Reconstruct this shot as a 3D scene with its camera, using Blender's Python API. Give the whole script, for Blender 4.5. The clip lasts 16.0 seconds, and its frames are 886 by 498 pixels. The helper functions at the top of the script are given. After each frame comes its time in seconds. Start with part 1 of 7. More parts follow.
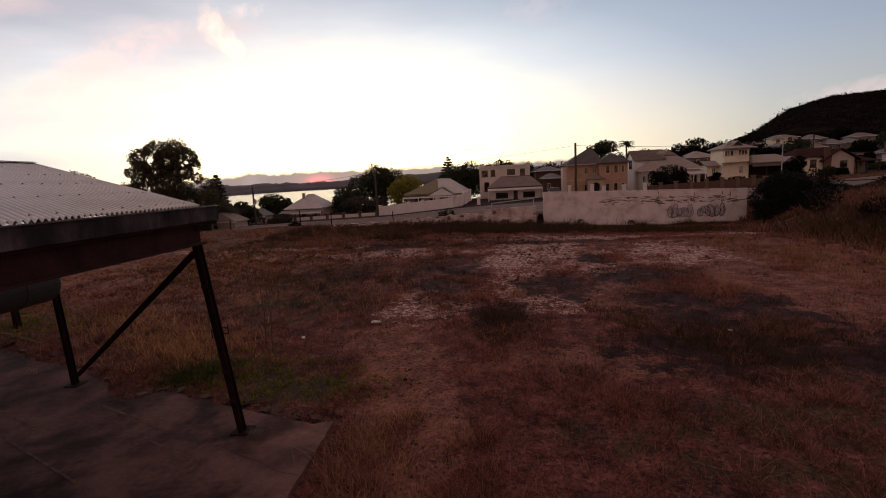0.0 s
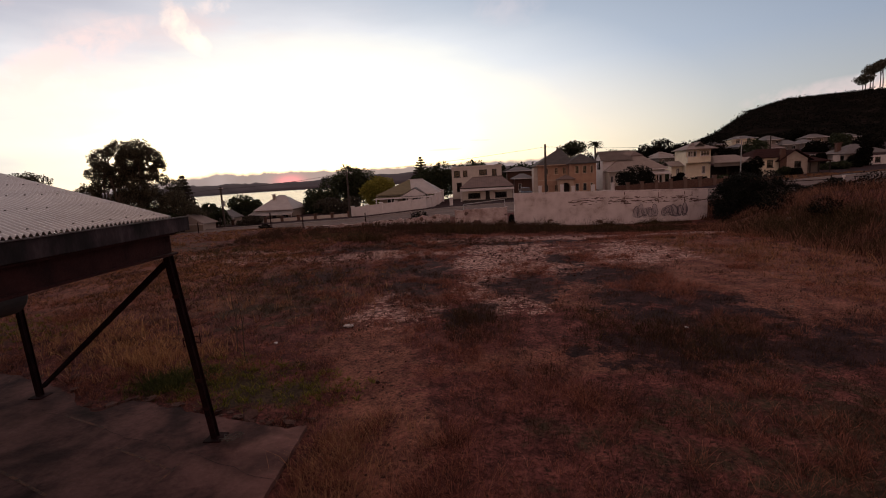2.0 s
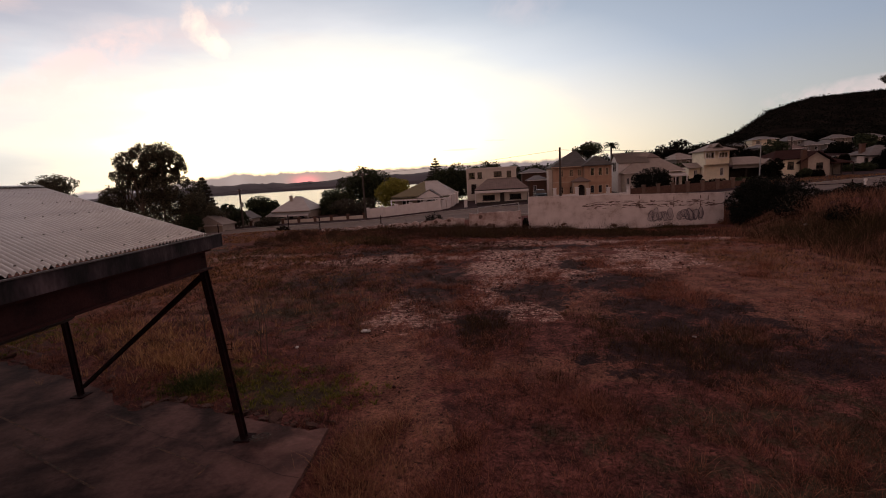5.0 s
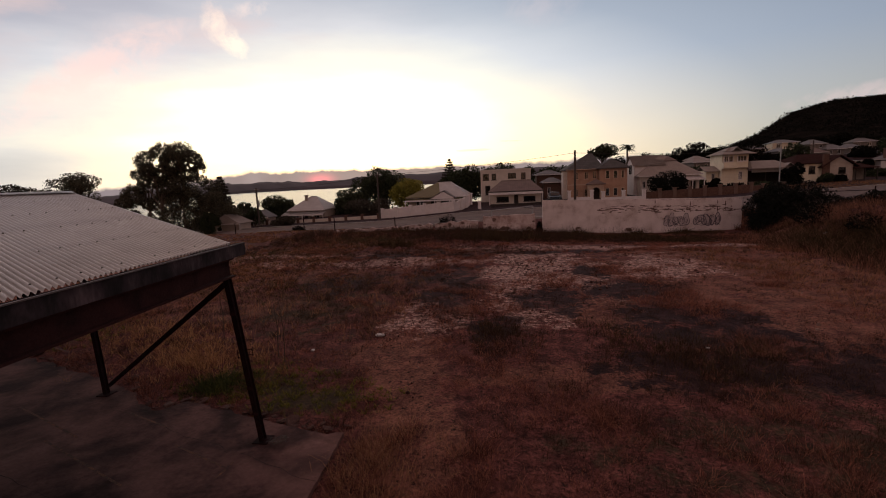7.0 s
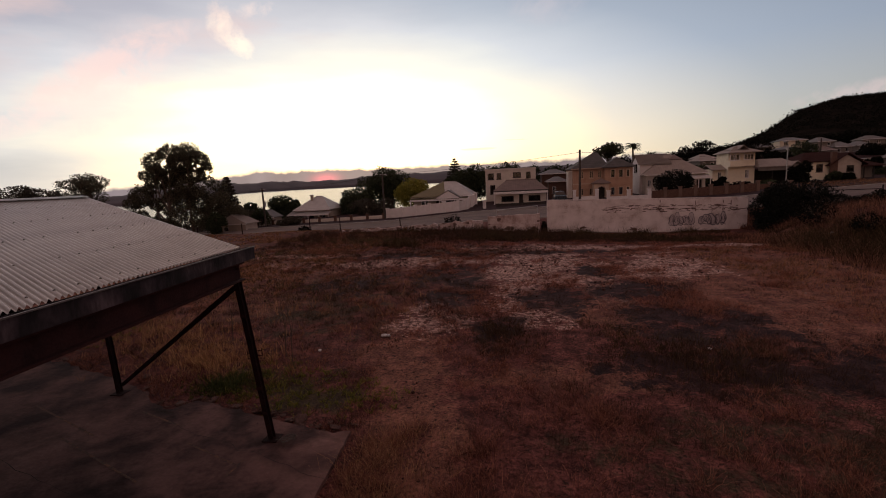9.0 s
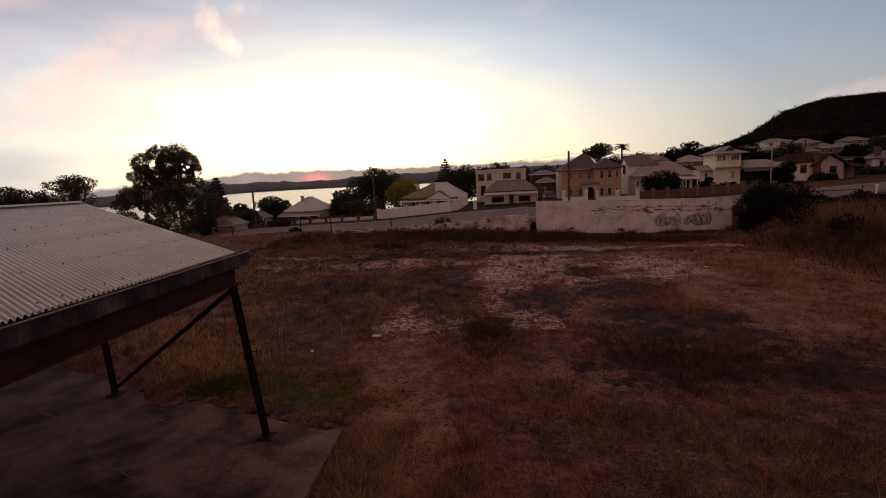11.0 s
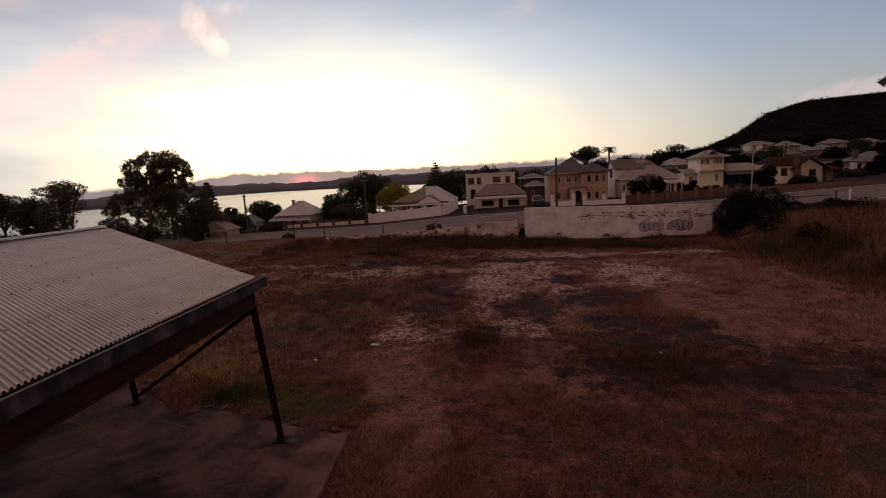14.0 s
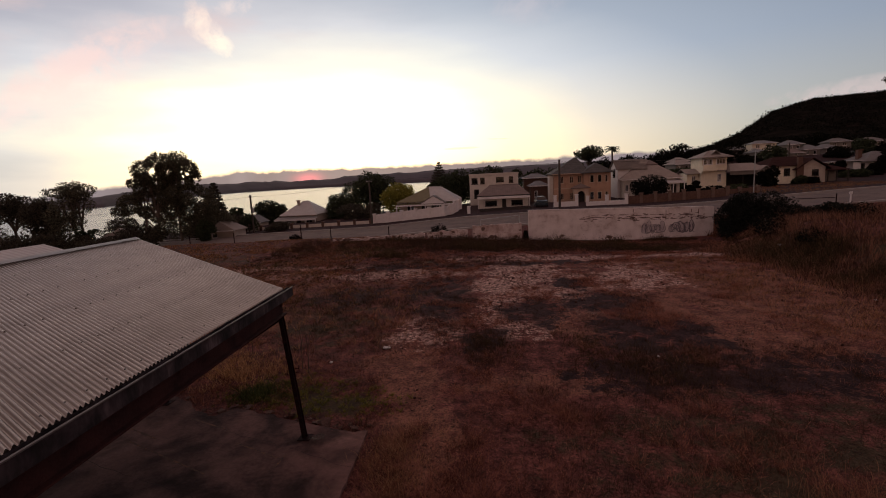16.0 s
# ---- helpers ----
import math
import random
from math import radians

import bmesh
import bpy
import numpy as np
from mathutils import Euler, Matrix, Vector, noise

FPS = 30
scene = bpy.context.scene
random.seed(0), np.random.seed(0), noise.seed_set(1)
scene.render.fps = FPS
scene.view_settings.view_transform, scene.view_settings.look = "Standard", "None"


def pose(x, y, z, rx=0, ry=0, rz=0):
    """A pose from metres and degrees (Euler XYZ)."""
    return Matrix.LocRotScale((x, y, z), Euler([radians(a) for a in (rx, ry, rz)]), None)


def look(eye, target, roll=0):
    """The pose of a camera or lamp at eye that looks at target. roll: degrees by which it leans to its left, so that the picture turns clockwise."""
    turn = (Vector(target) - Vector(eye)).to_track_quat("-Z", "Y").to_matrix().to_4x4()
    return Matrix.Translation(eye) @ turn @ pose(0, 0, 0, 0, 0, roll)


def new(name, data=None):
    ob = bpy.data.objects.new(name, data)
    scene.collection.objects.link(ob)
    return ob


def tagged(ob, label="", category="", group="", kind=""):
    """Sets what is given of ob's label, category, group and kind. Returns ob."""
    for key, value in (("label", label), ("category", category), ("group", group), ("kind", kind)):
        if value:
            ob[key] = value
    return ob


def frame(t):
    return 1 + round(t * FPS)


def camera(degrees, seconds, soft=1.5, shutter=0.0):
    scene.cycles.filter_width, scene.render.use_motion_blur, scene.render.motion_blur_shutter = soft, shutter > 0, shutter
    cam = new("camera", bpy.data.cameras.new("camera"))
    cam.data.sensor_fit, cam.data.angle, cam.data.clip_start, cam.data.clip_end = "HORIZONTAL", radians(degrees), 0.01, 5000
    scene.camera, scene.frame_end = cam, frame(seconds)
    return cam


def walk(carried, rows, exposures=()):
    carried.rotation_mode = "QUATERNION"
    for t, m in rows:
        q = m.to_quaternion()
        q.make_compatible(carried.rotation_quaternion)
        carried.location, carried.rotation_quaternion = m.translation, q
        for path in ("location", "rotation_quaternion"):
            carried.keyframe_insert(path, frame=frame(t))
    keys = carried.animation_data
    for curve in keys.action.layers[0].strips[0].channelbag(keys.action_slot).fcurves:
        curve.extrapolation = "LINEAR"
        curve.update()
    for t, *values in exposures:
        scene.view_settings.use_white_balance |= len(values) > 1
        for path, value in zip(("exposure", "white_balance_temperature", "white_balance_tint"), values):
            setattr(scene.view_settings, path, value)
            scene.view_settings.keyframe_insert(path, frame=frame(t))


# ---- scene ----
# ---------------------------------------------------------------- camera
cam = camera(87.0, 16.0, soft=1.0)
PATH = [
    (0, (0.196, 0.412, 3.203), (-0.074, 2.373, 2.916), -2.98),
    (0.5, (0.219, 0.357, 3.233), (-0.016, 2.322, 2.947), -3.21),
    (1, (0.233, 0.315, 3.267), (0.065, 2.286, 2.972), -3.27),
    (1.5, (0.260, 0.236, 3.309), (0.132, 2.210, 3.017), -3.29),
    (2, (0.291, 0.202, 3.328), (0.133, 2.173, 3.034), -3.13),
    (2.5, (0.325, 0.156, 3.361), (0.114, 2.123, 3.070), -3.11),
    (3, (0.329, 0.110, 3.400), (0.090, 2.074, 3.109), -3.06),
    (3.5, (0.342, 0.037, 3.435), (0.108, 2.002, 3.144), -3.01),
    (4, (0.351, -0.033, 3.487), (0.134, 1.934, 3.196), -3.09),
    (6.5, (0.316, -0.249, 3.732), (0.066, 1.714, 3.444), -2.8),
    (7, (0.324, -0.267, 3.768), (0.05, 1.694, 3.481), -2.5),
    (7.5, (0.351, -0.315, 3.782), (0.083, 1.647, 3.499), -2.7),
    (8, (0.355, -0.371, 3.825), (0.099, 1.592, 3.534), -2.8),
    (8.5, (0.344, -0.381, 3.843), (0.047, 1.577, 3.56), -2.7),
    (9, (0.367, -0.413, 3.854), (0.071, 1.544, 3.564), -2.7),
    (9.5, (0.384, -0.461, 3.875), (0.108, 1.499, 3.588), -2.6),
    (12, (0.519, -0.957, 4.085), (0.269, 1.005, 3.79), -2.8),
    (12.5, (0.537, -1.126, 4.184), (0.3, 0.838, 3.888), -2.9),
    (13, (0.547, -1.296, 4.269), (0.325, 0.67, 3.978), -3.0),
    (13.5, (0.533, -1.443, 4.371), (0.32, 0.525, 4.085), -2.9),
    (14, (0.503, -1.562, 4.465), (0.286, 0.405, 4.176), -2.9),
    (14.5, (0.507, -1.713, 4.584), (0.28, 0.253, 4.295), -3.0),
    (15, (0.438, -1.83, 4.64), (0.221, 0.137, 4.35), -2.9),
    (15.5, (0.405, -1.993, 4.73), (0.183, -0.027, 4.438), -2.8),
    (16, (0.42, -2.187, 4.843), (0.191, -0.223, 4.547), -2.9),
]
walk(cam, [(t, look(eye, target, roll)) for t, eye, target, roll in PATH],
     exposures=[(0.0, 0.12), (4.0, 0.12), (6.5, -0.02), (9.5, -0.06), (12.0, -0.06), (16.0, -0.08)])

# ---------------------------------------------------------------- sky and light
GLOW = Vector((-0.32, 0.93, 0.13)).normalized()
world = bpy.data.worlds.new("dawn_sky")
scene.world = world
world.use_nodes = True
wt = world.node_tree
wt.nodes.clear()


def wnode(kind, **props):
    n = wt.nodes.new(kind)
    for key, value in props.items():
        if key == "operation":
            n.operation = value
        elif key == "blend_type":
            n.blend_type = value
        elif key == "data_type":
            n.data_type = value
    return n


def wlink(a, b):
    wt.links.new(a, b)


def wmath(op, a, b=0.0, clamp=False):
    n = wnode("ShaderNodeMath", operation=op)
    n.use_clamp = clamp
    for i, v in enumerate((a, b)):
        if isinstance(v, (int, float)):
            n.inputs[i].default_value = v
        else:
            wlink(v, n.inputs[i])
    return n.outputs[0]


def wramp(fac, stops):
    n = wnode("ShaderNodeValToRGB")
    els = n.color_ramp.elements
    while len(els) < len(stops):
        els.new(0.5)
    for e, (p, c) in zip(els, stops):
        e.position, e.color = p, (*c, 1)
    wlink(fac, n.inputs[0])
    return n.outputs[0]


def wmix(mode, fac, a, b):
    n = wnode("ShaderNodeMixRGB", blend_type=mode)
    for i, v in enumerate((fac, a, b)):
        if isinstance(v, (int, float)):
            n.inputs[i].default_value = v
        elif isinstance(v, tuple):
            n.inputs[i].default_value = (*v, 1)
        else:
            wlink(v, n.inputs[i])
    return n.outputs[0]


co = wnode("ShaderNodeTexCoord").outputs["Generated"]
sep = wnode("ShaderNodeSeparateXYZ")
wlink(co, sep.inputs[0])
dot = wnode("ShaderNodeVectorMath", operation="DOT_PRODUCT")
wlink(co, dot.inputs[0])
dot.inputs[1].default_value = GLOW
# distance from the glow, which is wider than high
side = wnode("ShaderNodeVectorMath", operation="DOT_PRODUCT")
wlink(co, side.inputs[0])
side.inputs[1].default_value = Vector((GLOW.y, -GLOW.x, 0)).normalized()
rise = wmath("MULTIPLY", wmath("SUBTRACT", sep.outputs["Z"], 0.10), 2.3)
across = wmath("MULTIPLY", side.outputs["Value"], 0.84)
flat = wmath("SQRT", wmath("ADD", wmath("MULTIPLY", across, across), wmath("MULTIPLY", rise, rise)))
near = wmath("MULTIPLY", wmath("MAXIMUM", flat, wmath("SUBTRACT", 1.0, dot.outputs["Value"])), 0.5)
# long thin streaks tear the border of the glow
drift = wnode("ShaderNodeMapping")
wlink(co, drift.inputs["Vector"])
drift.inputs["Scale"].default_value = (1.0, 1.0, 5.0)
drift.inputs["Rotation"].default_value = (0.0, -0.28, 0.0)
strand = wnode("ShaderNodeTexNoise")
strand.inputs["Scale"].default_value = 2.6
strand.inputs["Detail"].default_value = 7.0
wlink(drift.outputs[0], strand.inputs["Vector"])
fray = wmath("MULTIPLY_ADD", sep.outputs["X"], -0.16, clamp=True)
wt.nodes[-1].inputs[2].default_value = 0.055
near = wmath("ADD", near, wmath("MULTIPLY", wmath("SUBTRACT", strand.outputs[0], 0.5), fray))
# colour of the clear sky by the distance from the glow
clear = wramp(near, [(0.0, (1.0, 0.97, 0.86)), (0.09, (0.92, 0.87, 0.73)), (0.15, (0.60, 0.58, 0.50)), (0.215, (0.385, 0.40, 0.425)), (0.30, (0.215, 0.246, 0.298)),
                     (0.42, (0.115, 0.142, 0.192)), (0.55, (0.13, 0.115, 0.128)), (1.0, (0.225, 0.138, 0.125))])
# the scattered light of a sun at the horizon
nishita = wnode("ShaderNodeTexSky")
nishita.sky_type = "NISHITA"
nishita.sun_disc = False
nishita.sun_elevation = radians(1.0)
nishita.sun_rotation = math.atan2(GLOW.x, GLOW.y)
clear = wmix("ADD", 1.0, clear, wmix("MULTIPLY", 1.0, nishita.outputs[0], (0.006, 0.006, 0.006)))
# warmer towards the horizon
low = wmath("SUBTRACT", 1.0, wmath("MULTIPLY", sep.outputs["Z"], 4.5), clamp=True)
aside = wmath("MULTIPLY_ADD", sep.outputs["X"], 1.7, clamp=True)
wt.nodes[-1].inputs[2].default_value = 1.75
warm = wmix("MIX", wmath("MULTIPLY", wmath("MULTIPLY", wmath("POWER", low, 1.2), aside), 0.9), clear, wmix("MULTIPLY", 1.0, clear, (1.62, 1.26, 0.74)))
# thin pink cloud high up
scale = wnode("ShaderNodeMapping")
wlink(co, scale.inputs["Vector"])
scale.inputs["Scale"].default_value = (2.2, 2.2, 7.0)
scale.inputs["Rotation"].default_value = (0.0, 0.35, 0.25)
cloud = wnode("ShaderNodeTexNoise")
cloud.inputs["Scale"].default_value = 1.7
cloud.inputs["Detail"].default_value = 6.0
cloud.inputs["Roughness"].default_value = 0.55
wlink(scale.outputs[0], cloud.inputs["Vector"])
streak = wramp(cloud.outputs[0], [(0.48, (0, 0, 0)), (0.72, (1, 1, 1))])
leftward = wmath("MULTIPLY_ADD", sep.outputs["X"], -1.6, clamp=True)
wt.nodes[-1].inputs[2].default_value = -0.15
haze = wmath("MULTIPLY_ADD", streak, 0.75, clamp=True)
wt.nodes[-1].inputs[2].default_value = 0.25
high_up = wmath("MULTIPLY_ADD", sep.outputs["Z"], 6.0, clamp=True)
wt.nodes[-1].inputs[2].default_value = -0.8
pink = wmix("MIX", wmath("MULTIPLY", wmath("MULTIPLY", haze, leftward), high_up), warm, (0.47, 0.345, 0.325))
# torn wisps of pink cloud, each along a line between two directions
torn = wnode("ShaderNodeTexNoise")
torn.inputs["Scale"].default_value = 22.0
torn.inputs["Detail"].default_value = 9.0
torn.inputs["Roughness"].default_value = 0.62
torn.inputs["Distortion"].default_value = 0.4
wlink(co, torn.inputs["Vector"])


def smear(below, p, q, width, strength, colour, lo=0.40, hi=0.60):
    p, q = Vector(p).normalized(), Vector(q).normalized()
    centre = (p + q).normalized()
    along = (q - p).normalized()
    over = centre.cross(along).normalized()
    half = (q - p).length / 2
    total = None
    for axis, reach in ((along, half), (over, width)):
        d = wnode("ShaderNodeVectorMath", operation="DOT_PRODUCT")
        wlink(co, d.inputs[0])
        d.inputs[1].default_value = axis
        off = wmath("MULTIPLY", wmath("SUBTRACT", d.outputs["Value"], axis.dot(centre)), 1.0 / reach)
        square = wmath("MULTIPLY", off, off)
        total = square if total is None else wmath("ADD", total, square)
    f = wnode("ShaderNodeVectorMath", operation="DOT_PRODUCT")
    wlink(co, f.inputs[0])
    f.inputs[1].default_value = centre
    front = wmath("GREATER_THAN", f.outputs["Value"], 0.3)
    fall = wmath("SUBTRACT", 1.0, total, clamp=True)
    shred = wramp(wmath("ADD", torn.outputs[0], wmath("MULTIPLY", wmath("SUBTRACT", fall, 0.5), 0.22)), [(lo, (0, 0, 0)), (hi, (1, 1, 1))])
    amount = wmath("MULTIPLY", wmath("MULTIPLY", wmath("SQRT", fall), shred), wmath("MULTIPLY", front, strength))
    return wmix("MIX", amount, below, colour)


pink = smear(pink, (-0.649, 1.000, 0.384), (-0.567, 1.000, 0.314), 0.030, 0.75, (0.66, 0.53, 0.44), 0.43, 0.66)
pink = smear(pink, (-0.605, 1.000, 0.346), (-0.548, 1.000, 0.274), 0.022, 0.75, (0.70, 0.60, 0.48), 0.43, 0.66)
pink = smear(pink, (-0.601, 1.000, 0.376), (-0.476, 1.000, 0.383), 0.016, 0.45, (0.60, 0.47, 0.42), 0.48, 0.68)
pink = smear(pink, (-0.656, 1.000, 0.405), (-0.587, 1.000, 0.367), 0.025, 0.35, (0.60, 0.46, 0.40), 0.48, 0.66)
pink = smear(pink, (-0.877, 1.000, 0.237), (-0.668, 1.000, 0.238), 0.014, 0.45, (0.72, 0.60, 0.44), 0.40, 0.62)
pink = smear(pink, (-1.107, 1.000, 0.147), (-0.834, 1.000, 0.169), 0.03, 0.6, (0.66, 0.47, 0.42), 0.26, 0.74)
pink = smear(pink, (-1.027, 1.000, 0.269), (-0.680, 1.000, 0.328), 0.07, 0.45, (0.56, 0.43, 0.40), 0.22, 0.80)
pink = smear(pink, (-1.25, 1.0, 0.20), (-0.66, 1.0, 0.37), 0.03, 0.55, (0.60, 0.42, 0.38), 0.32, 0.62)
pink = smear(pink, (-1.4, 1.0, 0.13), (-0.75, 1.0, 0.29), 0.025, 0.5, (0.66, 0.47, 0.42), 0.32, 0.62)
pink = smear(pink, (0.52, 1.0, 0.115), (0.98, 1.0, 0.15), 0.022, 0.6, (0.40, 0.325, 0.32), 0.38, 0.58)
pink = smear(pink, (0.72, 1.0, 0.105), (1.15, 1.0, 0.14), 0.035, 0.9, (0.62, 0.40, 0.30), 0.3, 0.55)
pink = smear(pink, (-0.02, 1.0, 0.36), (0.16, 1.0, 0.33), 0.05, 0.3, (0.42, 0.36, 0.37), 0.32, 0.7)
pink = smear(pink, (-0.11, 1.0, 0.062), (-0.02, 1.0, 0.062), 0.003, 0.5, (0.36, 0.30, 0.30), 0.42, 0.52)
pink = smear(pink, (-0.02, 1.0, 0.078), (0.05, 1.0, 0.076), 0.003, 0.45, (0.36, 0.30, 0.30), 0.42, 0.52)
# the bank of cloud along the horizon, with the first red light in it
edge = wnode("ShaderNodeTexNoise")
edge.inputs["Scale"].default_value = 9.0
edge.inputs["Detail"].default_value = 5.0
wlink(co, edge.inputs["Vector"])
lift = wnode("ShaderNodeMapRange")
for key, value in (("From Min", -0.78), ("From Max", -0.5), ("To Min", -0.006), ("To Max", 0.026)):
    lift.inputs[key].default_value = value
wlink(sep.outputs["X"], lift.inputs["Value"])
ragged_edge = wnode("ShaderNodeTexNoise")
ragged_edge.inputs["Scale"].default_value = 60.0
ragged_edge.inputs["Detail"].default_value = 4.0
wlink(co, ragged_edge.inputs["Vector"])
top = wmath("ADD", wmath("ADD", lift.outputs[0], wmath("MULTIPLY", edge.outputs[0], 0.018)), wmath("MULTIPLY", wmath("SUBTRACT", ragged_edge.outputs[0], 0.5), 0.010))
bank = wmath("MULTIPLY", wmath("SUBTRACT", top, sep.outputs["Z"]), 150.0, clamp=True)
ahead = wmath("MULTIPLY_ADD", sep.outputs["Y"], 6.0, clamp=True)
wt.nodes[-1].inputs[2].default_value = -2.0
red = wnode("ShaderNodeVectorMath", operation="DOT_PRODUCT")
wlink(co, red.inputs[0])
red.inputs[1].default_value = Vector((-0.376, 0.926, 0.016)).normalized()
blush = wmath("POWER", wmath("MAXIMUM", red.outputs["Value"], 0.0), 3200.0)
layers = wramp(edge.outputs[0], [(0.35, (0.100, 0.080, 0.095)), (0.65, (0.155, 0.126, 0.142))])
bank_colour = wmix("MIX", wmath("MULTIPLY", wmath("MULTIPLY", blush, 0.9), wmath("MULTIPLY", wmath("SUBTRACT", 0.031, sep.outputs["Z"]), 70.0, clamp=True)), layers, (0.60, 0.15, 0.18))
sky = wmix("MIX", wmath("MULTIPLY", bank, wmath("MULTIPLY", ahead, 0.93)), pink, bank_colour)
bg = wnode("ShaderNodeBackground")
bg.inputs["Strength"].default_value = 1.9
wlink(sky, bg.inputs["Color"])
wlink(bg.outputs[0], wnode("ShaderNodeOutputWorld").inputs["Surface"])

# ---------------------------------------------------------------- materials


def material(name, stops, scale=4.0, rough=0.8, bump=0.3, bump_scale=60.0, metal=0.0, fine=0.35, coords="Object", spec=0.3, stretch=(1, 1, 1)):
    """A surface with colour varied at two scales and fine relief."""
    m = bpy.data.materials.new(name)
    m.use_nodes = True
    nt = m.node_tree
    b = nt.nodes["Principled BSDF"]
    tc = nt.nodes.new("ShaderNodeTexCoord")
    mp = nt.nodes.new("ShaderNodeMapping")
    mp.inputs["Scale"].default_value = stretch
    nt.links.new(tc.outputs[coords], mp.inputs["Vector"])
    big = nt.nodes.new("ShaderNodeTexNoise")
    big.inputs["Scale"].default_value = scale
    big.inputs["Detail"].default_value = 6
    big.inputs["Roughness"].default_value = 0.6
    small = nt.nodes.new("ShaderNodeTexNoise")
    small.inputs["Scale"].default_value = bump_scale
    small.inputs["Detail"].default_value = 4
    for n in (big, small):
        nt.links.new(mp.outputs[0], n.inputs["Vector"])
    mix = nt.nodes.new("ShaderNodeMath")
    mix.operation = "MULTIPLY_ADD"
    mix.inputs[1].default_value = fine
    nt.links.new(small.outputs[0], mix.inputs[0])
    sub = nt.nodes.new("ShaderNodeMath")
    sub.operation = "SUBTRACT"
    sub.inputs[1].default_value = fine * 0.5
    nt.links.new(big.outputs[0], sub.inputs[0])
    nt.links.new(sub.outputs[0], mix.inputs[2])
    ramp = nt.nodes.new("ShaderNodeValToRGB")
    els = ramp.color_ramp.elements
    while len(els) < len(stops):
        els.new(0.5)
    for i, (e, c) in enumerate(zip(els, stops)):
        e.position, e.color = 0.3 + 0.4 * i / max(1, len(stops) - 1), (*c, 1)
    nt.links.new(mix.outputs[0], ramp.inputs[0])
    nt.links.new(ramp.outputs[0], b.inputs["Base Color"])
    b.inputs["Roughness"].default_value = rough
    b.inputs["Metallic"].default_value = metal
    b.inputs["Specular IOR Level"].default_value = spec
    if bump:
        bp = nt.nodes.new("ShaderNodeBump")
        bp.inputs["Strength"].default_value = bump
        bp.inputs["Distance"].default_value = 0.02
        nt.links.new(small.outputs[0], bp.inputs["Height"])
        nt.links.new(bp.outputs[0], b.inputs["Normal"])
    return m


def plant(name, stops, rough=0.7, through_light=0.3, spec=0.15):
    """Leaves or blades: each island of the mesh has its own shade."""
    m = bpy.data.materials.new(name)
    m.use_nodes = True
    nt = m.node_tree
    b = nt.nodes["Principled BSDF"]
    g = nt.nodes.new("ShaderNodeNewGeometry")
    ramp = nt.nodes.new("ShaderNodeValToRGB")
    els = ramp.color_ramp.elements
    while len(els) < len(stops):
        els.new(0.5)
    for i, (e, c) in enumerate(zip(els, stops)):
        e.position, e.color = i / max(1, len(stops) - 1), (*c, 1)
    nt.links.new(g.outputs["Random Per Island"], ramp.inputs[0])
    nt.links.new(ramp.outputs[0], b.inputs["Base Color"])
    b.inputs["Roughness"].default_value = rough
    b.inputs["Specular IOR Level"].default_value = spec
    thin, mx = nt.nodes.new("ShaderNodeBsdfTranslucent"), nt.nodes.new("ShaderNodeMixShader")
    mx.inputs[0].default_value = through_light
    nt.links.new(ramp.outputs[0], thin.inputs["Color"])
    nt.links.new(b.outputs[0], mx.inputs[1])
    nt.links.new(thin.outputs[0], mx.inputs[2])
    nt.links.new(mx.outputs[0], nt.nodes["Material Output"].inputs["Surface"])
    return m


def ribbed(name, stops, pitch, axis, rough=0.5, metal=0.0, depth=0.02, spec=0.3):
    """Sheet roofing seen from far: ribs as relief across one axis."""
    m = material(name, stops, scale=1.2, rough=rough, bump=0, metal=metal, spec=spec)
    nt = m.node_tree
    b = nt.nodes["Principled BSDF"]
    tc = nt.nodes.new("ShaderNodeTexCoord")
    w = nt.nodes.new("ShaderNodeTexWave")
    w.bands_direction = axis
    w.inputs["Scale"].default_value = 0.314 / pitch
    nt.links.new(tc.outputs["Object"], w.inputs["Vector"])
    bp = nt.nodes.new("ShaderNodeBump")
    bp.inputs["Strength"].default_value = 0.5
    bp.inputs["Distance"].default_value = depth
    nt.links.new(w.outputs[1], bp.inputs["Height"])
    nt.links.new(bp.outputs[0], b.inputs["Normal"])
    return m


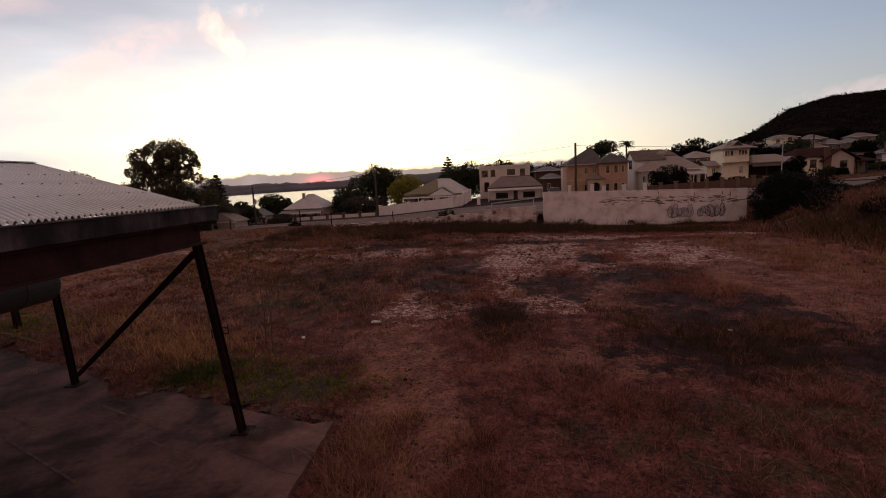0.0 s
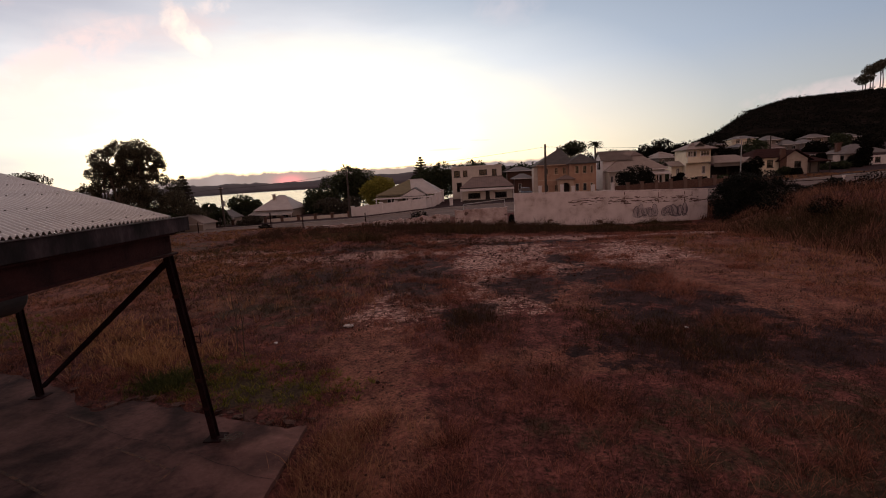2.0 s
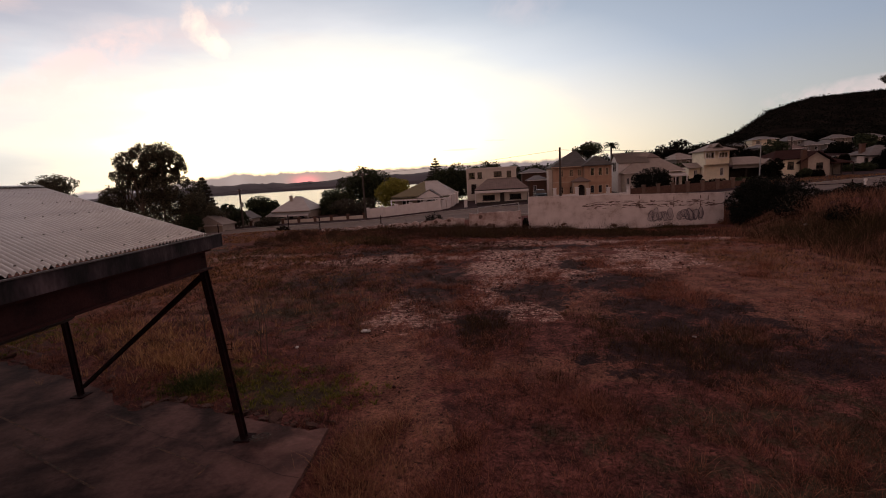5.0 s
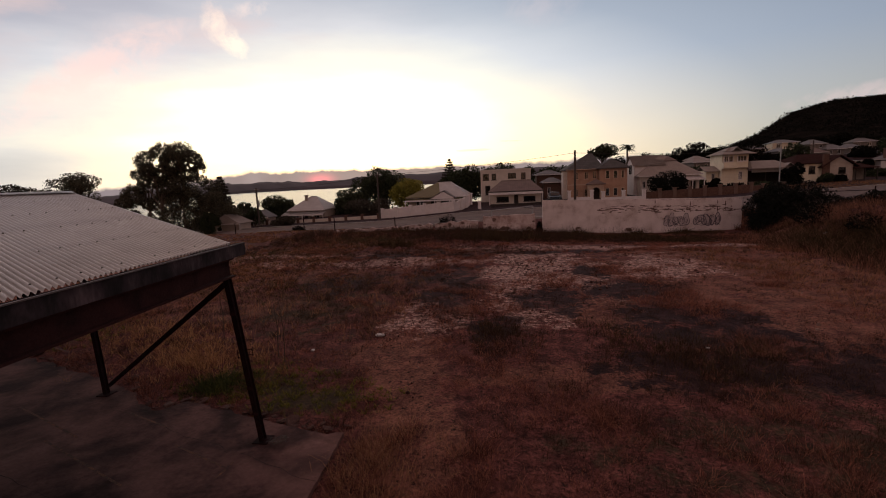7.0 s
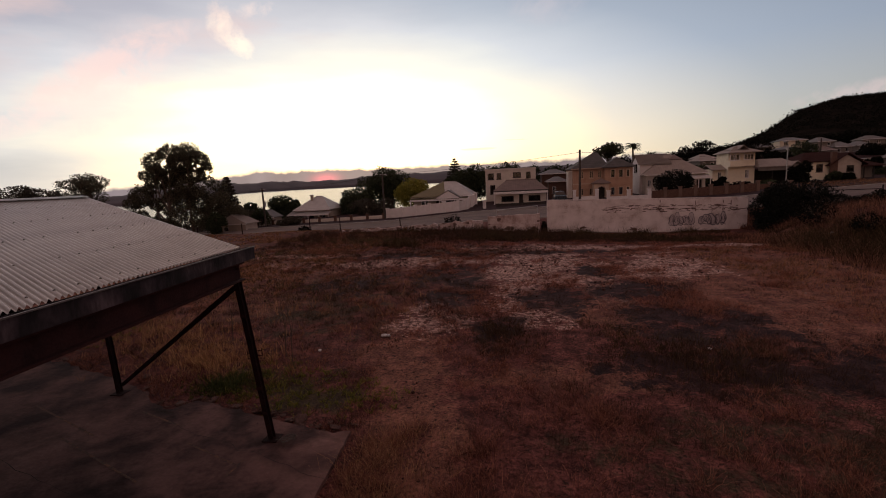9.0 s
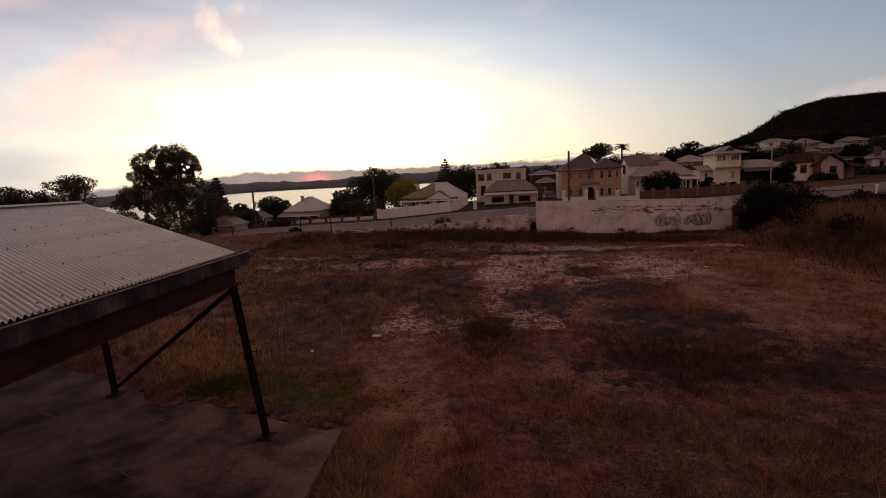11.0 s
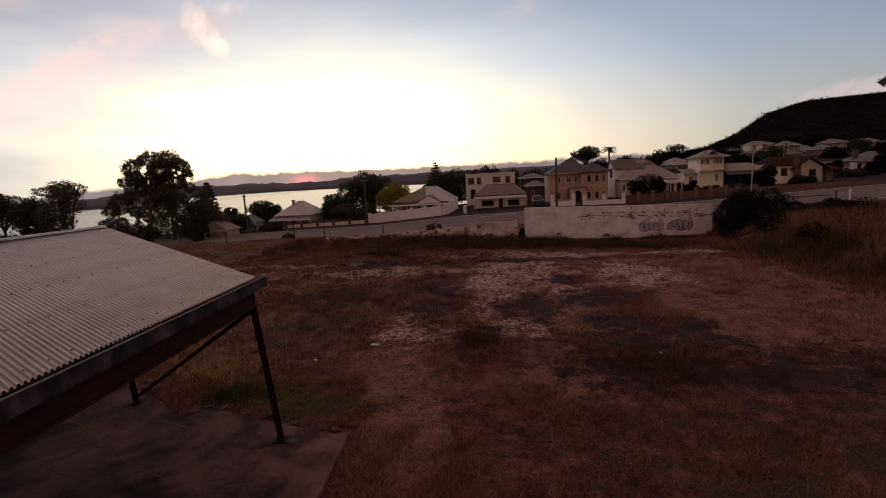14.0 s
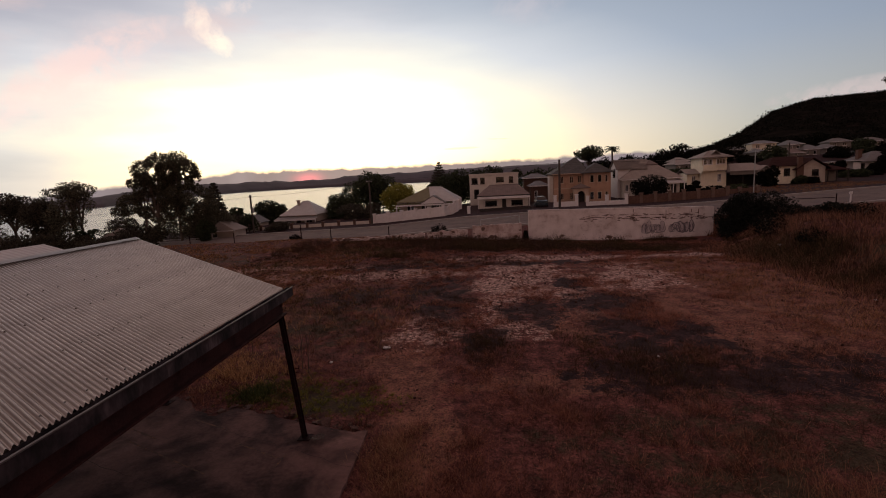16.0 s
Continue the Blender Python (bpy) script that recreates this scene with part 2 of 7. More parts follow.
def ground_material():
    m = bpy.data.materials.new("dry_lot_soil")
    m.use_nodes = True
    nt = m.node_tree
    b = nt.nodes["Principled BSDF"]
    at = nt.nodes.new("ShaderNodeAttribute")
    at.attribute_name = "cover"
    sp = nt.nodes.new("ShaderNodeSeparateColor")
    nt.links.new(at.outputs["Color"], sp.inputs[0])
    tc = nt.nodes.new("ShaderNodeTexCoord")

    def noise_node(s, detail=6, rough=0.6):
        n = nt.nodes.new("ShaderNodeTexNoise")
        n.inputs["Scale"].default_value = s
        n.inputs["Detail"].default_value = detail
        n.inputs["Roughness"].default_value = rough
        nt.links.new(tc.outputs["Object"], n.inputs["Vector"])
        return n.outputs[0]

    def ramp(fac, stops):
        n = nt.nodes.new("ShaderNodeValToRGB")
        els = n.color_ramp.elements
        while len(els) < len(stops):
            els.new(0.5)
        for e, (p, c) in zip(els, stops):
            e.position, e.color = p, (*c, 1)
        nt.links.new(fac, n.inputs[0])
        return n.outputs[0]

    def mixed(fac, a, c):
        n = nt.nodes.new("ShaderNodeMixRGB")
        nt.links.new(fac, n.inputs[0])
        nt.links.new(a, n.inputs[1])
        nt.links.new(c, n.inputs[2])
        return n.outputs[0]

    def broken(amount, grain, sharp):
        """A patch with a ragged, speckled border."""
        a = nt.nodes.new("ShaderNodeMath")
        a.operation = "ADD"
        nt.links.new(amount, a.inputs[0])
        nt.links.new(grain, a.inputs[1])
        c = nt.nodes.new("ShaderNodeMapRange")
        c.inputs["From Min"].default_value = 1.0 - sharp
        c.inputs["From Max"].default_value = 1.0 + sharp
        nt.links.new(a.outputs[0], c.inputs["Value"])
        return c.outputs[0]

    n1, n2, n3 = noise_node(0.7), noise_node(1.7, 12, 0.75), noise_node(22, 6, 0.7)
    n4 = noise_node(6.5, 8, 0.7)
    n6 = noise_node(1.15, 9, 0.68)
    both = nt.nodes.new("ShaderNodeMath")
    both.operation = "MULTIPLY_ADD"
    both.inputs[1].default_value = 0.35
    nt.links.new(n4, both.inputs[0])
    half = nt.nodes.new("ShaderNodeMath")
    half.operation = "MULTIPLY"
    half.inputs[1].default_value = 0.65
    nt.links.new(n6, half.inputs[0])
    nt.links.new(half.outputs[0], both.inputs[2])
    wide = nt.nodes.new("ShaderNodeMath")
    wide.operation = "MULTIPLY_ADD"
    wide.inputs[1].default_value, wide.inputs[2].default_value = 2.4, -0.70
    nt.links.new(both.outputs[0], wide.inputs[0])
    n5 = wide.outputs[0]
    base = ramp(n2, [(0.38, (0.026, 0.0095, 0.008)), (0.5, (0.092, 0.033, 0.026)), (0.62, (0.19, 0.074, 0.058))])
    base = mixed(ramp(n1, [(0.4, (0, 0, 0)), (0.65, (0.6, 0.6, 0.6))]), base, ramp(n3, [(0.3, (0.045, 0.02, 0.017)), (0.7, (0.145, 0.056, 0.044))]))
    green = ramp(n2, [(0.3, (0.028, 0.022, 0.013)), (0.7, (0.075, 0.054, 0.031))])
    dark = ramp(n2, [(0.38, (0.014, 0.008, 0.008)), (0.62, (0.048, 0.025, 0.024))])
    sand = ramp(n4, [(0.41, (0.045, 0.025, 0.021)), (0.48, (0.25, 0.155, 0.122)), (0.60, (0.50, 0.335, 0.265))])
    # the bare pale ground is dried into plates
    vor = nt.nodes.new("ShaderNodeTexVoronoi")
    vor.feature = "DISTANCE_TO_EDGE"
    vor.inputs["Scale"].default_value = 3.4
    bent = nt.nodes.new("ShaderNodeMixRGB")
    bent.blend_type = "LINEAR_LIGHT"
    bent.inputs[0].default_value = 0.16
    wob = nt.nodes.new("ShaderNodeTexNoise")
    wob.inputs["Scale"].default_value = 3.0
    wob.inputs["Detail"].default_value = 5
    nt.links.new(tc.outputs["Object"], wob.inputs["Vector"])
    nt.links.new(tc.outputs["Object"], bent.inputs[1])
    nt.links.new(wob.outputs[1], bent.inputs[2])
    nt.links.new(bent.outputs[0], vor.inputs["Vector"])
    plates = nt.nodes.new("ShaderNodeMixRGB")
    plates.blend_type = "MULTIPLY"
    plates.inputs[0].default_value = 0.4
    nt.links.new(sand, plates.inputs[1])
    nt.links.new(ramp(vor.outputs["Distance"], [(0.0, (0.3, 0.24, 0.22)), (0.05, (1, 1, 1))]), plates.inputs[2])
    sand = plates.outputs[0]
    orange = ramp(n2, [(0.38, (0.105, 0.047, 0.032)), (0.62, (0.225, 0.105, 0.068))])
    col = mixed(broken(sp.outputs[2], n5, 0.12), base, green)
    col = mixed(broken(at.outputs["Alpha"], n5, 0.12), col, orange)
    col = mixed(broken(sp.outputs[0], n5, 0.07), col, sand)
    col = mixed(broken(sp.outputs[1], n5, 0.06), col, dark)
    speck = nt.nodes.new("ShaderNodeMapRange")
    speck.inputs["From Min"].default_value, speck.inputs["From Max"].default_value = 0.59, 0.66
    nt.links.new(noise_node(9.0, 4, 0.6), speck.inputs["Value"])
    tuft = nt.nodes.new("ShaderNodeRGB")
    tuft.outputs[0].default_value = (0.03, 0.017, 0.013, 1)
    col = mixed(speck.outputs[0], col, tuft.outputs[0])
    grain = nt.nodes.new("ShaderNodeMixRGB")
    grain.blend_type = "MULTIPLY"
    grain.inputs[0].default_value = 1.0
    nt.links.new(col, grain.inputs[1])
    nt.links.new(ramp(n3, [(0.34, (0.26, 0.26, 0.26)), (0.5, (0.85, 0.85, 0.85)), (0.66, (1.3, 1.3, 1.3))]), grain.inputs[2])
    lift = nt.nodes.new("ShaderNodeMixRGB")
    lift.blend_type = "MULTIPLY"
    lift.inputs[0].default_value = 1.0
    lift.inputs[2].default_value = (1.22, 1.16, 1.24, 1)
    nt.links.new(grain.outputs[0], lift.inputs[1])
    nt.links.new(lift.outputs[0], b.inputs["Base Color"])
    b.inputs["Roughness"].default_value = 0.95
    b.inputs["Specular IOR Level"].default_value = 0.1
    bp = nt.nodes.new("ShaderNodeBump")
    bp.inputs["Strength"].default_value = 0.8
    bp.inputs["Distance"].default_value = 0.06
    nt.links.new(n2, bp.inputs["Height"])
    nt.links.new(bp.outputs[0], b.inputs["Normal"])
    return m


def glass_material():
    m = bpy.data.materials.new("window_glass")
    m.use_nodes = True
    nt = m.node_tree
    nt.nodes.remove(nt.nodes["Principled BSDF"])
    out = nt.nodes["Material Output"]
    t, g, mx, f = (nt.nodes.new(k) for k in ("ShaderNodeBsdfTransparent", "ShaderNodeBsdfGlossy", "ShaderNodeMixShader", "ShaderNodeFresnel"))
    t.inputs[0].default_value = (0.55, 0.57, 0.58, 1)
    g.inputs["Roughness"].default_value = 0.04
    nt.links.new(f.outputs[0], mx.inputs[0])
    nt.links.new(t.outputs[0], mx.inputs[1])
    nt.links.new(g.outputs[0], mx.inputs[2])
    nt.links.new(mx.outputs[0], out.inputs["Surface"])
    return m


M_GROUND = ground_material()
M_GLASS = glass_material()
M_ASPHALT = material("asphalt", [(0.085, 0.055, 0.047), (0.118, 0.08, 0.068), (0.145, 0.1, 0.086)], 0.5, 0.9, 0.4, 40)
M_KERB = material("kerb_concrete", [(0.22, 0.19, 0.17), (0.34, 0.3, 0.28)], 2, 0.9, 0.3, 50)
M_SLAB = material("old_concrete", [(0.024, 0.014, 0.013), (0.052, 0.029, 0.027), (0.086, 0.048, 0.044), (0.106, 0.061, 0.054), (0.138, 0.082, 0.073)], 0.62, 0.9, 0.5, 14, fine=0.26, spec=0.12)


def stained(m, scale, lo, hi, depth):
    """Large soft blots of old oil and damp over a surface."""
    nt = m.node_tree
    b = nt.nodes["Principled BSDF"]
    old = b.inputs["Base Color"].links[0].from_socket
    tc = nt.nodes.new("ShaderNodeTexCoord")
    n = nt.nodes.new("ShaderNodeTexNoise")
    n.inputs["Scale"].default_value = scale
    n.inputs["Detail"].default_value = 5
    n.inputs["Distortion"].default_value = 0.4
    nt.links.new(tc.outputs["Object"], n.inputs["Vector"])
    ramp = nt.nodes.new("ShaderNodeValToRGB")
    ramp.color_ramp.elements[0].position, ramp.color_ramp.elements[0].color = lo, (depth, depth * 0.92, depth * 0.96, 1)
    ramp.color_ramp.elements[1].position, ramp.color_ramp.elements[1].color = hi, (1.55, 1.45, 1.42, 1)
    nt.links.new(n.outputs[0], ramp.inputs[0])
    mx = nt.nodes.new("ShaderNodeMixRGB")
    mx.blend_type = "MULTIPLY"
    mx.inputs[0].default_value = 1.0
    nt.links.new(old, mx.inputs[1])
    nt.links.new(ramp.outputs[0], mx.inputs[2])
    nt.links.new(mx.outputs[0], b.inputs["Base Color"])


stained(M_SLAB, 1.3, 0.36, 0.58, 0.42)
M_RUBBLE = material("broken_concrete", [(0.05, 0.026, 0.022), (0.13, 0.07, 0.056)], 3, 0.95, 0.6, 30)
M_YELLOW = material("worn_orange_paint", [(0.035, 0.019, 0.017), (0.08, 0.036, 0.025), (0.17, 0.068, 0.036)], 6, 0.8, 0.3, 50, fine=0.7)
M_ROOF = material("weathered_roof_steel", [(0.26, 0.225, 0.20), (0.325, 0.282, 0.255), (0.37, 0.322, 0.29)], 1.6, 0.30, 0.1, 40, metal=0.7, fine=0.2, stretch=(1, 0.35, 1))
M_SCREW = material("screw_steel", [(0.06, 0.05, 0.045), (0.11, 0.095, 0.085)], 9, 0.5, 0, metal=0.4)
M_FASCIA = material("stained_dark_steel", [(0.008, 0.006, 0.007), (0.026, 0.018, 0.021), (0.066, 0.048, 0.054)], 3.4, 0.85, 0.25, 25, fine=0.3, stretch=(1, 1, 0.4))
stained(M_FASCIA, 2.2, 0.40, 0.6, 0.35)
# lip in a paler tone than the gutter face
M_LIP = material("pale_gutter_lip", [(0.055, 0.044, 0.044), (0.12, 0.098, 0.095)], 3, 0.6, 0.1, 30)
M_RUST = material("rust_red_steel", [(0.018, 0.0075, 0.008), (0.035, 0.013, 0.013), (0.052, 0.018, 0.017)], 3, 0.85, 0.25, 45, spec=0.12)
M_DARKSTEEL = material("dark_post_steel", [(0.009, 0.004, 0.005), (0.026, 0.010, 0.011)], 5, 0.85, 0.25, 45, spec=0.1)
M_DUCT = material("grey_duct", [(0.05, 0.048, 0.05), (0.085, 0.08, 0.08)], 2, 0.6, 0.1, 30)
M_WALLWHITE = material("flaking_white_wall", [(0.36, 0.26, 0.22), (0.60, 0.50, 0.47), (0.68, 0.58, 0.55), (0.72, 0.62, 0.59)], 1.1, 0.85, 0.3, 22, fine=0.5)
M_LOWWALL = material("grimy_white_wall", [(0.22, 0.14, 0.12), (0.40, 0.285, 0.255), (0.55, 0.43, 0.40), (0.64, 0.53, 0.50)], 1.3, 0.9, 0.4, 18, fine=0.6)
M_FLAKE = material("bare_render", [(0.07, 0.04, 0.032), (0.2, 0.12, 0.10)], 5, 0.9, 0.3, 40)
M_SPRAY = material("dark_spray_paint", [(0.06, 0.045, 0.06), (0.11, 0.085, 0.1)], 6, 0.7, 0.1)
M_SPRAYFILL = material("pale_spray_paint", [(0.42, 0.345, 0.34), (0.52, 0.43, 0.415)], 4, 0.7, 0.1)
M_CREAM = material("cream_render", [(0.68, 0.585, 0.44), (0.80, 0.695, 0.53)], 1.2, 0.85, 0.15, 30)
M_PALE = material("pale_weatherboard", [(0.50, 0.435, 0.375), (0.61, 0.535, 0.465)], 1.2, 0.8, 0.15, 30)
M_TAN = material("tan_weatherboard", [(0.36, 0.29, 0.24), (0.45, 0.37, 0.31)], 1.2, 0.85, 0.15, 30)
M_ORANGE = material("ochre_render", [(0.31, 0.18, 0.12), (0.39, 0.235, 0.16), (0.43, 0.262, 0.18)], 1.0, 0.9, 0.2, 30)
M_QUOIN = material("sandy_trim", [(0.42, 0.30, 0.22), (0.5, 0.37, 0.28)], 2, 0.9, 0.1)
M_DULLTAN = material("dull_tan_render", [(0.13, 0.082, 0.062), (0.18, 0.115, 0.09)], 1.2, 0.9, 0.15, 30)
M_WHITE = material("white_paint", [(0.62, 0.56, 0.54), (0.72, 0.66, 0.64)], 2, 0.7, 0.1)
M_OLIVE = material("olive_roof_shade", [(0.13, 0.112, 0.065), (0.18, 0.155, 0.09)], 2, 0.8, 0.1)
M_DARKWOOD = material("dark_joinery", [(0.02, 0.016, 0.014), (0.045, 0.035, 0.03)], 4, 0.7, 0.1)
M_BRICK = material("brown_brick", [(0.075, 0.04, 0.03), (0.14, 0.075, 0.055)], 6, 0.9, 0.3, 50)
M_INTERIOR = material("dim_interior", [(0.05, 0.04, 0.035), (0.08, 0.06, 0.05)], 1, 0.9, 0)
M_METALROOF = ribbed("pale_sheet_roof", [(0.33, 0.305, 0.29), (0.42, 0.385, 0.37)], 0.35, "X", 0.5)
M_SLATEROOF = ribbed("grey_tile_roof", [(0.06, 0.056, 0.054), (0.095, 0.087, 0.084)], 0.35, "Z", 0.8, spec=0.12)
M_REDROOF = ribbed("dark_red_tile_roof", [(0.026, 0.012, 0.011), (0.044, 0.020, 0.017)], 0.35, "Z", 0.9, spec=0.03)
M_HILLROOF = ribbed("dull_hillside_roof", [(0.10, 0.088, 0.084), (0.15, 0.13, 0.122)], 0.35, "X", 0.7)
# hillside walls: darkened in colour for the shade they stand in
M_HILLWALL = material("shaded_hillside_wall", [(0.16, 0.135, 0.115), (0.22, 0.185, 0.16)], 1.2, 0.85, 0.1, 30)
M_HILLSHEET = ribbed("dull_sheet_roof", [(0.105, 0.097, 0.094), (0.155, 0.143, 0.138)], 0.35, "X", 0.6)
M_BROWNROOF = ribbed("brown_sheet_roof", [(0.115, 0.08, 0.07), (0.165, 0.118, 0.104)], 0.35, "X", 0.7)
M_TANROOF = ribbed("tan_sheet_roof", [(0.21, 0.168, 0.145), (0.27, 0.22, 0.19)], 0.35, "X", 0.7)
M_POLE = material("weathered_pole_wood", [(0.045, 0.035, 0.03), (0.09, 0.07, 0.06)], 3, 0.9, 0.3, 40, stretch=(1, 1, 0.2))
M_GALV = material("galvanised_steel", [(0.3, 0.29, 0.28), (0.4, 0.39, 0.38)], 4, 0.5, 0.1, metal=0.5)
M_BARK = material("gum_bark", [(0.05, 0.038, 0.03), (0.12, 0.09, 0.07)], 2, 0.9, 0.5, 20, stretch=(1, 1, 0.3))
M_GUM = plant("gum_leaves", [(0.035, 0.033, 0.022), (0.075, 0.068, 0.045), (0.14, 0.12, 0.08)])
M_DARKLEAF = plant("dark_leaves", [(0.016, 0.021, 0.011), (0.036, 0.044, 0.022), (0.062, 0.07, 0.034)])
M_YELLOWLEAF = plant("yellow_green_leaves", [(0.12, 0.115, 0.02), (0.22, 0.20, 0.035), (0.30, 0.26, 0.05)])
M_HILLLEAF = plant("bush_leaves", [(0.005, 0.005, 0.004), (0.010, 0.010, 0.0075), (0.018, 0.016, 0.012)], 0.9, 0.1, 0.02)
M_BUSHLEAF = plant("dense_bush_leaves", [(0.006, 0.007, 0.005), (0.010, 0.011, 0.008), (0.017, 0.016, 0.012)], 0.8, 0.05)
M_WATERLEAF = plant("waterside_leaves", [(0.026, 0.023, 0.017), (0.055, 0.047, 0.034), (0.095, 0.08, 0.058)])
M_DRY = plant("dry_red_grass", [(0.035, 0.012, 0.009), (0.135, 0.045, 0.030), (0.255, 0.093, 0.06), (0.46, 0.205, 0.13)], 0.85)
M_STRAW = plant("straw_grass", [(0.13, 0.056, 0.034), (0.30, 0.145, 0.08), (0.46, 0.26, 0.14)], 0.85)
M_PALESTRAW = plant("pale_straw_grass", [(0.17, 0.075, 0.034), (0.42, 0.215, 0.095), (0.64, 0.39, 0.185)], 0.85)
M_CLOD = plant("clods_and_stones", [(0.03, 0.014, 0.012), (0.05, 0.024, 0.02), (0.09, 0.045, 0.036), (0.30, 0.20, 0.165)], 0.95, 0.0)
M_GREEN = plant("green_grass", [(0.06, 0.075, 0.012), (0.16, 0.155, 0.026), (0.25, 0.20, 0.05)], 0.85)
M_DEEPGREEN = plant("deep_green_grass", [(0.022, 0.032, 0.010), (0.05, 0.062, 0.017), (0.09, 0.095, 0.026)], 0.85)
M_BANK = plant("bank_grass_blades", [(0.024, 0.011, 0.008), (0.088, 0.038, 0.024), (0.19, 0.083, 0.052), (0.36, 0.17, 0.108)], 0.85)
M_VERGE = plant("olive_brown_grass", [(0.045, 0.021, 0.012), (0.13, 0.060, 0.028), (0.26, 0.122, 0.055), (0.42, 0.225, 0.105)], 0.85)
M_WALLWEED = plant("rank_dark_weeds", [(0.017, 0.013, 0.007), (0.040, 0.029, 0.015), (0.078, 0.051, 0.026), (0.145, 0.085, 0.047)], 0.9, 0.2, 0.05)
M_OLIVE_WEED = plant("olive_weeds", [(0.03, 0.027, 0.013), (0.075, 0.06, 0.028), (0.13, 0.095, 0.045)], 0.85)
M_WEED = plant("dark_weeds", [(0.018, 0.011, 0.008), (0.05, 0.027, 0.017), (0.11, 0.052, 0.032)], 0.85)
# far ranges: the mauve-grey of distance haze is put into the base colour
M_FARLAND = material("hazed_far_land", [(0.055, 0.046, 0.052), (0.09, 0.075, 0.083)], 0.004, 1.0, 0, 0.05)
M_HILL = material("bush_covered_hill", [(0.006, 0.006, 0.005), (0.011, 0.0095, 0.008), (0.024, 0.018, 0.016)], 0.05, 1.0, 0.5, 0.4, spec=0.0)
M_CARPAINT = material("dark_blue_car_paint", [(0.015, 0.025, 0.035), (0.025, 0.04, 0.05)], 1, 0.25, 0, spec=0.6)
M_RUBBER = material("tyre_rubber", [(0.012, 0.012, 0.012), (0.025, 0.025, 0.025)], 5, 0.8, 0.2)
M_CRACK = material("crack_dirt", [(0.014, 0.008, 0.007), (0.045, 0.026, 0.022)], 8, 0.95, 0.2)
M_LITTER = material("white_litter", [(0.4, 0.37, 0.36), (0.55, 0.52, 0.5)], 6, 0.6, 0.1)


def water_material():
    m = bpy.data.materials.new("harbour_water")
    m.use_nodes = True
    nt = m.node_tree
    b = nt.nodes["Principled BSDF"]
    b.inputs["Base Color"].default_value = (0.03, 0.04, 0.05, 1)
    b.inputs["Roughness"].default_value = 0.25
    b.inputs["IOR"].default_value = 1.33
    tc = nt.nodes.new("ShaderNodeTexCoord")
    mp = nt.nodes.new("ShaderNodeMapping")
    mp.inputs["Scale"].default_value = (0.05, 0.25, 1)
    nt.links.new(tc.outputs["Object"], mp.inputs["Vector"])
    n = nt.nodes.new("ShaderNodeTexNoise")
    n.inputs["Scale"].default_value = 1.0
    n.inputs["Detail"].default_value = 5
    nt.links.new(mp.outputs[0], n.inputs["Vector"])
    bp = nt.nodes.new("ShaderNodeBump")
    bp.inputs["Strength"].default_value = 0.4
    bp.inputs["Distance"].default_value = 0.3
    nt.links.new(n.outputs[0], bp.inputs["Height"])
    nt.links.new(bp.outputs[0], b.inputs["Normal"])
    return m


M_WATER = water_material()

# ---------------------------------------------------------------- building tools
rng = np.random.default_rng(7)


def value_noise(x, y, seed=0):
    """Smooth noise from 0 to 1 on arrays."""
    xi, yi = np.floor(x).astype(np.int64), np.floor(y).astype(np.int64)
    fx, fy = x - xi, y - yi
    fx, fy = fx * fx * (3 - 2 * fx), fy * fy * (3 - 2 * fy)

    def corner(a, b):
        h = (a * 374761393 + b * 668265263 + seed * 974711) & 0x7FFFFFFF
        h = ((h ^ (h >> 13)) * 1274126177) & 0x7FFFFFFF
        return ((h ^ (h >> 16)) & 0xFFFF) / 65535.0

    top = corner(xi, yi) * (1 - fx) + corner(xi + 1, yi) * fx
    bottom = corner(xi, yi + 1) * (1 - fx) + corner(xi + 1, yi + 1) * fx
    return top * (1 - fy) + bottom * fy


def fbm(x, y, seed=0, octaves=4):
    total, weight = 0, 0
    for o in range(octaves):
        total = total + value_noise(x * 2**o, y * 2**o, seed + o) * 0.5**o
        weight += 0.5**o
    return total / weight


def smooth(a, b, v):
    t = np.clip((v - a) / (b - a), 0, 1)
    return t * t * (3 - 2 * t)


def mesh_from(name, verts, faces, mat, smooth_shade=False):
    me = bpy.data.meshes.new(name)
    me.from_pydata([tuple(v) for v in verts], [], [tuple(f) for f in faces])
    me.materials.append(mat)
    if smooth_shade:
        me.polygons.foreach_set("use_smooth", [True] * len(me.polygons))
    me.update()
    return me


def part(name, bm, mat, parent=None, label="", kind=""):
    """Links a bmesh as one mesh object, under its thing or part."""
    me = bpy.data.meshes.new(name)
    bmesh.ops.recalc_face_normals(bm, faces=bm.faces)
    bm.to_mesh(me)
    bm.free()
    me.materials.append(mat)
    ob = new(name, me)
    if parent:
        ob.parent = parent
    return tagged(ob, label=label, kind=kind)


def thing(name, label, category, at=(0, 0, 0), turn=0.0, group="", kind=""):
    ob = new(name)
    ob.matrix_basis = pose(*at, 0, 0, turn)
    return tagged(ob, label, category, group, kind)


def box(bm, x0, x1, y0, y1, z0, z1):
    v = [bm.verts.new(p) for p in ((x0, y0, z0), (x1, y0, z0), (x1, y1, z0), (x0, y1, z0), (x0, y0, z1), (x1, y0, z1), (x1, y1, z1), (x0, y1, z1))]
    for f in ((0, 3, 2, 1), (4, 5, 6, 7), (0, 1, 5, 4), (1, 2, 6, 5), (2, 3, 7, 6), (3, 0, 4, 7)):
        bm.faces.new([v[i] for i in f])
    return v


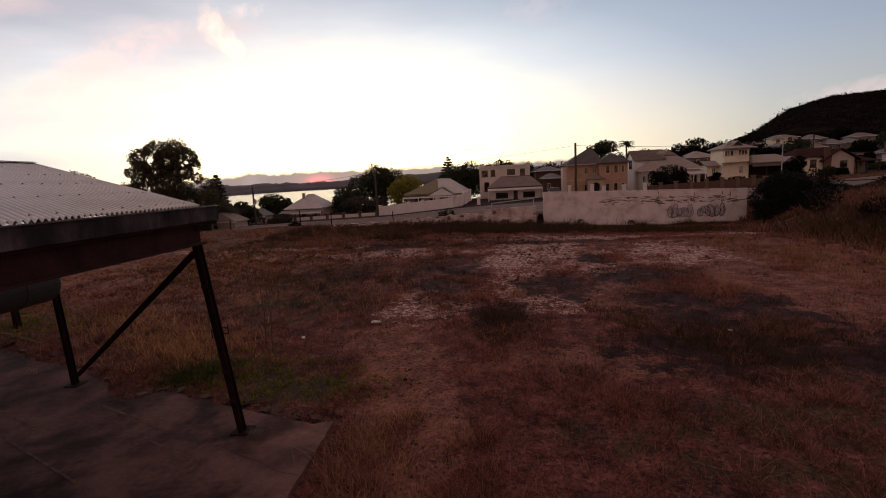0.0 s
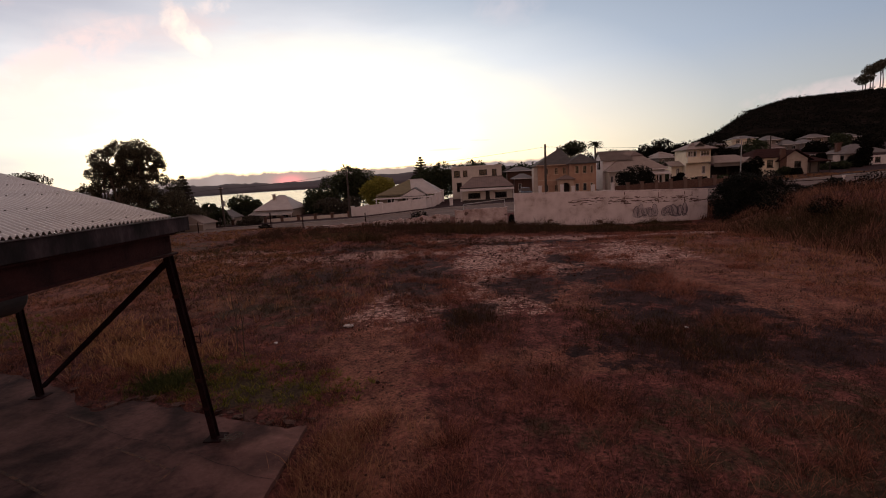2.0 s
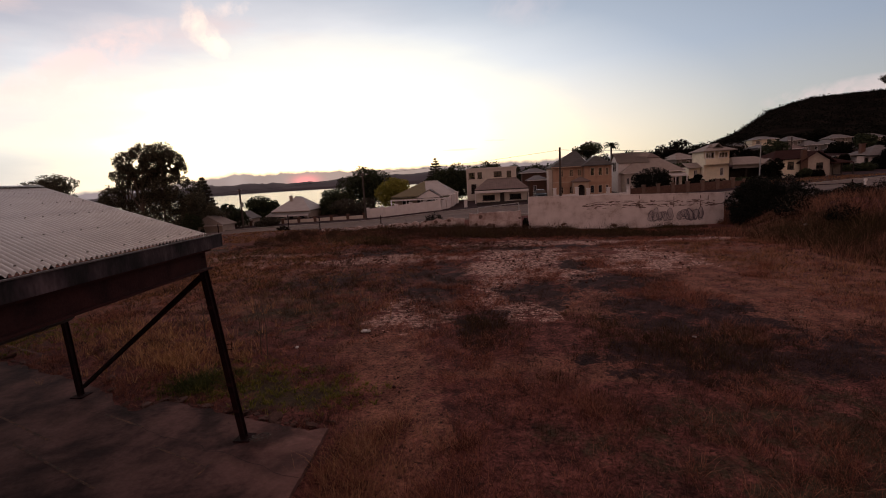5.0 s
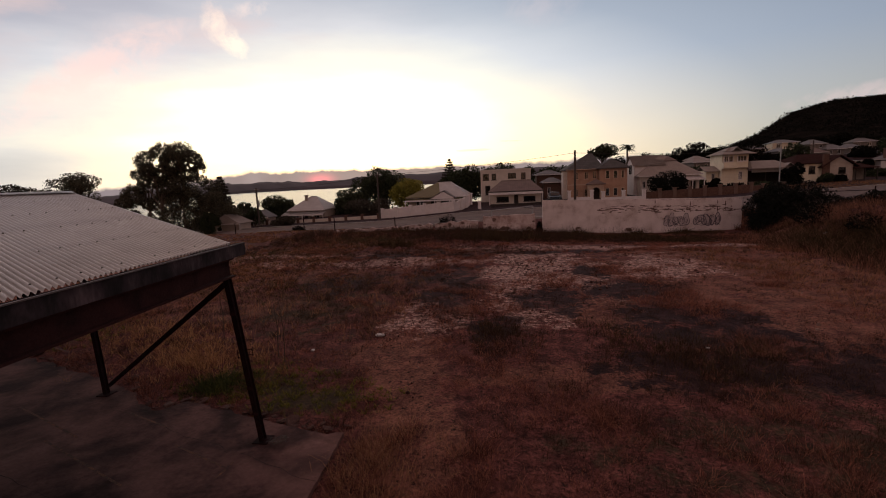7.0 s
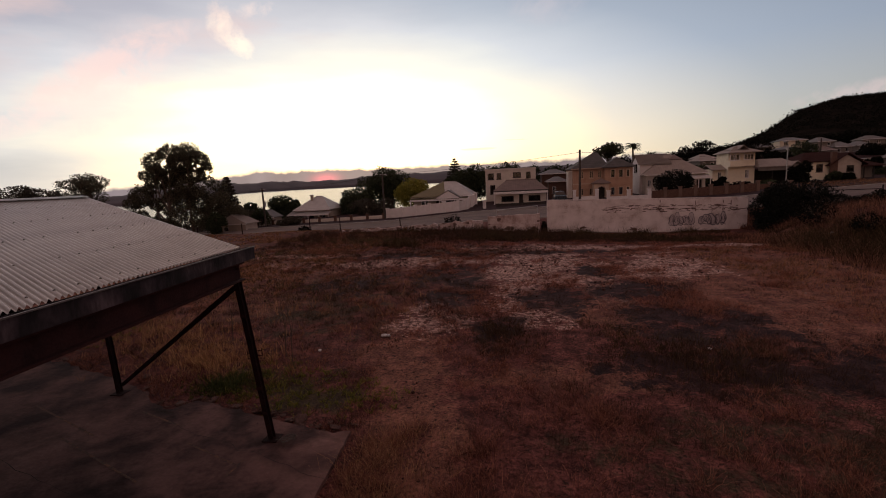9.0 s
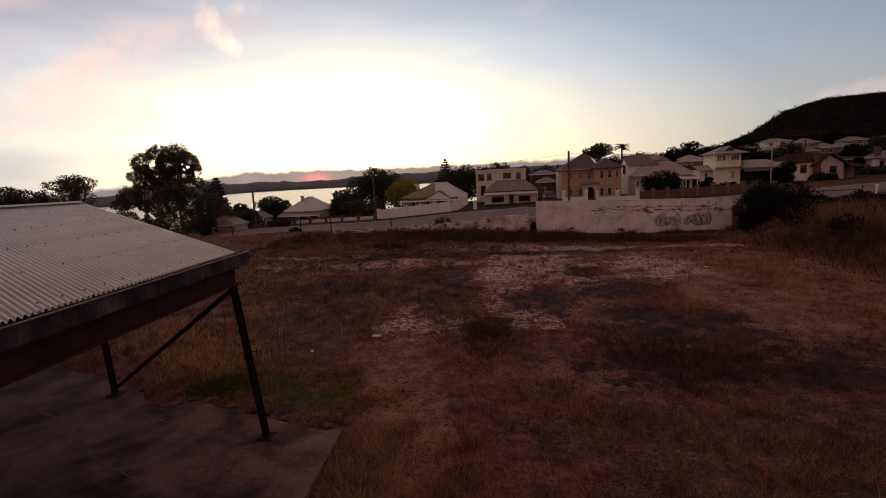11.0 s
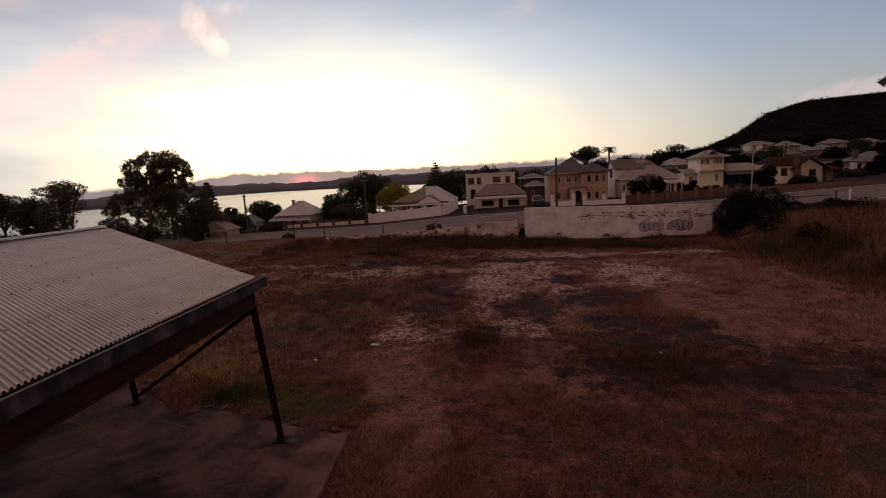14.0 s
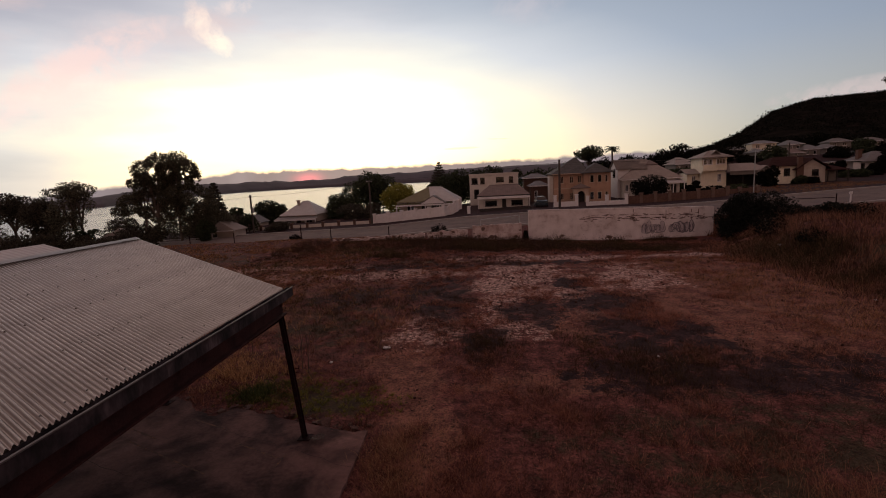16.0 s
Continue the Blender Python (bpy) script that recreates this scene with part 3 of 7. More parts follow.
def boxed(x0, x1, y0, y1, z0, z1, bevel=0.0):
    bm = bmesh.new()
    box(bm, x0, x1, y0, y1, z0, z1)
    if bevel:
        bmesh.ops.bevel(bm, geom=bm.edges[:], offset=bevel, segments=1, affect="EDGES")
    return bm


def tube(bm, points, radii, sides=8, caps=True):
    """A tapered tube along points."""
    rings = []
    for i, p in enumerate(points):
        p = Vector(p)
        d = Vector(points[min(i + 1, len(points) - 1)]) - Vector(points[max(i - 1, 0)])
        d.normalize()
        a = d.orthogonal().normalized() if abs(d.z) < 0.9 else Vector((1, 0, 0)) - d * d.x
        a.normalize()
        b = d.cross(a)
        r = radii[i] if isinstance(radii, (list, tuple)) else radii
        rings.append([bm.verts.new(p + r * (math.cos(k * math.tau / sides) * a + math.sin(k * math.tau / sides) * b)) for k in range(sides)])
    for r0, r1 in zip(rings, rings[1:]):
        for k in range(sides):
            bm.faces.new((r0[k], r0[(k + 1) % sides], r1[(k + 1) % sides], r1[k]))
    if caps:
        bm.faces.new(rings[0][::-1])
        bm.faces.new(rings[-1])


def tubed(points, radii, sides=8):
    bm = bmesh.new()
    tube(bm, points, radii, sides)
    return bm


def bar(p, q, w, h):
    """A straight rectangular bar from p to q, w wide and h high."""
    p, q = Vector(p), Vector(q)
    d = (q - p).normalized()
    side = d.cross(Vector((0, 0, 1)))
    side = side.normalized() if side.length > 1e-4 else Vector((1, 0, 0))
    up = side.cross(d)
    bm = bmesh.new()
    v = [bm.verts.new(c + side * sx * w / 2 + up * sz * h / 2) for c in (p, q) for sx, sz in ((-1, -1), (1, -1), (1, 1), (-1, 1))]
    for f in ((0, 1, 2, 3), (7, 6, 5, 4), (0, 4, 5, 1), (1, 5, 6, 2), (2, 6, 7, 3), (3, 7, 4, 0)):
        bm.faces.new([v[i] for i in f])
    return bm


# ---------------------------------------------------------------- lie of the land
ROAD_X = (-90, -35, -16, -4, 10, 20, 32, 42, 52, 90)
ROAD_Z = (-3.6, -1.55, -1.15, -0.3, 0.1, 0.1, 0.5, 0.7, 0.8, 1.0)
SEA = -15.0


def road_z(x):
    return np.interp(x, ROAD_X, ROAD_Z)


def climb_z(x):
    """How far the street itself climbs above the gardens behind it."""
    return np.interp(x, (28, 42, 52, 90), (0.0, 0.45, 0.75, 1.6))


def blobs(x, y, rows):
    wx = 1.2 * (fbm(x * 0.55, y * 0.55, 51) - 0.5) + 0.9 * (fbm(x * 2.1, y * 2.1, 52) - 0.5)
    wy = 1.7 * (fbm(x * 0.55, y * 0.55, 61) - 0.5) + 1.1 * (fbm(x * 2.1, y * 2.1, 62) - 0.5)
    fade = np.clip((y - 5) / 8, 0.15, 1.0)
    x, y = x + wx * fade, y + wy * fade
    out = np.zeros_like(x)
    for cx, cy, rx, ry in rows:
        out = np.maximum(out, np.clip(1.25 - np.hypot((x - cx) / rx, (y - cy) / ry) * 0.75, 0, 1))
    return out


def height(x, y):
    """Height of the ground."""
    x, y = np.asarray(x, float), np.asarray(y, float)
    lot = -0.85 * smooth(-8, 14, x) * smooth(21, 36, y) - 0.2 * smooth(-12, -34, x) * smooth(20, 45, y)
    lot = lot + 0.10 * (fbm(x * 0.5, y * 0.5, 3) - 0.5) * smooth(6.5, 10, np.hypot((x + 4) * 0.8, y - 4))
    foot = 13.4 + 4.0 * smooth(24, 37, y)
    bankshape = smooth(0.0, 5.0, x - foot + 1.2 * (fbm(x * 0.25, y * 0.25, 9) - 0.5)) * smooth(2, 12, y)
    bank = bankshape * (1.75 + 0.6 * (fbm(x * 0.3, y * 0.3, 12) - 0.5))
    bank = bank * (1 - 0.55 * smooth(26, 43, y))
    bank = bank + 0.6 * smooth(19, 27, x) * smooth(32, 39, y) * (1 - smooth(41.5, 44.5, y))
    road = road_z(x) + climb_z(x) * (1 - smooth(59, 82, y))
    blend = smooth(38.5, 44, y)
    h = (lot + bank) * (1 - blend) + road * blend
    # the town falls to the harbour on one side and climbs to the hill on the other
    fall = smooth(88, 260, y + 0.5 * np.clip(-x - 20, 0, 300)) * smooth(60, -20, x - 0.12 * y)
    h = h * (1 - fall) + (SEA - 4) * fall
    climb = smooth(88, 150, y) * smooth(20, 70, x - 0.05 * y)
    h = h + climb * (1.0 + 0.075 * np.clip(y - 90, 0, 100))
    ratio = x / np.maximum(y, 1)
    hill_line = np.interp(ratio - 0.008, (0.25, 0.36, 0.42, 0.475, 0.535, 0.61, 0.75, 1.2, 2.0), (5, 14, 22, 32, 51, 60.5, 63.5, 66, 20)) + 3.0 * (fbm(x * 0.03, y * 0.03, 21) - 0.5)
    rise = smooth(170, 500, y) * smooth(0.24, 0.32, ratio)
    h = h * (1 - rise) + hill_line * rise * smooth(1100, 520, y)
    return h


def on(x, y):
    return float(height(np.array([x]), np.array([y]))[0])


SAND = [(1.28, 20.4, 2.0, 3.7), (0.58, 15.0, 1.25, 1.8), (1.1, 12.7, 0.8, 1.3), (3.4, 16.4, 0.8, 2.1), (-1.9, 12.7, 1.05, 1.5), (-1.95, 16.9, 0.6, 1.2), (-4.7, 21.6, 2.3, 1.2), (6.5, 19.8, 1.8, 2.0), (4.9, 26, 5.5, 1.3), (-6.5, 21.6, 5.5, 0.7), (12, 26.3, 4, 1.0), (-13, 24, 5, 0.8), (13, 30, 3, 0.9)]
EARTH = [(7.0, 16.6, 2.2, 3.8), (-2.1, 9.0, 0.45, 1.4), (3.2, 12.6, 1.0, 1.2), (8.5, 19, 4, 5), (11, 18, 3, 6), (7.8, 10.8, 1.8, 2.2), (9, 13.5, 2.2, 3.6), (-2.6, 10.4, 0.6, 1.4), (-1.6, 7.8, 0.5, 1.8), (-0.9, 5.8, 0.45, 1.4), (18, 30, 4, 4), (-14, 18, 6, 5), (2, 8.5, 1.6, 0.7)]
DARK = [(0.5, 31.6, 7, 2.2), (9, 32.0, 5, 1.8), (-1.75, 16.6, 0.9, 3.6), (1.65, 14.3, 0.9, 1.4), (4.5, 15.4, 1.25, 1.2), (3.55, 18.6, 0.6, 1.1), (0.02, 11.2, 0.6, 1.5), (4.4, 11.9, 1.1, 1.6), (3.8, 9.25, 0.9, 1.0), (6.2, 11.5, 0.8, 1.3), (-3.2, 18.5, 0.65, 2.1), (4.4, 9.3, 1.9, 1.4), (7.6, 9.0, 2.4, 1.1), (-4, 23.5, 4, 0.7), (3.4, 24.0, 3, 0.6), (-6, 17, 1.5, 1.5)]
LUSH = [(-4.6, 7.9, 1.5, 0.95), (-3.2, 7.3, 1.2, 0.7), (-14, 10.5, 3, 1.5), (1.3, 31.8, 9, 2.6), (10.5, 31.5, 8, 2.2)]
GREENISH = [(-22, 27, 9, 7), (-30, 34, 12, 6), (14.5, 14, 2.5, 6), (0.05, 11.0, 0.7, 1.5), (3.7, 9.4, 1.0, 1.1), (1.3, 6.0, 0.9, 0.8), (-3.2, 8.4, 0.6, 0.45), (-6.5, 13.5, 4.5, 3.6), (-11, 19, 6, 4.5), (-3.5, 25, 5, 2.0), (4.8, 5.2, 3.8, 3.4), (9, 7, 4.5, 2.6), (15.5, 20, 2, 12), (5, 8.6, 2.6, 1.8)]


def axis_lines(dense0, dense1, step, far0, far1, growth):
    mid = np.arange(dense0, dense1 + step / 2, step)
    up, v, s = [], dense1, step
    while v < far1:
        s *= growth
        v += s
        up.append(v)
    down, v, s = [], dense0, step
    while v > far0:
        s *= growth
        v -= s
        down.append(v)
    return np.concatenate([down[::-1], mid, up])


def grid_mesh(name, xs, ys, zfun, mat):
    gx, gy = np.meshgrid(xs, ys)
    z = zfun(gx, gy)
    nx, ny = len(xs), len(ys)
    verts = np.stack([gx, gy, z], -1).reshape(-1, 3)
    i = np.arange(nx * ny).reshape(ny, nx)
    faces = np.stack([i[:-1, :-1], i[:-1, 1:], i[1:, 1:], i[1:, :-1]], -1).reshape(-1, 4)
    me = bpy.data.meshes.new(name)
    me.from_pydata(verts.tolist(), [], faces.tolist())
    me.materials.append(mat)
    me.polygons.foreach_set("use_smooth", [True] * len(me.polygons))
    me.update()
    return me, gx.ravel(), gy.ravel()


xs = axis_lines(-16, 26, 0.3, -4600, 4600, 1.07)
ys = axis_lines(2, 44, 0.3, -400, 4700, 1.045)
me, gx, gy = grid_mesh("ground", xs, ys, lambda x, y: height(x, y) - 0.02, M_GROUND)
def patch(x, y, rows, seed, bias=0.45):
    """How much of a ragged cover lies at a place: 0.5 is its border."""
    field = 1.25 * blobs(x, y, rows) + 1.25 * (fbm(x * 0.8, y * 0.8, seed, 5) - 0.5)
    return np.clip(0.5 + 0.35 * (field - bias), 0.0, 0.62) * (blobs(x, y, rows) > 0.02)


cover = np.stack([patch(gx, gy, SAND, 141, 0.62), patch(gx, gy, DARK, 151, 0.58), np.maximum(blobs(gx, gy, LUSH) * 0.7, blobs(gx, gy, GREENISH) * 0.55),
                  patch(gx, gy, EARTH, 161, 0.5)], -1)
cover[:, 2] = np.maximum(cover[:, 2], 0.75 * smooth(80, 100, gy))
cover[:, 1] = np.maximum(cover[:, 1], 0.8 * smooth(59, 62, gy))
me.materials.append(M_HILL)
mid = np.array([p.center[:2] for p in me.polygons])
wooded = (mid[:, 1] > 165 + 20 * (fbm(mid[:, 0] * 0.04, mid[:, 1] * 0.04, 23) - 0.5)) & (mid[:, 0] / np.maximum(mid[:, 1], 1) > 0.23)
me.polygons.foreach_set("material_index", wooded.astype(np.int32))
layer = me.color_attributes.new("cover", "FLOAT_COLOR", "POINT")
layer.data.foreach_set("color", cover.astype(np.float32).ravel())
ground = tagged(new("ground", me), "dry reddish vacant lot and sloping land", "ground", kind="structure")

# the road behind the lot, its kerbs and the harbour
me, _, _ = grid_mesh("road", np.arange(-90, 91, 2.0), np.array([45.0, 47, 50, 53, 56, 58.5]), lambda x, y: road_z(x) + climb_z(x) + 0.05 - 0.004 * (y - 51.7) ** 2 * 0.2, M_ASPHALT)
tagged(new("road", me), "grey asphalt street sloping down towards the harbour", "road", kind="structure")
for y0, y1, nm in ((44.6, 45.0, "kerb"), (58.5, 58.9, "kerb")):
    bm = bmesh.new()
    for x in range(-90, 90, 3):
        z0, z1 = road_z(x) + climb_z(x), road_z(x + 3) + climb_z(x + 3)
        v = [bm.verts.new(p) for p in ((x, y0, z0 + 0.16), (x + 3, y0, z1 + 0.16), (x + 3, y1, z1 + 0.16), (x, y1, z0 + 0.16),
                                       (x, y0, z0 - 0.3), (x + 3, y0, z1 - 0.3), (x + 3, y1, z1 - 0.3), (x, y1, z0 - 0.3))]
        for f in ((0, 1, 2, 3), (4, 5, 1, 0), (6, 7, 3, 2)):
            bm.faces.new([v[i] for i in f])
    bmesh.ops.remove_doubles(bm, verts=bm.verts, dist=0.001)
    tagged(part(nm, bm, M_KERB), "pale concrete street kerb", "kerb", kind="structure")
me, _, _ = grid_mesh("water", np.linspace(-4600, 1500, 30), np.linspace(120, 4900, 30), lambda x, y: x * 0 + SEA, M_WATER)
tagged(new("water", me), "calm harbour water mirroring the dawn sky", "water", kind="structure")

# far shore and its low ranges
slopes = np.linspace(-2.2, 0.7, 520)
shore = np.interp(slopes, (-2.2, -1.3, -1.18, -0.909, -0.75, -0.63, -0.468, -0.3, 0.7), (520, 600, 634, 760, 1250, 2157, 3300, 3800, 3800))
crest = np.interp(slopes, (-2.2, -1.3, -1.18, -0.909, -0.667, -0.467, -0.311, -0.113, 0.1, 0.7), (-0.012, -0.010, -0.009, 0.0013, 0.0165, 0.0125, 0.0155, 0.0215, 0.0222, 0.02))
bumps = np.maximum(fbm(slopes * 34, slopes * 0 + 3.3, 5, 4) - 0.42, 0) * 0.017 * smooth(-1.0, -0.72, slopes) * smooth(-0.1, -0.3, slopes)
crest = crest - 0.002 + bumps + 0.0036 * (fbm(slopes * 70, slopes * 0 + 1.3, 6) - 0.5)
rows = []
for f, lift in ((1.0, -0.04), (1.0, 0.02), (1.05, 0.35), (1.10, 0.75), (1.15, 1.0), (1.2, 0.6)):
    yy = shore * f
    full = 4.84 + crest * shore * 1.15
    rows.append(np.stack([slopes * yy, yy, SEA + (full - SEA) * lift], -1))
verts = np.concatenate(rows)
n = len(slopes)
faces = [(r * n + c, r * n + c + 1, (r + 1) * n + c + 1, (r + 1) * n + c) for r in range(5) for c in range(n - 1)]
tagged(new("far_hills", mesh_from("far_hills", verts, faces, M_FARLAND, True)), "low haze-coloured ranges across the harbour", "hills", kind="structure")

# ---------------------------------------------------------------- the open shelter beside the lot
ALONG = Vector((0.045, -1.0, 0.0))
EAVE = Vector((-3.38, 5.50, 3.07))
APEX = Vector((-7.72, 7.50, 3.86))
UP = APEX - EAVE
SHEET, RIB = 0.762, 0.762 / 13


def sheet_mesh():
    """One corrugated sheet from the eave to the ridge."""
    n, cols = 130, []
    for i in range(n + 1):
        s = SHEET * i / n
        cols.append((s, 0.0150 * math.sin(math.tau * s / RIB)))
    verts, faces, steps = [], [], 6
    for j in range(steps + 1):
        u = -0.004 + 1.004 * j / steps
        for s, w in cols:
            p = UP * u + ALONG * s
            verts.append((p.x, p.y, p.z + w + 0.003 * math.sin(9 * u)))
    for j in range(steps):
        for i in range(n):
            a = j * (n + 1) + i
            faces.append((a, a + 1, a + n + 2, a + n + 1))
    return mesh_from("sheet", verts, faces, M_ROOF, True)


shelter = thing("open_shelter", "open steel shelter with a corrugated gable roof beside the slab", "shelter", (0, 0, 0))
sheet = sheet_mesh()
bm = bmesh.new()
# the far pitch of the gable, as one sheet
far_up = Vector((-(UP.x), -(UP.y), UP.z))
pts = [APEX, APEX + ALONG * 15.3, APEX + ALONG * 15.3 - far_up, APEX - far_up]
lower = [p + Vector((0, 0, -0.03)) for p in pts]
vs = [bm.verts.new(p) for p in pts] + [bm.verts.new(p) for p in lower]
for f in ((0, 1, 2, 3), (7, 6, 5, 4), (0, 4, 5, 1), (1, 5, 6, 2), (2, 6, 7, 3), (3, 7, 4, 0)):
    bm.faces.new([vs[i] for i in f])
roof = part("roof", bm, M_ROOF, shelter, "pale weathered corrugated steel roof")
for i in range(20):
    ob = new("sheet", sheet)
    ob.location = EAVE + ALONG * SHEET * i
    ob.parent = roof
# rows of roofing screws
bm = bmesh.new()
slope = UP.normalized()
for u in (0.03, 0.22, 0.42, 0.62, 0.82, 0.97):
    for k in range(2, 258, 4):
        s = RIB * (k + 0.25)
        if (k // 4 + int(u * 50)) % 7 == 0:
            continue
        p = EAVE + UP * u + ALONG * s + Vector((0, 0, 0.008))
        tube(bm, [p - Vector((0, 0, 0.006)), p + Vector((0, 0, 0.014))], [0.012, 0.008], 5)
part("screw_row", bm, M_SCREW, roof, "dull steel roofing screws", "stuff")
# ridge capping
bm = bmesh.new()
for a, b in ((UP, 1), (far_up, 1)):
    d = a.normalized() * 0.2
    q = [APEX + Vector((0, 0, 0.03)) - ALONG * 0.02, APEX + Vector((0, 0, 0.03)) + ALONG * 15.3]
    vs = [bm.verts.new(p) for p in (q[0], q[1], q[1] - d, q[0] - d)]
    bm.faces.new(vs)
bmesh.ops.solidify(bm, geom=bm.faces[:], thickness=0.004)
part("ridge_cap", bm, M_ROOF, roof)
# edge trim along the sloping end
part("barge_trim", bar(EAVE + Vector((0, 0.0, -0.012)), APEX + Vector((0, 0, -0.012)), 0.05, 0.03), M_ROOF, shelter)
# box gutter along the eave, the deep beam behind it, purlin stubs between
out = Vector((1, 0.03, 0))
f0, f1 = EAVE - ALONG * 0.22 + out * 0.01, EAVE + ALONG * 15.2 + out * 0.01
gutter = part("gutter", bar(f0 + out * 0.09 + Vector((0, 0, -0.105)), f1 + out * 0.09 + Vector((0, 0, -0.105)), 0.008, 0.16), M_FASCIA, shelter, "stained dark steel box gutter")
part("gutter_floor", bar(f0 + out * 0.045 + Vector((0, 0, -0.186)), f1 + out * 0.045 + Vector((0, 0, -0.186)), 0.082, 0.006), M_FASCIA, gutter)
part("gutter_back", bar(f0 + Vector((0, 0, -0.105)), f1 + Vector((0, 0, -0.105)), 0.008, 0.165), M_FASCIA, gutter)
part("gutter_lip", bar(f0 + out * 0.096 + Vector((0, 0, -0.018)), f1 + out * 0.096 + Vector((0, 0, -0.018)), 0.026, 0.012), M_LIP, gutter, "pale gutter lip")
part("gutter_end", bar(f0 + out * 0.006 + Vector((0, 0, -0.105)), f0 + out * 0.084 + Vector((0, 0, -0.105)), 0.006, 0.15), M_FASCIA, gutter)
b0, b1 = EAVE + ALONG * 0.02 - out * 0.02, EAVE + ALONG * 15.2 - out * 0.02
TOPZ, BOTZ = -0.205, -0.44
beam = part("beam", bar(b0 + Vector((0, 0, (TOPZ + BOTZ) / 2)), b1 + Vector((0, 0, (TOPZ + BOTZ) / 2)), 0.02, BOTZ - TOPZ), M_RUST, shelter, "deep rust-red steel beam")
for zz in (TOPZ, BOTZ):
    part("flange", bar(b0 + Vector((0, 0, zz)), b1 + Vector((0, 0, zz)), 0.17, 0.022), M_RUST, beam)
for i in range(12):
    p = b0 + ALONG * (0.5 + 1.25 * i)
    part("purlin_stub", boxed(p.x - 0.05, p.x + 0.05, p.y - 0.04, p.y + 0.04, p.z - 0.21, p.z - 0.03), M_FASCIA, beam)
# rafters from eave to ridge
for i in range(6):
    p = EAVE + ALONG * (0.12 + 2.9 * i) + Vector((0, 0, -0.22))
    part("rafter", bar(p, p + UP, 0.09, 0.16), M_RUST, shelter)
for u in (0.25, 0.5, 0.75, 0.97):
    p = EAVE + UP * u + Vector((0, 0, -0.085))
    part("purlin", bar(p + ALONG * 0.05, p + ALONG * 15.2, 0.06, 0.09), M_FASCIA, shelter)
# posts
FOOT = Vector((-3.37, 5.82, 0.0))
HEAD = Vector((-3.42, 5.44, 2.62))
FOOT2 = Vector((-7.28, 7.18, 0.0))
HEAD2 = Vector((-7.62, 7.30, 3.70))


def column(a, b, label):
    """An I-section post with a base plate."""
    d = b - a
    bm = bmesh.new()
    for x0, x1, y0, y1 in ((-0.036, 0.036, -0.046, -0.036), (-0.036, 0.036, 0.036, 0.046), (-0.006, 0.006, -0.036, 0.036)):
        v = [bm.verts.new((x + a.x + t * d.x, y + a.y + t * d.y, a.z + t * d.z)) for t in (0, 1) for x, y in ((x0, y0), (x1, y0), (x1, y1), (x0, y1))]
        for f in ((3, 2, 1, 0), (4, 5, 6, 7), (0, 1, 5, 4), (1, 2, 6, 5), (2, 3, 7, 6), (3, 0, 4, 7)):
            bm.faces.new([v[i] for i in f])
    ob = part("post", bm, M_DARKSTEEL, shelter, label)
    part("base_plate", boxed(a.x - 0.12, a.x + 0.12, a.y - 0.12, a.y + 0.12, 0.04, 0.06, 0.004), M_DARKSTEEL, ob)
    return ob


post1 = column(FOOT, HEAD, "dark steel corner post")
post2 = column(FOOT2, HEAD2, "dark steel post under the ridge")
part("cap_plate", boxed(HEAD.x - 0.065, HEAD.x + 0.065, HEAD.y - 0.08, HEAD.y + 0.08, HEAD.z - 0.010, HEAD.z + 0.010), M_DARKSTEEL, post1)
part("brace", bar(HEAD + Vector((-0.05, 0.02, -0.10)), FOOT2 + Vector((0.08, 0.0, 0.22)), 0.055, 0.055), M_DARKSTEEL, shelter, "diagonal steel brace")
mid = FOOT.lerp(HEAD, 0.54)
for side in (-1, 1):
    c = mid + Vector((0.03 * side, 0, 0.05 if side > 0 else 0.0))
    out_ = 0.11 if side > 0 else 0.055
    for dz in (0, 0.075):
        part("hook", tubed([c + Vector((0, 0, dz)), c + Vector((out_ * side, -0.02, dz + 0.01))], 0.006, 6), M_DARKSTEEL, post1, "bent rod bracket")
    part("hook", tubed([c + Vector((out_ * side, -0.02, -0.005)), c + Vector((out_ * side, -0.02, 0.12))], 0.006, 6), M_DARKSTEEL, post1, "bent rod bracket")
for t_ in (0.2, 0.36, 0.8):
    c = FOOT.lerp(HEAD, t_)
    part("clamp", boxed(c.x - 0.042, c.x + 0.042, c.y - 0.053, c.y - 0.047, c.z - 0.02, c.z + 0.02), M_RUST, post1)
# the grey duct hung under the roof
duct = thing("hanging_duct", "large grey sheet-metal duct hung under the shelter roof", "duct", (0, 0, 0))
d0, d1 = Vector((-5.2, 5.15, 2.27)), Vector((-4.8, -4.5, 2.27))
dv = (d1 - d0)
part("pipe", tubed([d0, d0 + dv * 0.004, d1], [0.20, 0.225, 0.225], 24), M_DUCT, duct)
for k in range(8):
    c = d0 + dv * (0.04 + 0.12 * k)
    part("seam_band", tubed([c, c + dv.normalized() * 0.05], 0.233, 24), M_DUCT, duct)
for k in range(4):
    c = d0 + dv * (0.1 + 0.24 * k)
    part("hanger_strap", bar(c + Vector((0, 0, 0.2)), c + Vector((0, 0, 0.95)), 0.03, 0.004), M_DARKSTEEL, duct)
# a second roof beyond the ridge
neighbour = thing("open_shelter", "low open shelter with a pale ribbed steel roof on posts", "shelter", (-14.05, 11.0, 0), 2.0)
bm = bmesh.new()
vs = [bm.verts.new(p) for p in ((-1.9, -16, 2.85), (1.85, -16, 2.85), (1.85, 0.2, 2.85), (-1.9, 0.2, 2.85), (0, -16, 3.42), (0, 0.2, 3.42))]
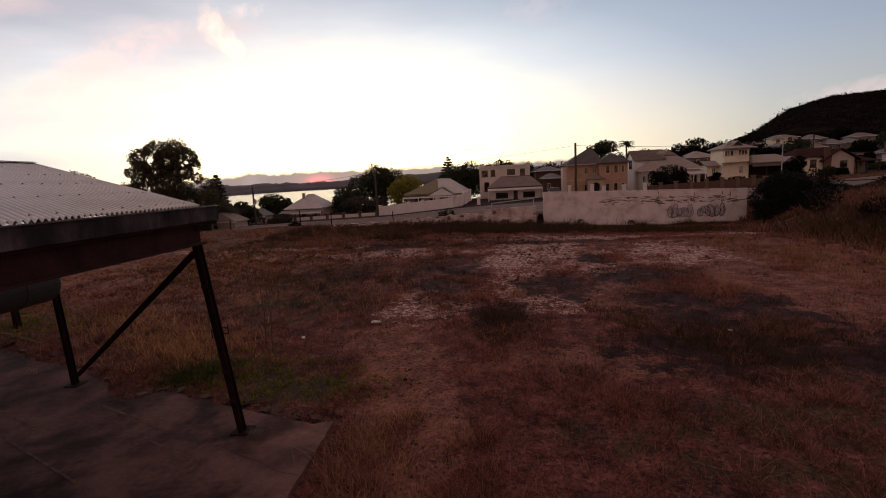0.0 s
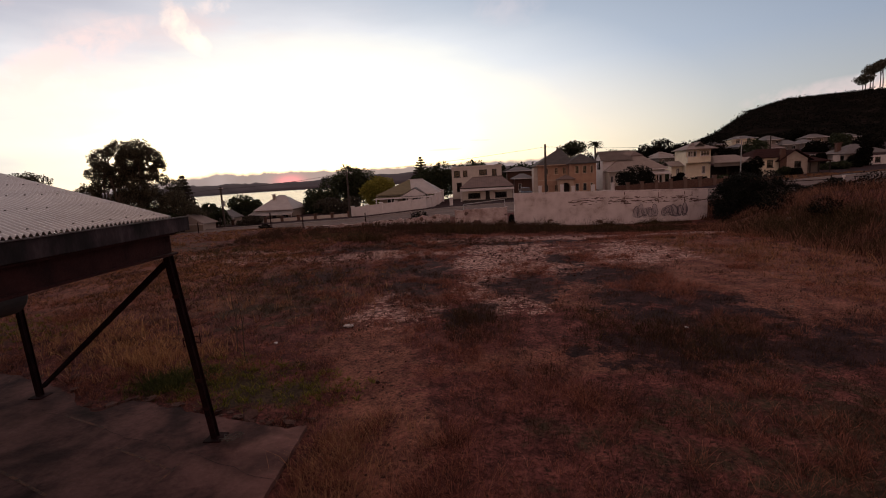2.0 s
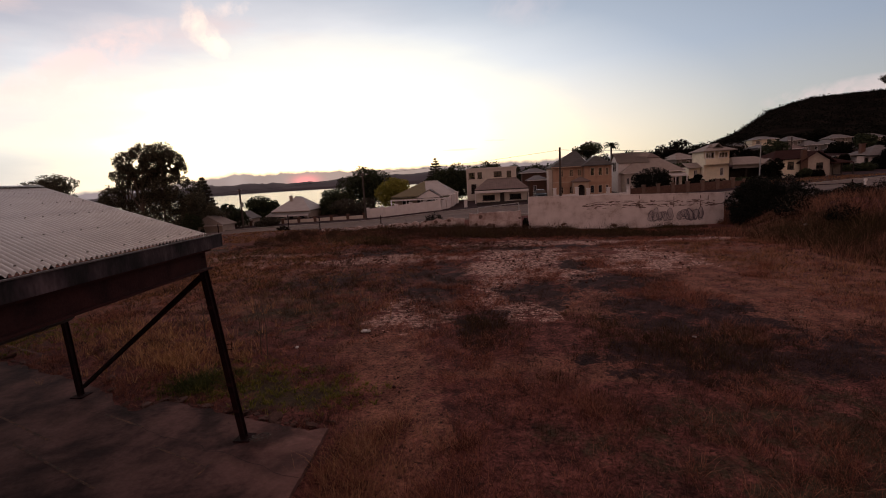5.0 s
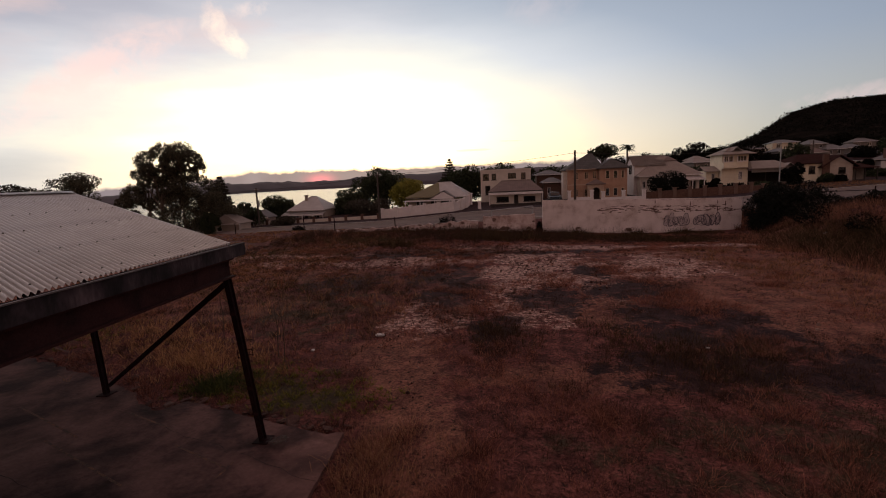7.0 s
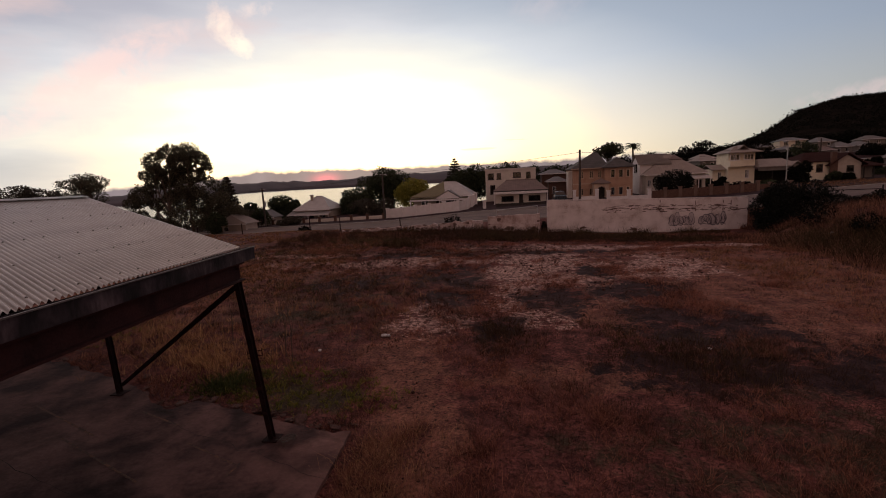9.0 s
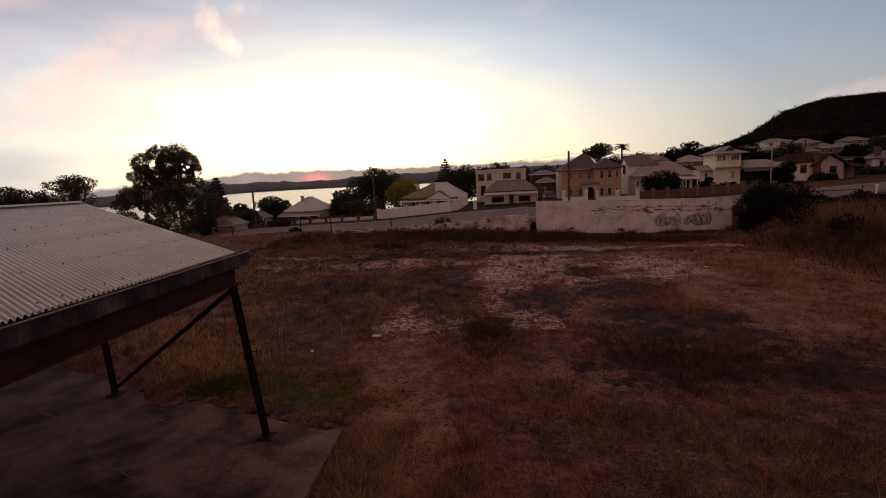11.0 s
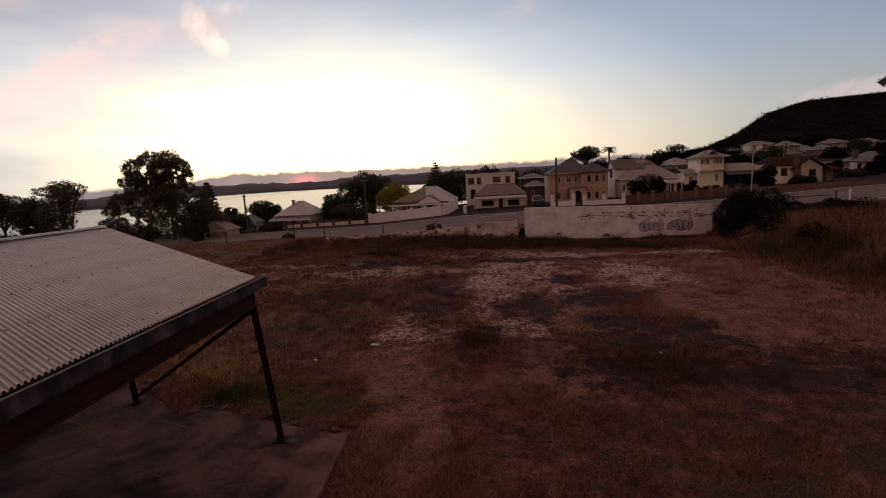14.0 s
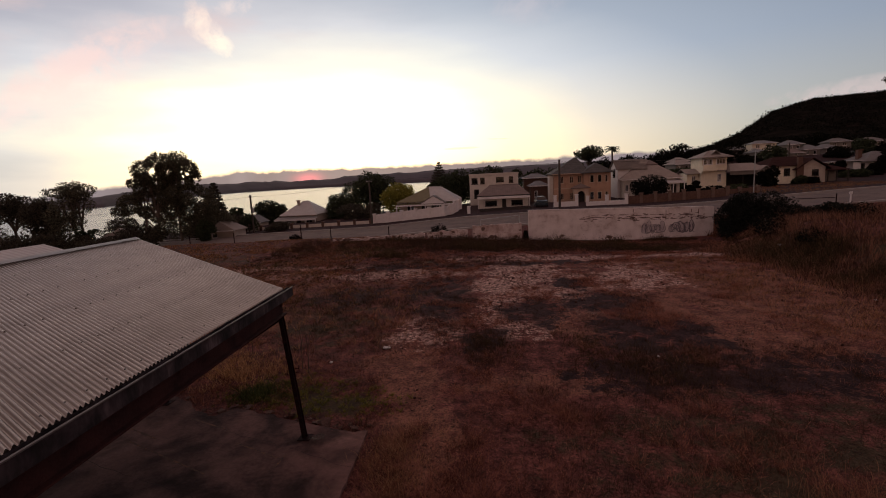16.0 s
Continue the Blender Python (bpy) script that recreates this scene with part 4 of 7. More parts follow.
for f in ((0, 1, 2, 3), (1, 2, 5, 4), (3, 0, 4, 5), (0, 4, 1), (2, 3, 5)):
    bm.faces.new([vs[i] for i in f])
part("roof", bm, ribbed("shed_roof_sheet", [(0.36, 0.32, 0.30), (0.46, 0.41, 0.39)], 0.2, "Y", 0.5), neighbour)
for px_, py_ in ((-1.6, -0.4), (1.5, -0.4), (-1.6, -8), (1.5, -8), (-1.6, -15.6), (1.5, -15.6)):
    part("post", boxed(px_ - 0.06, px_ + 0.06, py_ - 0.06, py_ + 0.06, -0.2, 2.845), M_DARKSTEEL, neighbour)

# ---------------------------------------------------------------- the broken slab
EDGE = [(-2.25, 6.11), (-2.77, 6.02), (-3.10, 6.20), (-3.71, 6.38), (-4.15, 6.54), (-4.96, 6.79), (-5.48, 6.91), (-5.64, 6.72), (-5.87, 6.58), (-6.27, 6.85), (-7.22, 7.56), (-8.59, 8.08), (-9.06, 8.14), (-10.26, 8.64), (-12.26, 9.34), (-14.00, 10.20)]


def slab():
    ex, ey = np.array([p[0] for p in EDGE[::-1]]), np.array([p[1] for p in EDGE[::-1]])
    s = np.linspace(0, 1, 190) ** 0.75
    t = np.concatenate([np.linspace(0, 0.75, 12)[:-1], np.linspace(0.75, 1, 46)])
    gs, gt = np.meshgrid(s, t)
    x0 = -14 + 11.75 * gs
    ytop = np.interp(x0, ex, ey) + 0.34 * (fbm(x0 * 4.0, x0 * 0 + 2.2, 301, 5) - 0.5) * np.clip((1 - gs) * 30, 0, 1)
    y = -9 + gt * (ytop + 9)
    right = np.interp(y, (-9, 0, 4, 5, 6.2), (-1.9, -1.98, -2.14, -2.18, -2.22)) + 0.16 * (fbm(y * 3.2, y * 0 + 7.7, 302, 4) - 0.5) * np.clip((6.0 - y) * 3, 0, 1)
    x = -14 + (right + 14) * gs
    z = 0.045 + 0 * x
    rows, cols = x.shape
    verts = np.stack([x, y, z], -1).reshape(-1, 3).tolist()
    idx = np.arange(rows * cols).reshape(rows, cols)
    faces = np.stack([idx[:-1, :-1], idx[:-1, 1:], idx[1:, 1:], idx[1:, :-1]], -1).reshape(-1, 4).tolist()
    rim = idx[:, -1].tolist() + idx[-1, ::-1].tolist()[1:]
    base = len(verts)
    verts += [(verts[k][0], verts[k][1], -0.12) for k in rim]
    for k in range(len(rim) - 1):
        faces.append((rim[k + 1], rim[k], base + k, base + k + 1))
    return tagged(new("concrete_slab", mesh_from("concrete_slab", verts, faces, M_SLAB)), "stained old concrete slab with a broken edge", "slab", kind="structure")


concrete = slab()
for ax, ay, bx, by in ((-10.3, 9.3, -13.1, 10.4), (-6.9, 5.6, -4.7, 4.65), (-4.65, 5.6, -3.55, 5.12), (-3.5, 5.25, -3.54, 4.85), (-6.2, 6.5, -5.2, 6.1), (-8.5, 6.6, -6.4, 5.7), (-4.6, 3.4, -3.2, 2.9)):
    d = Vector((bx - ax, by - ay, 0))
    nrm = Vector((-d.y, d.x, 0)).normalized() * 0.018
    bm = bmesh.new()
    n = 10
    for k in range(n):
        p, q = Vector((ax, ay, 0)) + d * (k / n), Vector((ax, ay, 0)) + d * ((k + 1.0) / n)
        box_pts = [p - nrm, q - nrm, q + nrm, p + nrm]
        vs = [bm.verts.new((v.x, v.y, 0.049)) for v in box_pts]
        bm.faces.new(vs)
    part("paint_line", bm, M_YELLOW, concrete, "worn yellow floor line")
# cracks and joints filled with dirt
for ax, ay, bx, by in ((-2.2, 4.9, -6.8, 6.7), (-4.9, 7.0, -5.8, 3.0), (-7.2, 7.5, -8.6, 3.5), (-2.1, 3.2, -9, 5.6), (-3.7, 6.7, -4.0, 5.9)):
    bm = bmesh.new()
    n, prev = 24, None
    for k in range(n + 1):
        t = k / n
        x, y, w = ax + (bx - ax) * t + random.uniform(-0.05, 0.05), ay + (by - ay) * t + random.uniform(-0.05, 0.05), random.uniform(0.001, 0.006)
        cur = (bm.verts.new((x, y - w, 0.0485)), bm.verts.new((x, y + w, 0.0485)))
        if prev:
            bm.faces.new((prev[0], cur[0], cur[1], prev[1]))
        prev = cur
    part("crack", bm, M_CRACK, concrete, "dirt-filled crack")
# rubble along the broken edge
for k in range(110):
    i = random.randrange(len(EDGE) - 2)
    t = random.random()
    x, y = EDGE[i][0] + (EDGE[i + 1][0] - EDGE[i][0]) * t + random.gauss(0, 0.06), EDGE[i][1] + (EDGE[i + 1][1] - EDGE[i][1]) * t + 0.10 + abs(random.gauss(0, 0.12))
    if k < 8:
        bm = bmesh.new()
        bmesh.ops.create_icosphere(bm, subdivisions=1, radius=0.5)
        for v in bm.verts:
            v.co *= random.uniform(0.55, 1.25)
            v.co.z = max(-0.25, min(0.25, v.co.z))
        r = part("rubble_lump", bm, M_RUBBLE)
        rubble = rubble + [r] if k else [r]
    else:
        r = new("rubble_lump", rubble[k % 8].data)
    s = random.uniform(0.03, 0.13) if k % 9 else random.uniform(0.16, 0.3)
    r.matrix_basis = Matrix.LocRotScale((x, y, on(x, y) + s * 0.12), Euler((random.gauss(0, 0.25), random.gauss(0, 0.25), random.random() * 6)), (s, s * random.uniform(0.5, 1.5), s * 0.32))
    tagged(r, "lump of broken reddish concrete by the slab", "rubble", "rubble along the slab edge")

# ---------------------------------------------------------------- boundary walls
W0, W1 = Vector((3.06, 36.2, 0)), Vector((18.2, 38.3, 0))
wd = (W1 - W0)
wall_len = math.hypot(wd.x, wd.y)
white_wall = thing("boundary_wall", "long white painted wall, flaking, with spray-painted tags", "wall", (W0.x, W0.y, 0), math.degrees(math.atan2(wd.y, wd.x)))
WT = lambda x: 1.93 - 0.03 * x  # noqa: E731
bm = bmesh.new()
cols = 40
fr = []
for k in range(cols + 1):
    x = wall_len * k / cols
    zt, zb = WT(x) + random.uniform(-0.012, 0.012), -1.2
    fr.append([bm.verts.new(p) for p in ((x, 0, zb), (x, 0, zt), (x, 0.22, zt), (x, 0.22, zb))])
for a, b in zip(fr, fr[1:]):
    for i in range(4):
        bm.faces.new((a[i], b[i], b[(i + 1) % 4], a[(i + 1) % 4]))
bm.faces.new(fr[0])
bm.faces.new(fr[-1][::-1])
part("wall", bm, M_WALLWHITE, white_wall)
bm = bmesh.new()
for k in range(cols):
    x0, x1 = wall_len * k / cols, wall_len * (k + 1) / cols
    v = [bm.verts.new(p) for p in ((x0, -0.025, WT(x0) + 0.015), (x1, -0.025, WT(x1) + 0.015), (x1, 0.245, WT(x1) + 0.015), (x0, 0.245, WT(x0) + 0.015),
                                   (x0, -0.025, WT(x0) + 0.075), (x1, -0.025, WT(x1) + 0.075), (x1, 0.245, WT(x1) + 0.075), (x0, 0.245, WT(x0) + 0.075))]
    for f in ((0, 3, 2, 1), (4, 5, 6, 7), (0, 1, 5, 4), (2, 3, 7, 6)):
        bm.faces.new([v[i] for i in f])
part("coping", bm, M_WALLWHITE, white_wall)


def ragged(bm, cx, cz, rx, rz, y, n=14):
    """A ragged flat patch on the wall."""
    vs = []
    for k in range(n):
        a = math.tau * k / n
        r = random.uniform(0.45, 1.0)
        vs.append(bm.verts.new((cx + rx * r * math.cos(a), y, cz + rz * r * math.sin(a))))
    bm.faces.new(vs)


for k in range(158):
    if k < 135:
        x, z = random.uniform(4.2, wall_len - 0.3), None
        z = WT(x) - random.choice((0.52, 0.72, 0.85)) + random.gauss(0, 0.06)
        rx, rz = random.uniform(0.06, 0.42), random.uniform(0.02, 0.05)
    elif k < 155:
        x = random.choice((8.6, 11.3, 13.4, 14.0))
        z, rx, rz = WT(x) - random.uniform(0.1, 0.9), 0.05, random.uniform(0.05, 0.2)
    else:
        x = random.uniform(0.2, wall_len)
        z, rx, rz = random.uniform(-0.55, -0.1) - 0.03 * x, random.uniform(0.1, 0.5), random.uniform(0.05, 0.22)
    bm = bmesh.new()
    ragged(bm, x, z, rx, rz, -0.004)
    part("flaked_patch", bm, M_FLAKE, white_wall, "patch of bare render")
# two sprayed tags, drawn as plain swollen shapes with dark outlines
def stroke(pts, width):
    bm = bmesh.new()
    for p, q in zip(pts, pts[1:]):
        p, q = Vector(p), Vector(q)
        d = (q - p)
        nn = Vector((-d.z, 0, d.x)).normalized() * width
        e = d * 0.12
        bm.faces.new([bm.verts.new(v) for v in (p - nn - e, q - nn + e, q + nn + e, p + nn - e)])
    return bm


for x0, w, dz in ((9.3, 1.9, -0.02), (11.65, 2.0, 0.02)):
    zc = WT(x0) - 1.62 + dz
    n_blob = 5
    for j in range(n_blob):
        c = x0 + w * (0.10 + 0.8 * j / (n_blob - 1))
        rx_, rz_, ph = random.uniform(0.22, 0.31), random.uniform(0.30, 0.46), random.random() * 6
        tilt = random.uniform(-0.25, 0.25)
        ring = []
        for k in range(22):
            a = math.tau * k / 22
            rr = 1 + 0.22 * math.sin(2 * a + ph) + 0.14 * math.sin(3 * a + 2 * ph)
            dx, dzz = rx_ * rr * math.cos(a), rz_ * rr * math.sin(a)
            ring.append((c + dx + tilt * dzz, zc + dzz + 0.04 * math.sin(j * 2.1)))
        bm = bmesh.new()
        bm.faces.new([bm.verts.new((x, -0.005 - 0.0006 * j, z)) for x, z in ring])
        part("tag_fill", bm, M_SPRAYFILL, white_wall, "pale sprayed fill")
        skip = random.randrange(22)
        loop = [(ring[(skip + k) % 22][0], -0.012, ring[(skip + k) % 22][1]) for k in range(random.choice((17, 20, 23)))]
        part("tag_stroke", stroke(loop, random.uniform(0.012, 0.02) * (1.6 if x0 > 10 else 0.9)), M_SPRAY, white_wall, "dark sprayed outline")
        for _ in range(6):
            a0, s_ = random.random() * 6, random.uniform(0.25, 1.15)
            cur = [(c + rx_ * s_ * math.cos(a0 + 0.5 * k) * (1 - 0.05 * k), -0.014, zc + rz_ * s_ * math.sin(a0 + 0.5 * k)) for k in range(random.randint(4, 8))]
            part("tag_stroke", stroke(cur, random.uniform(0.007, 0.014)), M_SPRAY, white_wall, "dark sprayed outline")
    sweep = [(x0 + w * (0.02 + 0.98 * k / 12), -0.015, zc - 0.36 + 0.05 * math.sin(k * 0.9 + x0) - (0.06 if k == 12 else 0)) for k in range(13)]
    part("tag_stroke", stroke(sweep, 0.016), M_SPRAY, white_wall, "dark sprayed outline")


def low_wall(x0, x1, y, h0, h1, label, rough=0.05):
    ob = thing("low_wall", label, "wall", (x0, y, on(x0, y) - 0.15))
    bm = bmesh.new()
    n = max(4, int((x1 - x0) / 0.3))
    fr = []
    for k in range(n + 1):
        t = k / n
        h = 0.15 + h0 + (h1 - h0) * t + random.uniform(-rough, rough)
        x = (x1 - x0) * t
        base = on(x0 + x, y) - on(x0, y) - 0.2
        fr.append([bm.verts.new(p) for p in ((x, 0, base), (x, 0, h), (x, 0.22, h), (x, 0.22, base))])
    for a, b in zip(fr, fr[1:]):
        for i in range(4):
            bm.faces.new((a[i], b[i], b[(i + 1) % 4], a[(i + 1) % 4]))
    bm.faces.new(fr[0])
    bm.faces.new(fr[-1][::-1])
    part("wall", bm, M_LOWWALL, ob)
    for k in range(int((x1 - x0) * 2.2)):
        bm = bmesh.new()
        ragged(bm, random.uniform(0.1, x1 - x0 - 0.1), random.uniform(0.2, 0.15 + max(h0, h1) * 0.8), random.uniform(0.1, 0.3), random.uniform(0.05, 0.2), -0.004)
        part("flaked_patch", bm, M_FLAKE, ob, "patch of bare render")
    return ob


low_wall(-1.5, 2.45, 35.6, 1.12, 1.18, "low white wall, flaking, with a metal rail on it")
low_wall(-5.3, -1.9, 36.0, 0.6, 0.68, "low crumbling white wall at the lot's edge", 0.1)
low_wall(-8.0, -5.5, 36.0, 0.35, 0.5, "low crumbling white wall at the lot's edge", 0.1)
low_wall(-13.5, -8.4, 36.2, 0.16, 0.3, "low crumbling white wall at the lot's edge", 0.1)
rail = thing("pipe_rail", "low bent galvanised pipe rail behind the wall", "rail", (-0.9, 37.0, on(-0.9, 37)))
for a, b in (((0, 0, 0), (0.05, 0, 1.5)), ((3.3, 0, 0), (3.25, 0, 1.75)), ((0.05, 0, 1.5), (3.25, 0, 1.75))):
    part("pipe", tubed([a, b], 0.035, 8), M_GALV, rail)

# ---------------------------------------------------------------- houses


def facade(bm, w, h, t, holes, z0=0.0, y0=0.0):
    """A wall of thickness t with real openings, from boxes round the holes (x0, x1, z0, z1)."""
    xs_ = sorted({0.0, w, *(v for o in holes for v in o[:2])})
    zs_ = sorted({z0, h, *(v for o in holes for v in o[2:])})
    for xa, xb in zip(xs_, xs_[1:]):
        for za, zb in zip(zs_, zs_[1:]):
            xm, zm = (xa + xb) / 2, (za + zb) / 2
            if not any(o[0] < xm < o[1] and o[2] < zm < o[3] for o in holes):
                box(bm, xa, xb, y0, y0 + t, za, zb)


def hip_roof(x0, x1, y0, y1, ze, rx0, rx1, ry0, ry1, zr, thick=0.12):
    bm = bmesh.new()
    v = [bm.verts.new(p) for p in ((x0, y0, ze), (x1, y0, ze), (x1, y1, ze), (x0, y1, ze), (rx0, ry0, zr), (rx1, ry1, zr))]
    u = [bm.verts.new(p) for p in ((x0, y0, ze - thick), (x1, y0, ze - thick), (x1, y1, ze - thick), (x0, y1, ze - thick))]
    if abs(ry1 - ry0) > abs(rx1 - rx0):
        fs = ((0, 1, 4), (1, 2, 5, 4), (2, 3, 5), (3, 0, 4, 5))
    else:
        fs = ((0, 1, 5, 4), (1, 2, 5), (2, 3, 4, 5), (3, 0, 4))
    for f in fs:
        bm.faces.new([v[i] for i in f])
    bm.faces.new(u[::-1])
    for i in range(4):
        n = (i + 1) % 4
        bm.faces.new((v[n], v[i], u[i], u[n]))
    return bm


def window(parent, x0, x1, z0, z1, frame_mat, bars=1, y=0.0, sill=True):
    wf = part("window", boxed(x0, x1, y + 0.05, y + 0.09, z0, z0 + 0.07), frame_mat, parent)
    b = bmesh.new()
    e = 0.07
    box(b, x0, x1, y + 0.05, y + 0.10, z1 - e, z1)
    box(b, x0, x0 + e, y + 0.05, y + 0.10, z0 + e, z1 - e)
    box(b, x1 - e, x1, y + 0.05, y + 0.10, z0 + e, z1 - e)
    for k in range(1, bars + 1):
        xm = x0 + (x1 - x0) * k / (bars + 1)
        box(b, xm - 0.03, xm + 0.03, y + 0.055, y + 0.095, z0 + e, z1 - e)
    part("frame", b, frame_mat, wf)
    pane = part("pane", boxed(x0 + e, x1 - e, y + 0.07, y + 0.078, z0 + e, z1 - e), M_GLASS, wf)
    pane.visible_shadow = False
    if sill:
        part("sill", boxed(x0 - 0.08, x1 + 0.08, y - 0.06, y + 0.05, z0 - 0.09, z0 - 0.005), frame_mat, wf)


def house(name, label, at, w, d, h, wall_mat, roof_mat, windows=(), doors=(), ridge=None, over=0.4, turn=0.0, frame_mat=None, wins_side=(), below=1.2, roof_z=None):
    """A house with thick walls, real openings, a hipped roof and a gutter. ridge: rx0, rx1, ry0, ry1, rise."""
    frame_mat = frame_mat or M_WHITE
    ob = thing(name, label, "house", at, turn)
    b = bmesh.new()
    holes = [o[:4] for o in windows] + [o[:4] for o in doors]
    facade(b, w, h, 0.25, holes, -below)
    box(b, 0, 0.25, 0.25, d, -below, h)
    box(b, w - 0.25, w, 0.25, d, -below, h)
    box(b, 0.25, w - 0.25, d - 0.25, d, -below, h)
    part("wall", b, wall_mat, ob)
    part("floor", boxed(0.25, w - 0.25, 0.25, d - 0.25, -0.1, 0.0), M_INTERIOR, ob)
    for o in windows:
        window(ob, *o[:4], frame_mat, o[4] if len(o) > 4 else 1)
    for o in doors:
        dr = part("door", boxed(o[0] + 0.05, o[1] - 0.05, 0.12, 0.17, o[2], o[3] - 0.05), M_DARKWOOD, ob)
        part("door_frame", boxed(o[0], o[1], 0.05, 0.2, o[3] - 0.06, o[3]), frame_mat, dr)
    if ridge:
        rx0, rx1, ry0, ry1, rise = ridge
        rf = part("roof", hip_roof(-over, w + over, -over, d + over, h + 0.12, rx0, rx1, ry0, ry1, h + rise), roof_mat, ob)
        part("ridge_cap", tubed([(rx0, ry0, h + rise), (rx1, ry1, h + rise + 0.001)], 0.08, 6), roof_mat, rf)
        part("gutter", boxed(-over, w + over, -over - 0.1, -over - 0.003, h - 0.02, h + 0.11), frame_mat, rf)
    else:
        part("roof", boxed(-0.1, w + 0.1, -0.1, d + 0.1, h, h + 0.14), roof_mat, ob)
        part("parapet", boxed(-0.1, w + 0.1, -0.12, -0.02, h + 0.141, h + 0.3), wall_mat, ob)
    return ob


def verandah(ob, x0, x1, depth, zt, zb, posts, roof_mat, rail=False):
    bm = bmesh.new()
    v = [bm.verts.new(p) for p in ((x0, -depth, zb), (x1, -depth, zb), (x1, -0.02, zt), (x0, -0.02, zt))]
    bm.faces.new(v)
    bmesh.ops.solidify(bm, geom=bm.faces[:], thickness=0.06)
    vr = part("verandah_roof", bm, roof_mat, ob)
    part("fascia_board", boxed(x0, x1, -depth - 0.05, -depth - 0.005, zb - 0.2, zb + 0.02), M_WHITE, vr)
    for k in range(posts):
        x = x0 + 0.1 + (x1 - x0 - 0.2) * k / max(1, posts - 1)
        part("verandah_post", boxed(x - 0.06, x + 0.06, -depth + 0.02, -depth + 0.14, -0.4, zb - 0.02), M_WHITE, vr)
    part("verandah_floor", boxed(x0, x1, -depth, -0.003, -0.4, -0.1), M_KERB, ob)


def chimney(ob, x, y, z0, z1, mat, s=0.45):
    c = part("chimney", boxed(x - s, x + s, y - s, y + s, z0, z1, 0.02), mat, ob)
    part("chimney_cap", boxed(x - s - 0.1, x + s + 0.1, y - s - 0.1, y + s + 0.1, z1 + 0.002, z1 + 0.16), mat, c)


# pale house by the harbour
h = house("house", "small house with a pale hipped steel roof and chimney", (-37.9, 78, -2.0), 6.6, 7, 1.7, M_TAN, M_METALROOF,
          windows=((0.8, 1.9, 0.4, 1.3), (4.6, 5.7, 0.4, 1.3)), doors=((2.8, 3.6, 0, 1.45),), ridge=(2.9, 4.1, 3.4, 3.4, 2.4), over=0.2)
verandah(h, -0.6, 7.0, 1.6, 1.5, 1.1, 5, M_METALROOF)
chimney(h, 2.5, 2.4, 2.0, 4.2, M_TAN, 0.22)
# cottage behind a white wall; shade on its front slope is olive colour
h = house("house", "cottage with a sheet roof, one slope shaded olive, and white verandah", (-15.3, 74, -1.0), 9.3, 9, 2.25, M_TAN, M_METALROOF,
          windows=((1.2, 2.4, 0.7, 1.9), (5.2, 7.2, 0.6, 1.9)), doors=((3.6, 4.5, 0, 2.05),), ridge=(4.2, 6.6, 4, 4, 2.35), over=0.35)
bm = bmesh.new()
vs = [bm.verts.new(p) for p in ((3.6, -1.9, 2.1), (7.9, -1.9, 2.1), (5.9, -1.9, 3.35), (3.6, 2.8, 2.1), (7.9, 2.8, 2.1), (5.9, 2.8, 3.35))]
for f in ((0, 2, 5, 3), (1, 4, 5, 2)):
    bm.faces.new([vs[i] for i in f])
bmesh.ops.solidify(bm, geom=bm.faces[:], thickness=0.08)
porch = part("porch_roof", bm, M_METALROOF, h)
bm = bmesh.new()
vs = [bm.verts.new(p) for y in (-1.8, -1.72) for p in ((3.75, y, 2.05), (7.75, y, 2.05), (5.9, y, 3.2))]
for f in ((0, 1, 2), (5, 4, 3), (0, 3, 4, 1), (1, 4, 5, 2), (2, 5, 3, 0)):
    bm.faces.new([vs[i] for i in f])
part("porch_gable", bm, M_WHITE, porch, "white boarded gable")
verandah(h, -0.3, 9.3, 1.7, 2.2, 1.95, 5, M_OLIVE)
# second skin over the front slope, coloured olive for the shade on it
part("front_hip", hip_roof(-0.5, 5.2, -0.5, 5.0, 2.39, 4.4, 4.45, 3.95, 4.0, 4.66), M_OLIVE, h, "olive shaded roof face")
# white house with the brown roof
h = house("house", "white weatherboard cottage with a brown hipped roof", (-2.2, 74, -0.75), 7.9, 9, 2.45, M_PALE, M_BROWNROOF,
          windows=((1.0, 2.9, 0.9, 1.7, 3), (5.2, 7.0, 0.9, 1.7, 3)), doors=((3.7, 4.4, 0.0, 1.95),), ridge=(1.7, 6.5, 3.5, 3.5, 1.7), over=0.3, frame_mat=M_DARKWOOD)
verandah(h, -0.2, 8.1, 0.9, 2.5, 2.25, 2, M_WHITE)
part("porch_step", boxed(3.3, 4.8, -1.6, -0.95, -0.6, -0.25), M_KERB, h)
# cream flat-roofed building
h = house("flats", "cream two-storey flat-roofed building", (-4.2, 85, -1.6), 8.9, 9, 6.75, M_PALE, M_PALE,
          windows=((0.4, 1.5, 5.2, 6.3, 1), (2.0, 2.8, 5.2, 6.3, 0), (4.9, 6.3, 5.4, 6.3, 1), (7.2, 8.0, 5.2, 6.3, 0), (0.8, 1.7, 2.6, 4.2, 1)), frame_mat=M_DARKWOOD)
tagged(h, category="building")
# ochre two-storey house
h = house("house", "two-storey ochre rendered house with grey hipped roofs and an arched porch", (10.1, 77, -0.25), 5.3, 9, 4.85, M_ORANGE, M_SLATEROOF,
          windows=((1.05, 1.6, 3.4, 4.5), (2.55, 3.15, 3.4, 4.5), (3.85, 4.4, 3.4, 4.5), (1.05, 1.6, 0.7, 1.8), (2.6, 3.1, 0.7, 1.8)), ridge=(3.9, 4.5, 4.6, 4.6, 2.7), over=0.35, frame_mat=M_QUOIN)
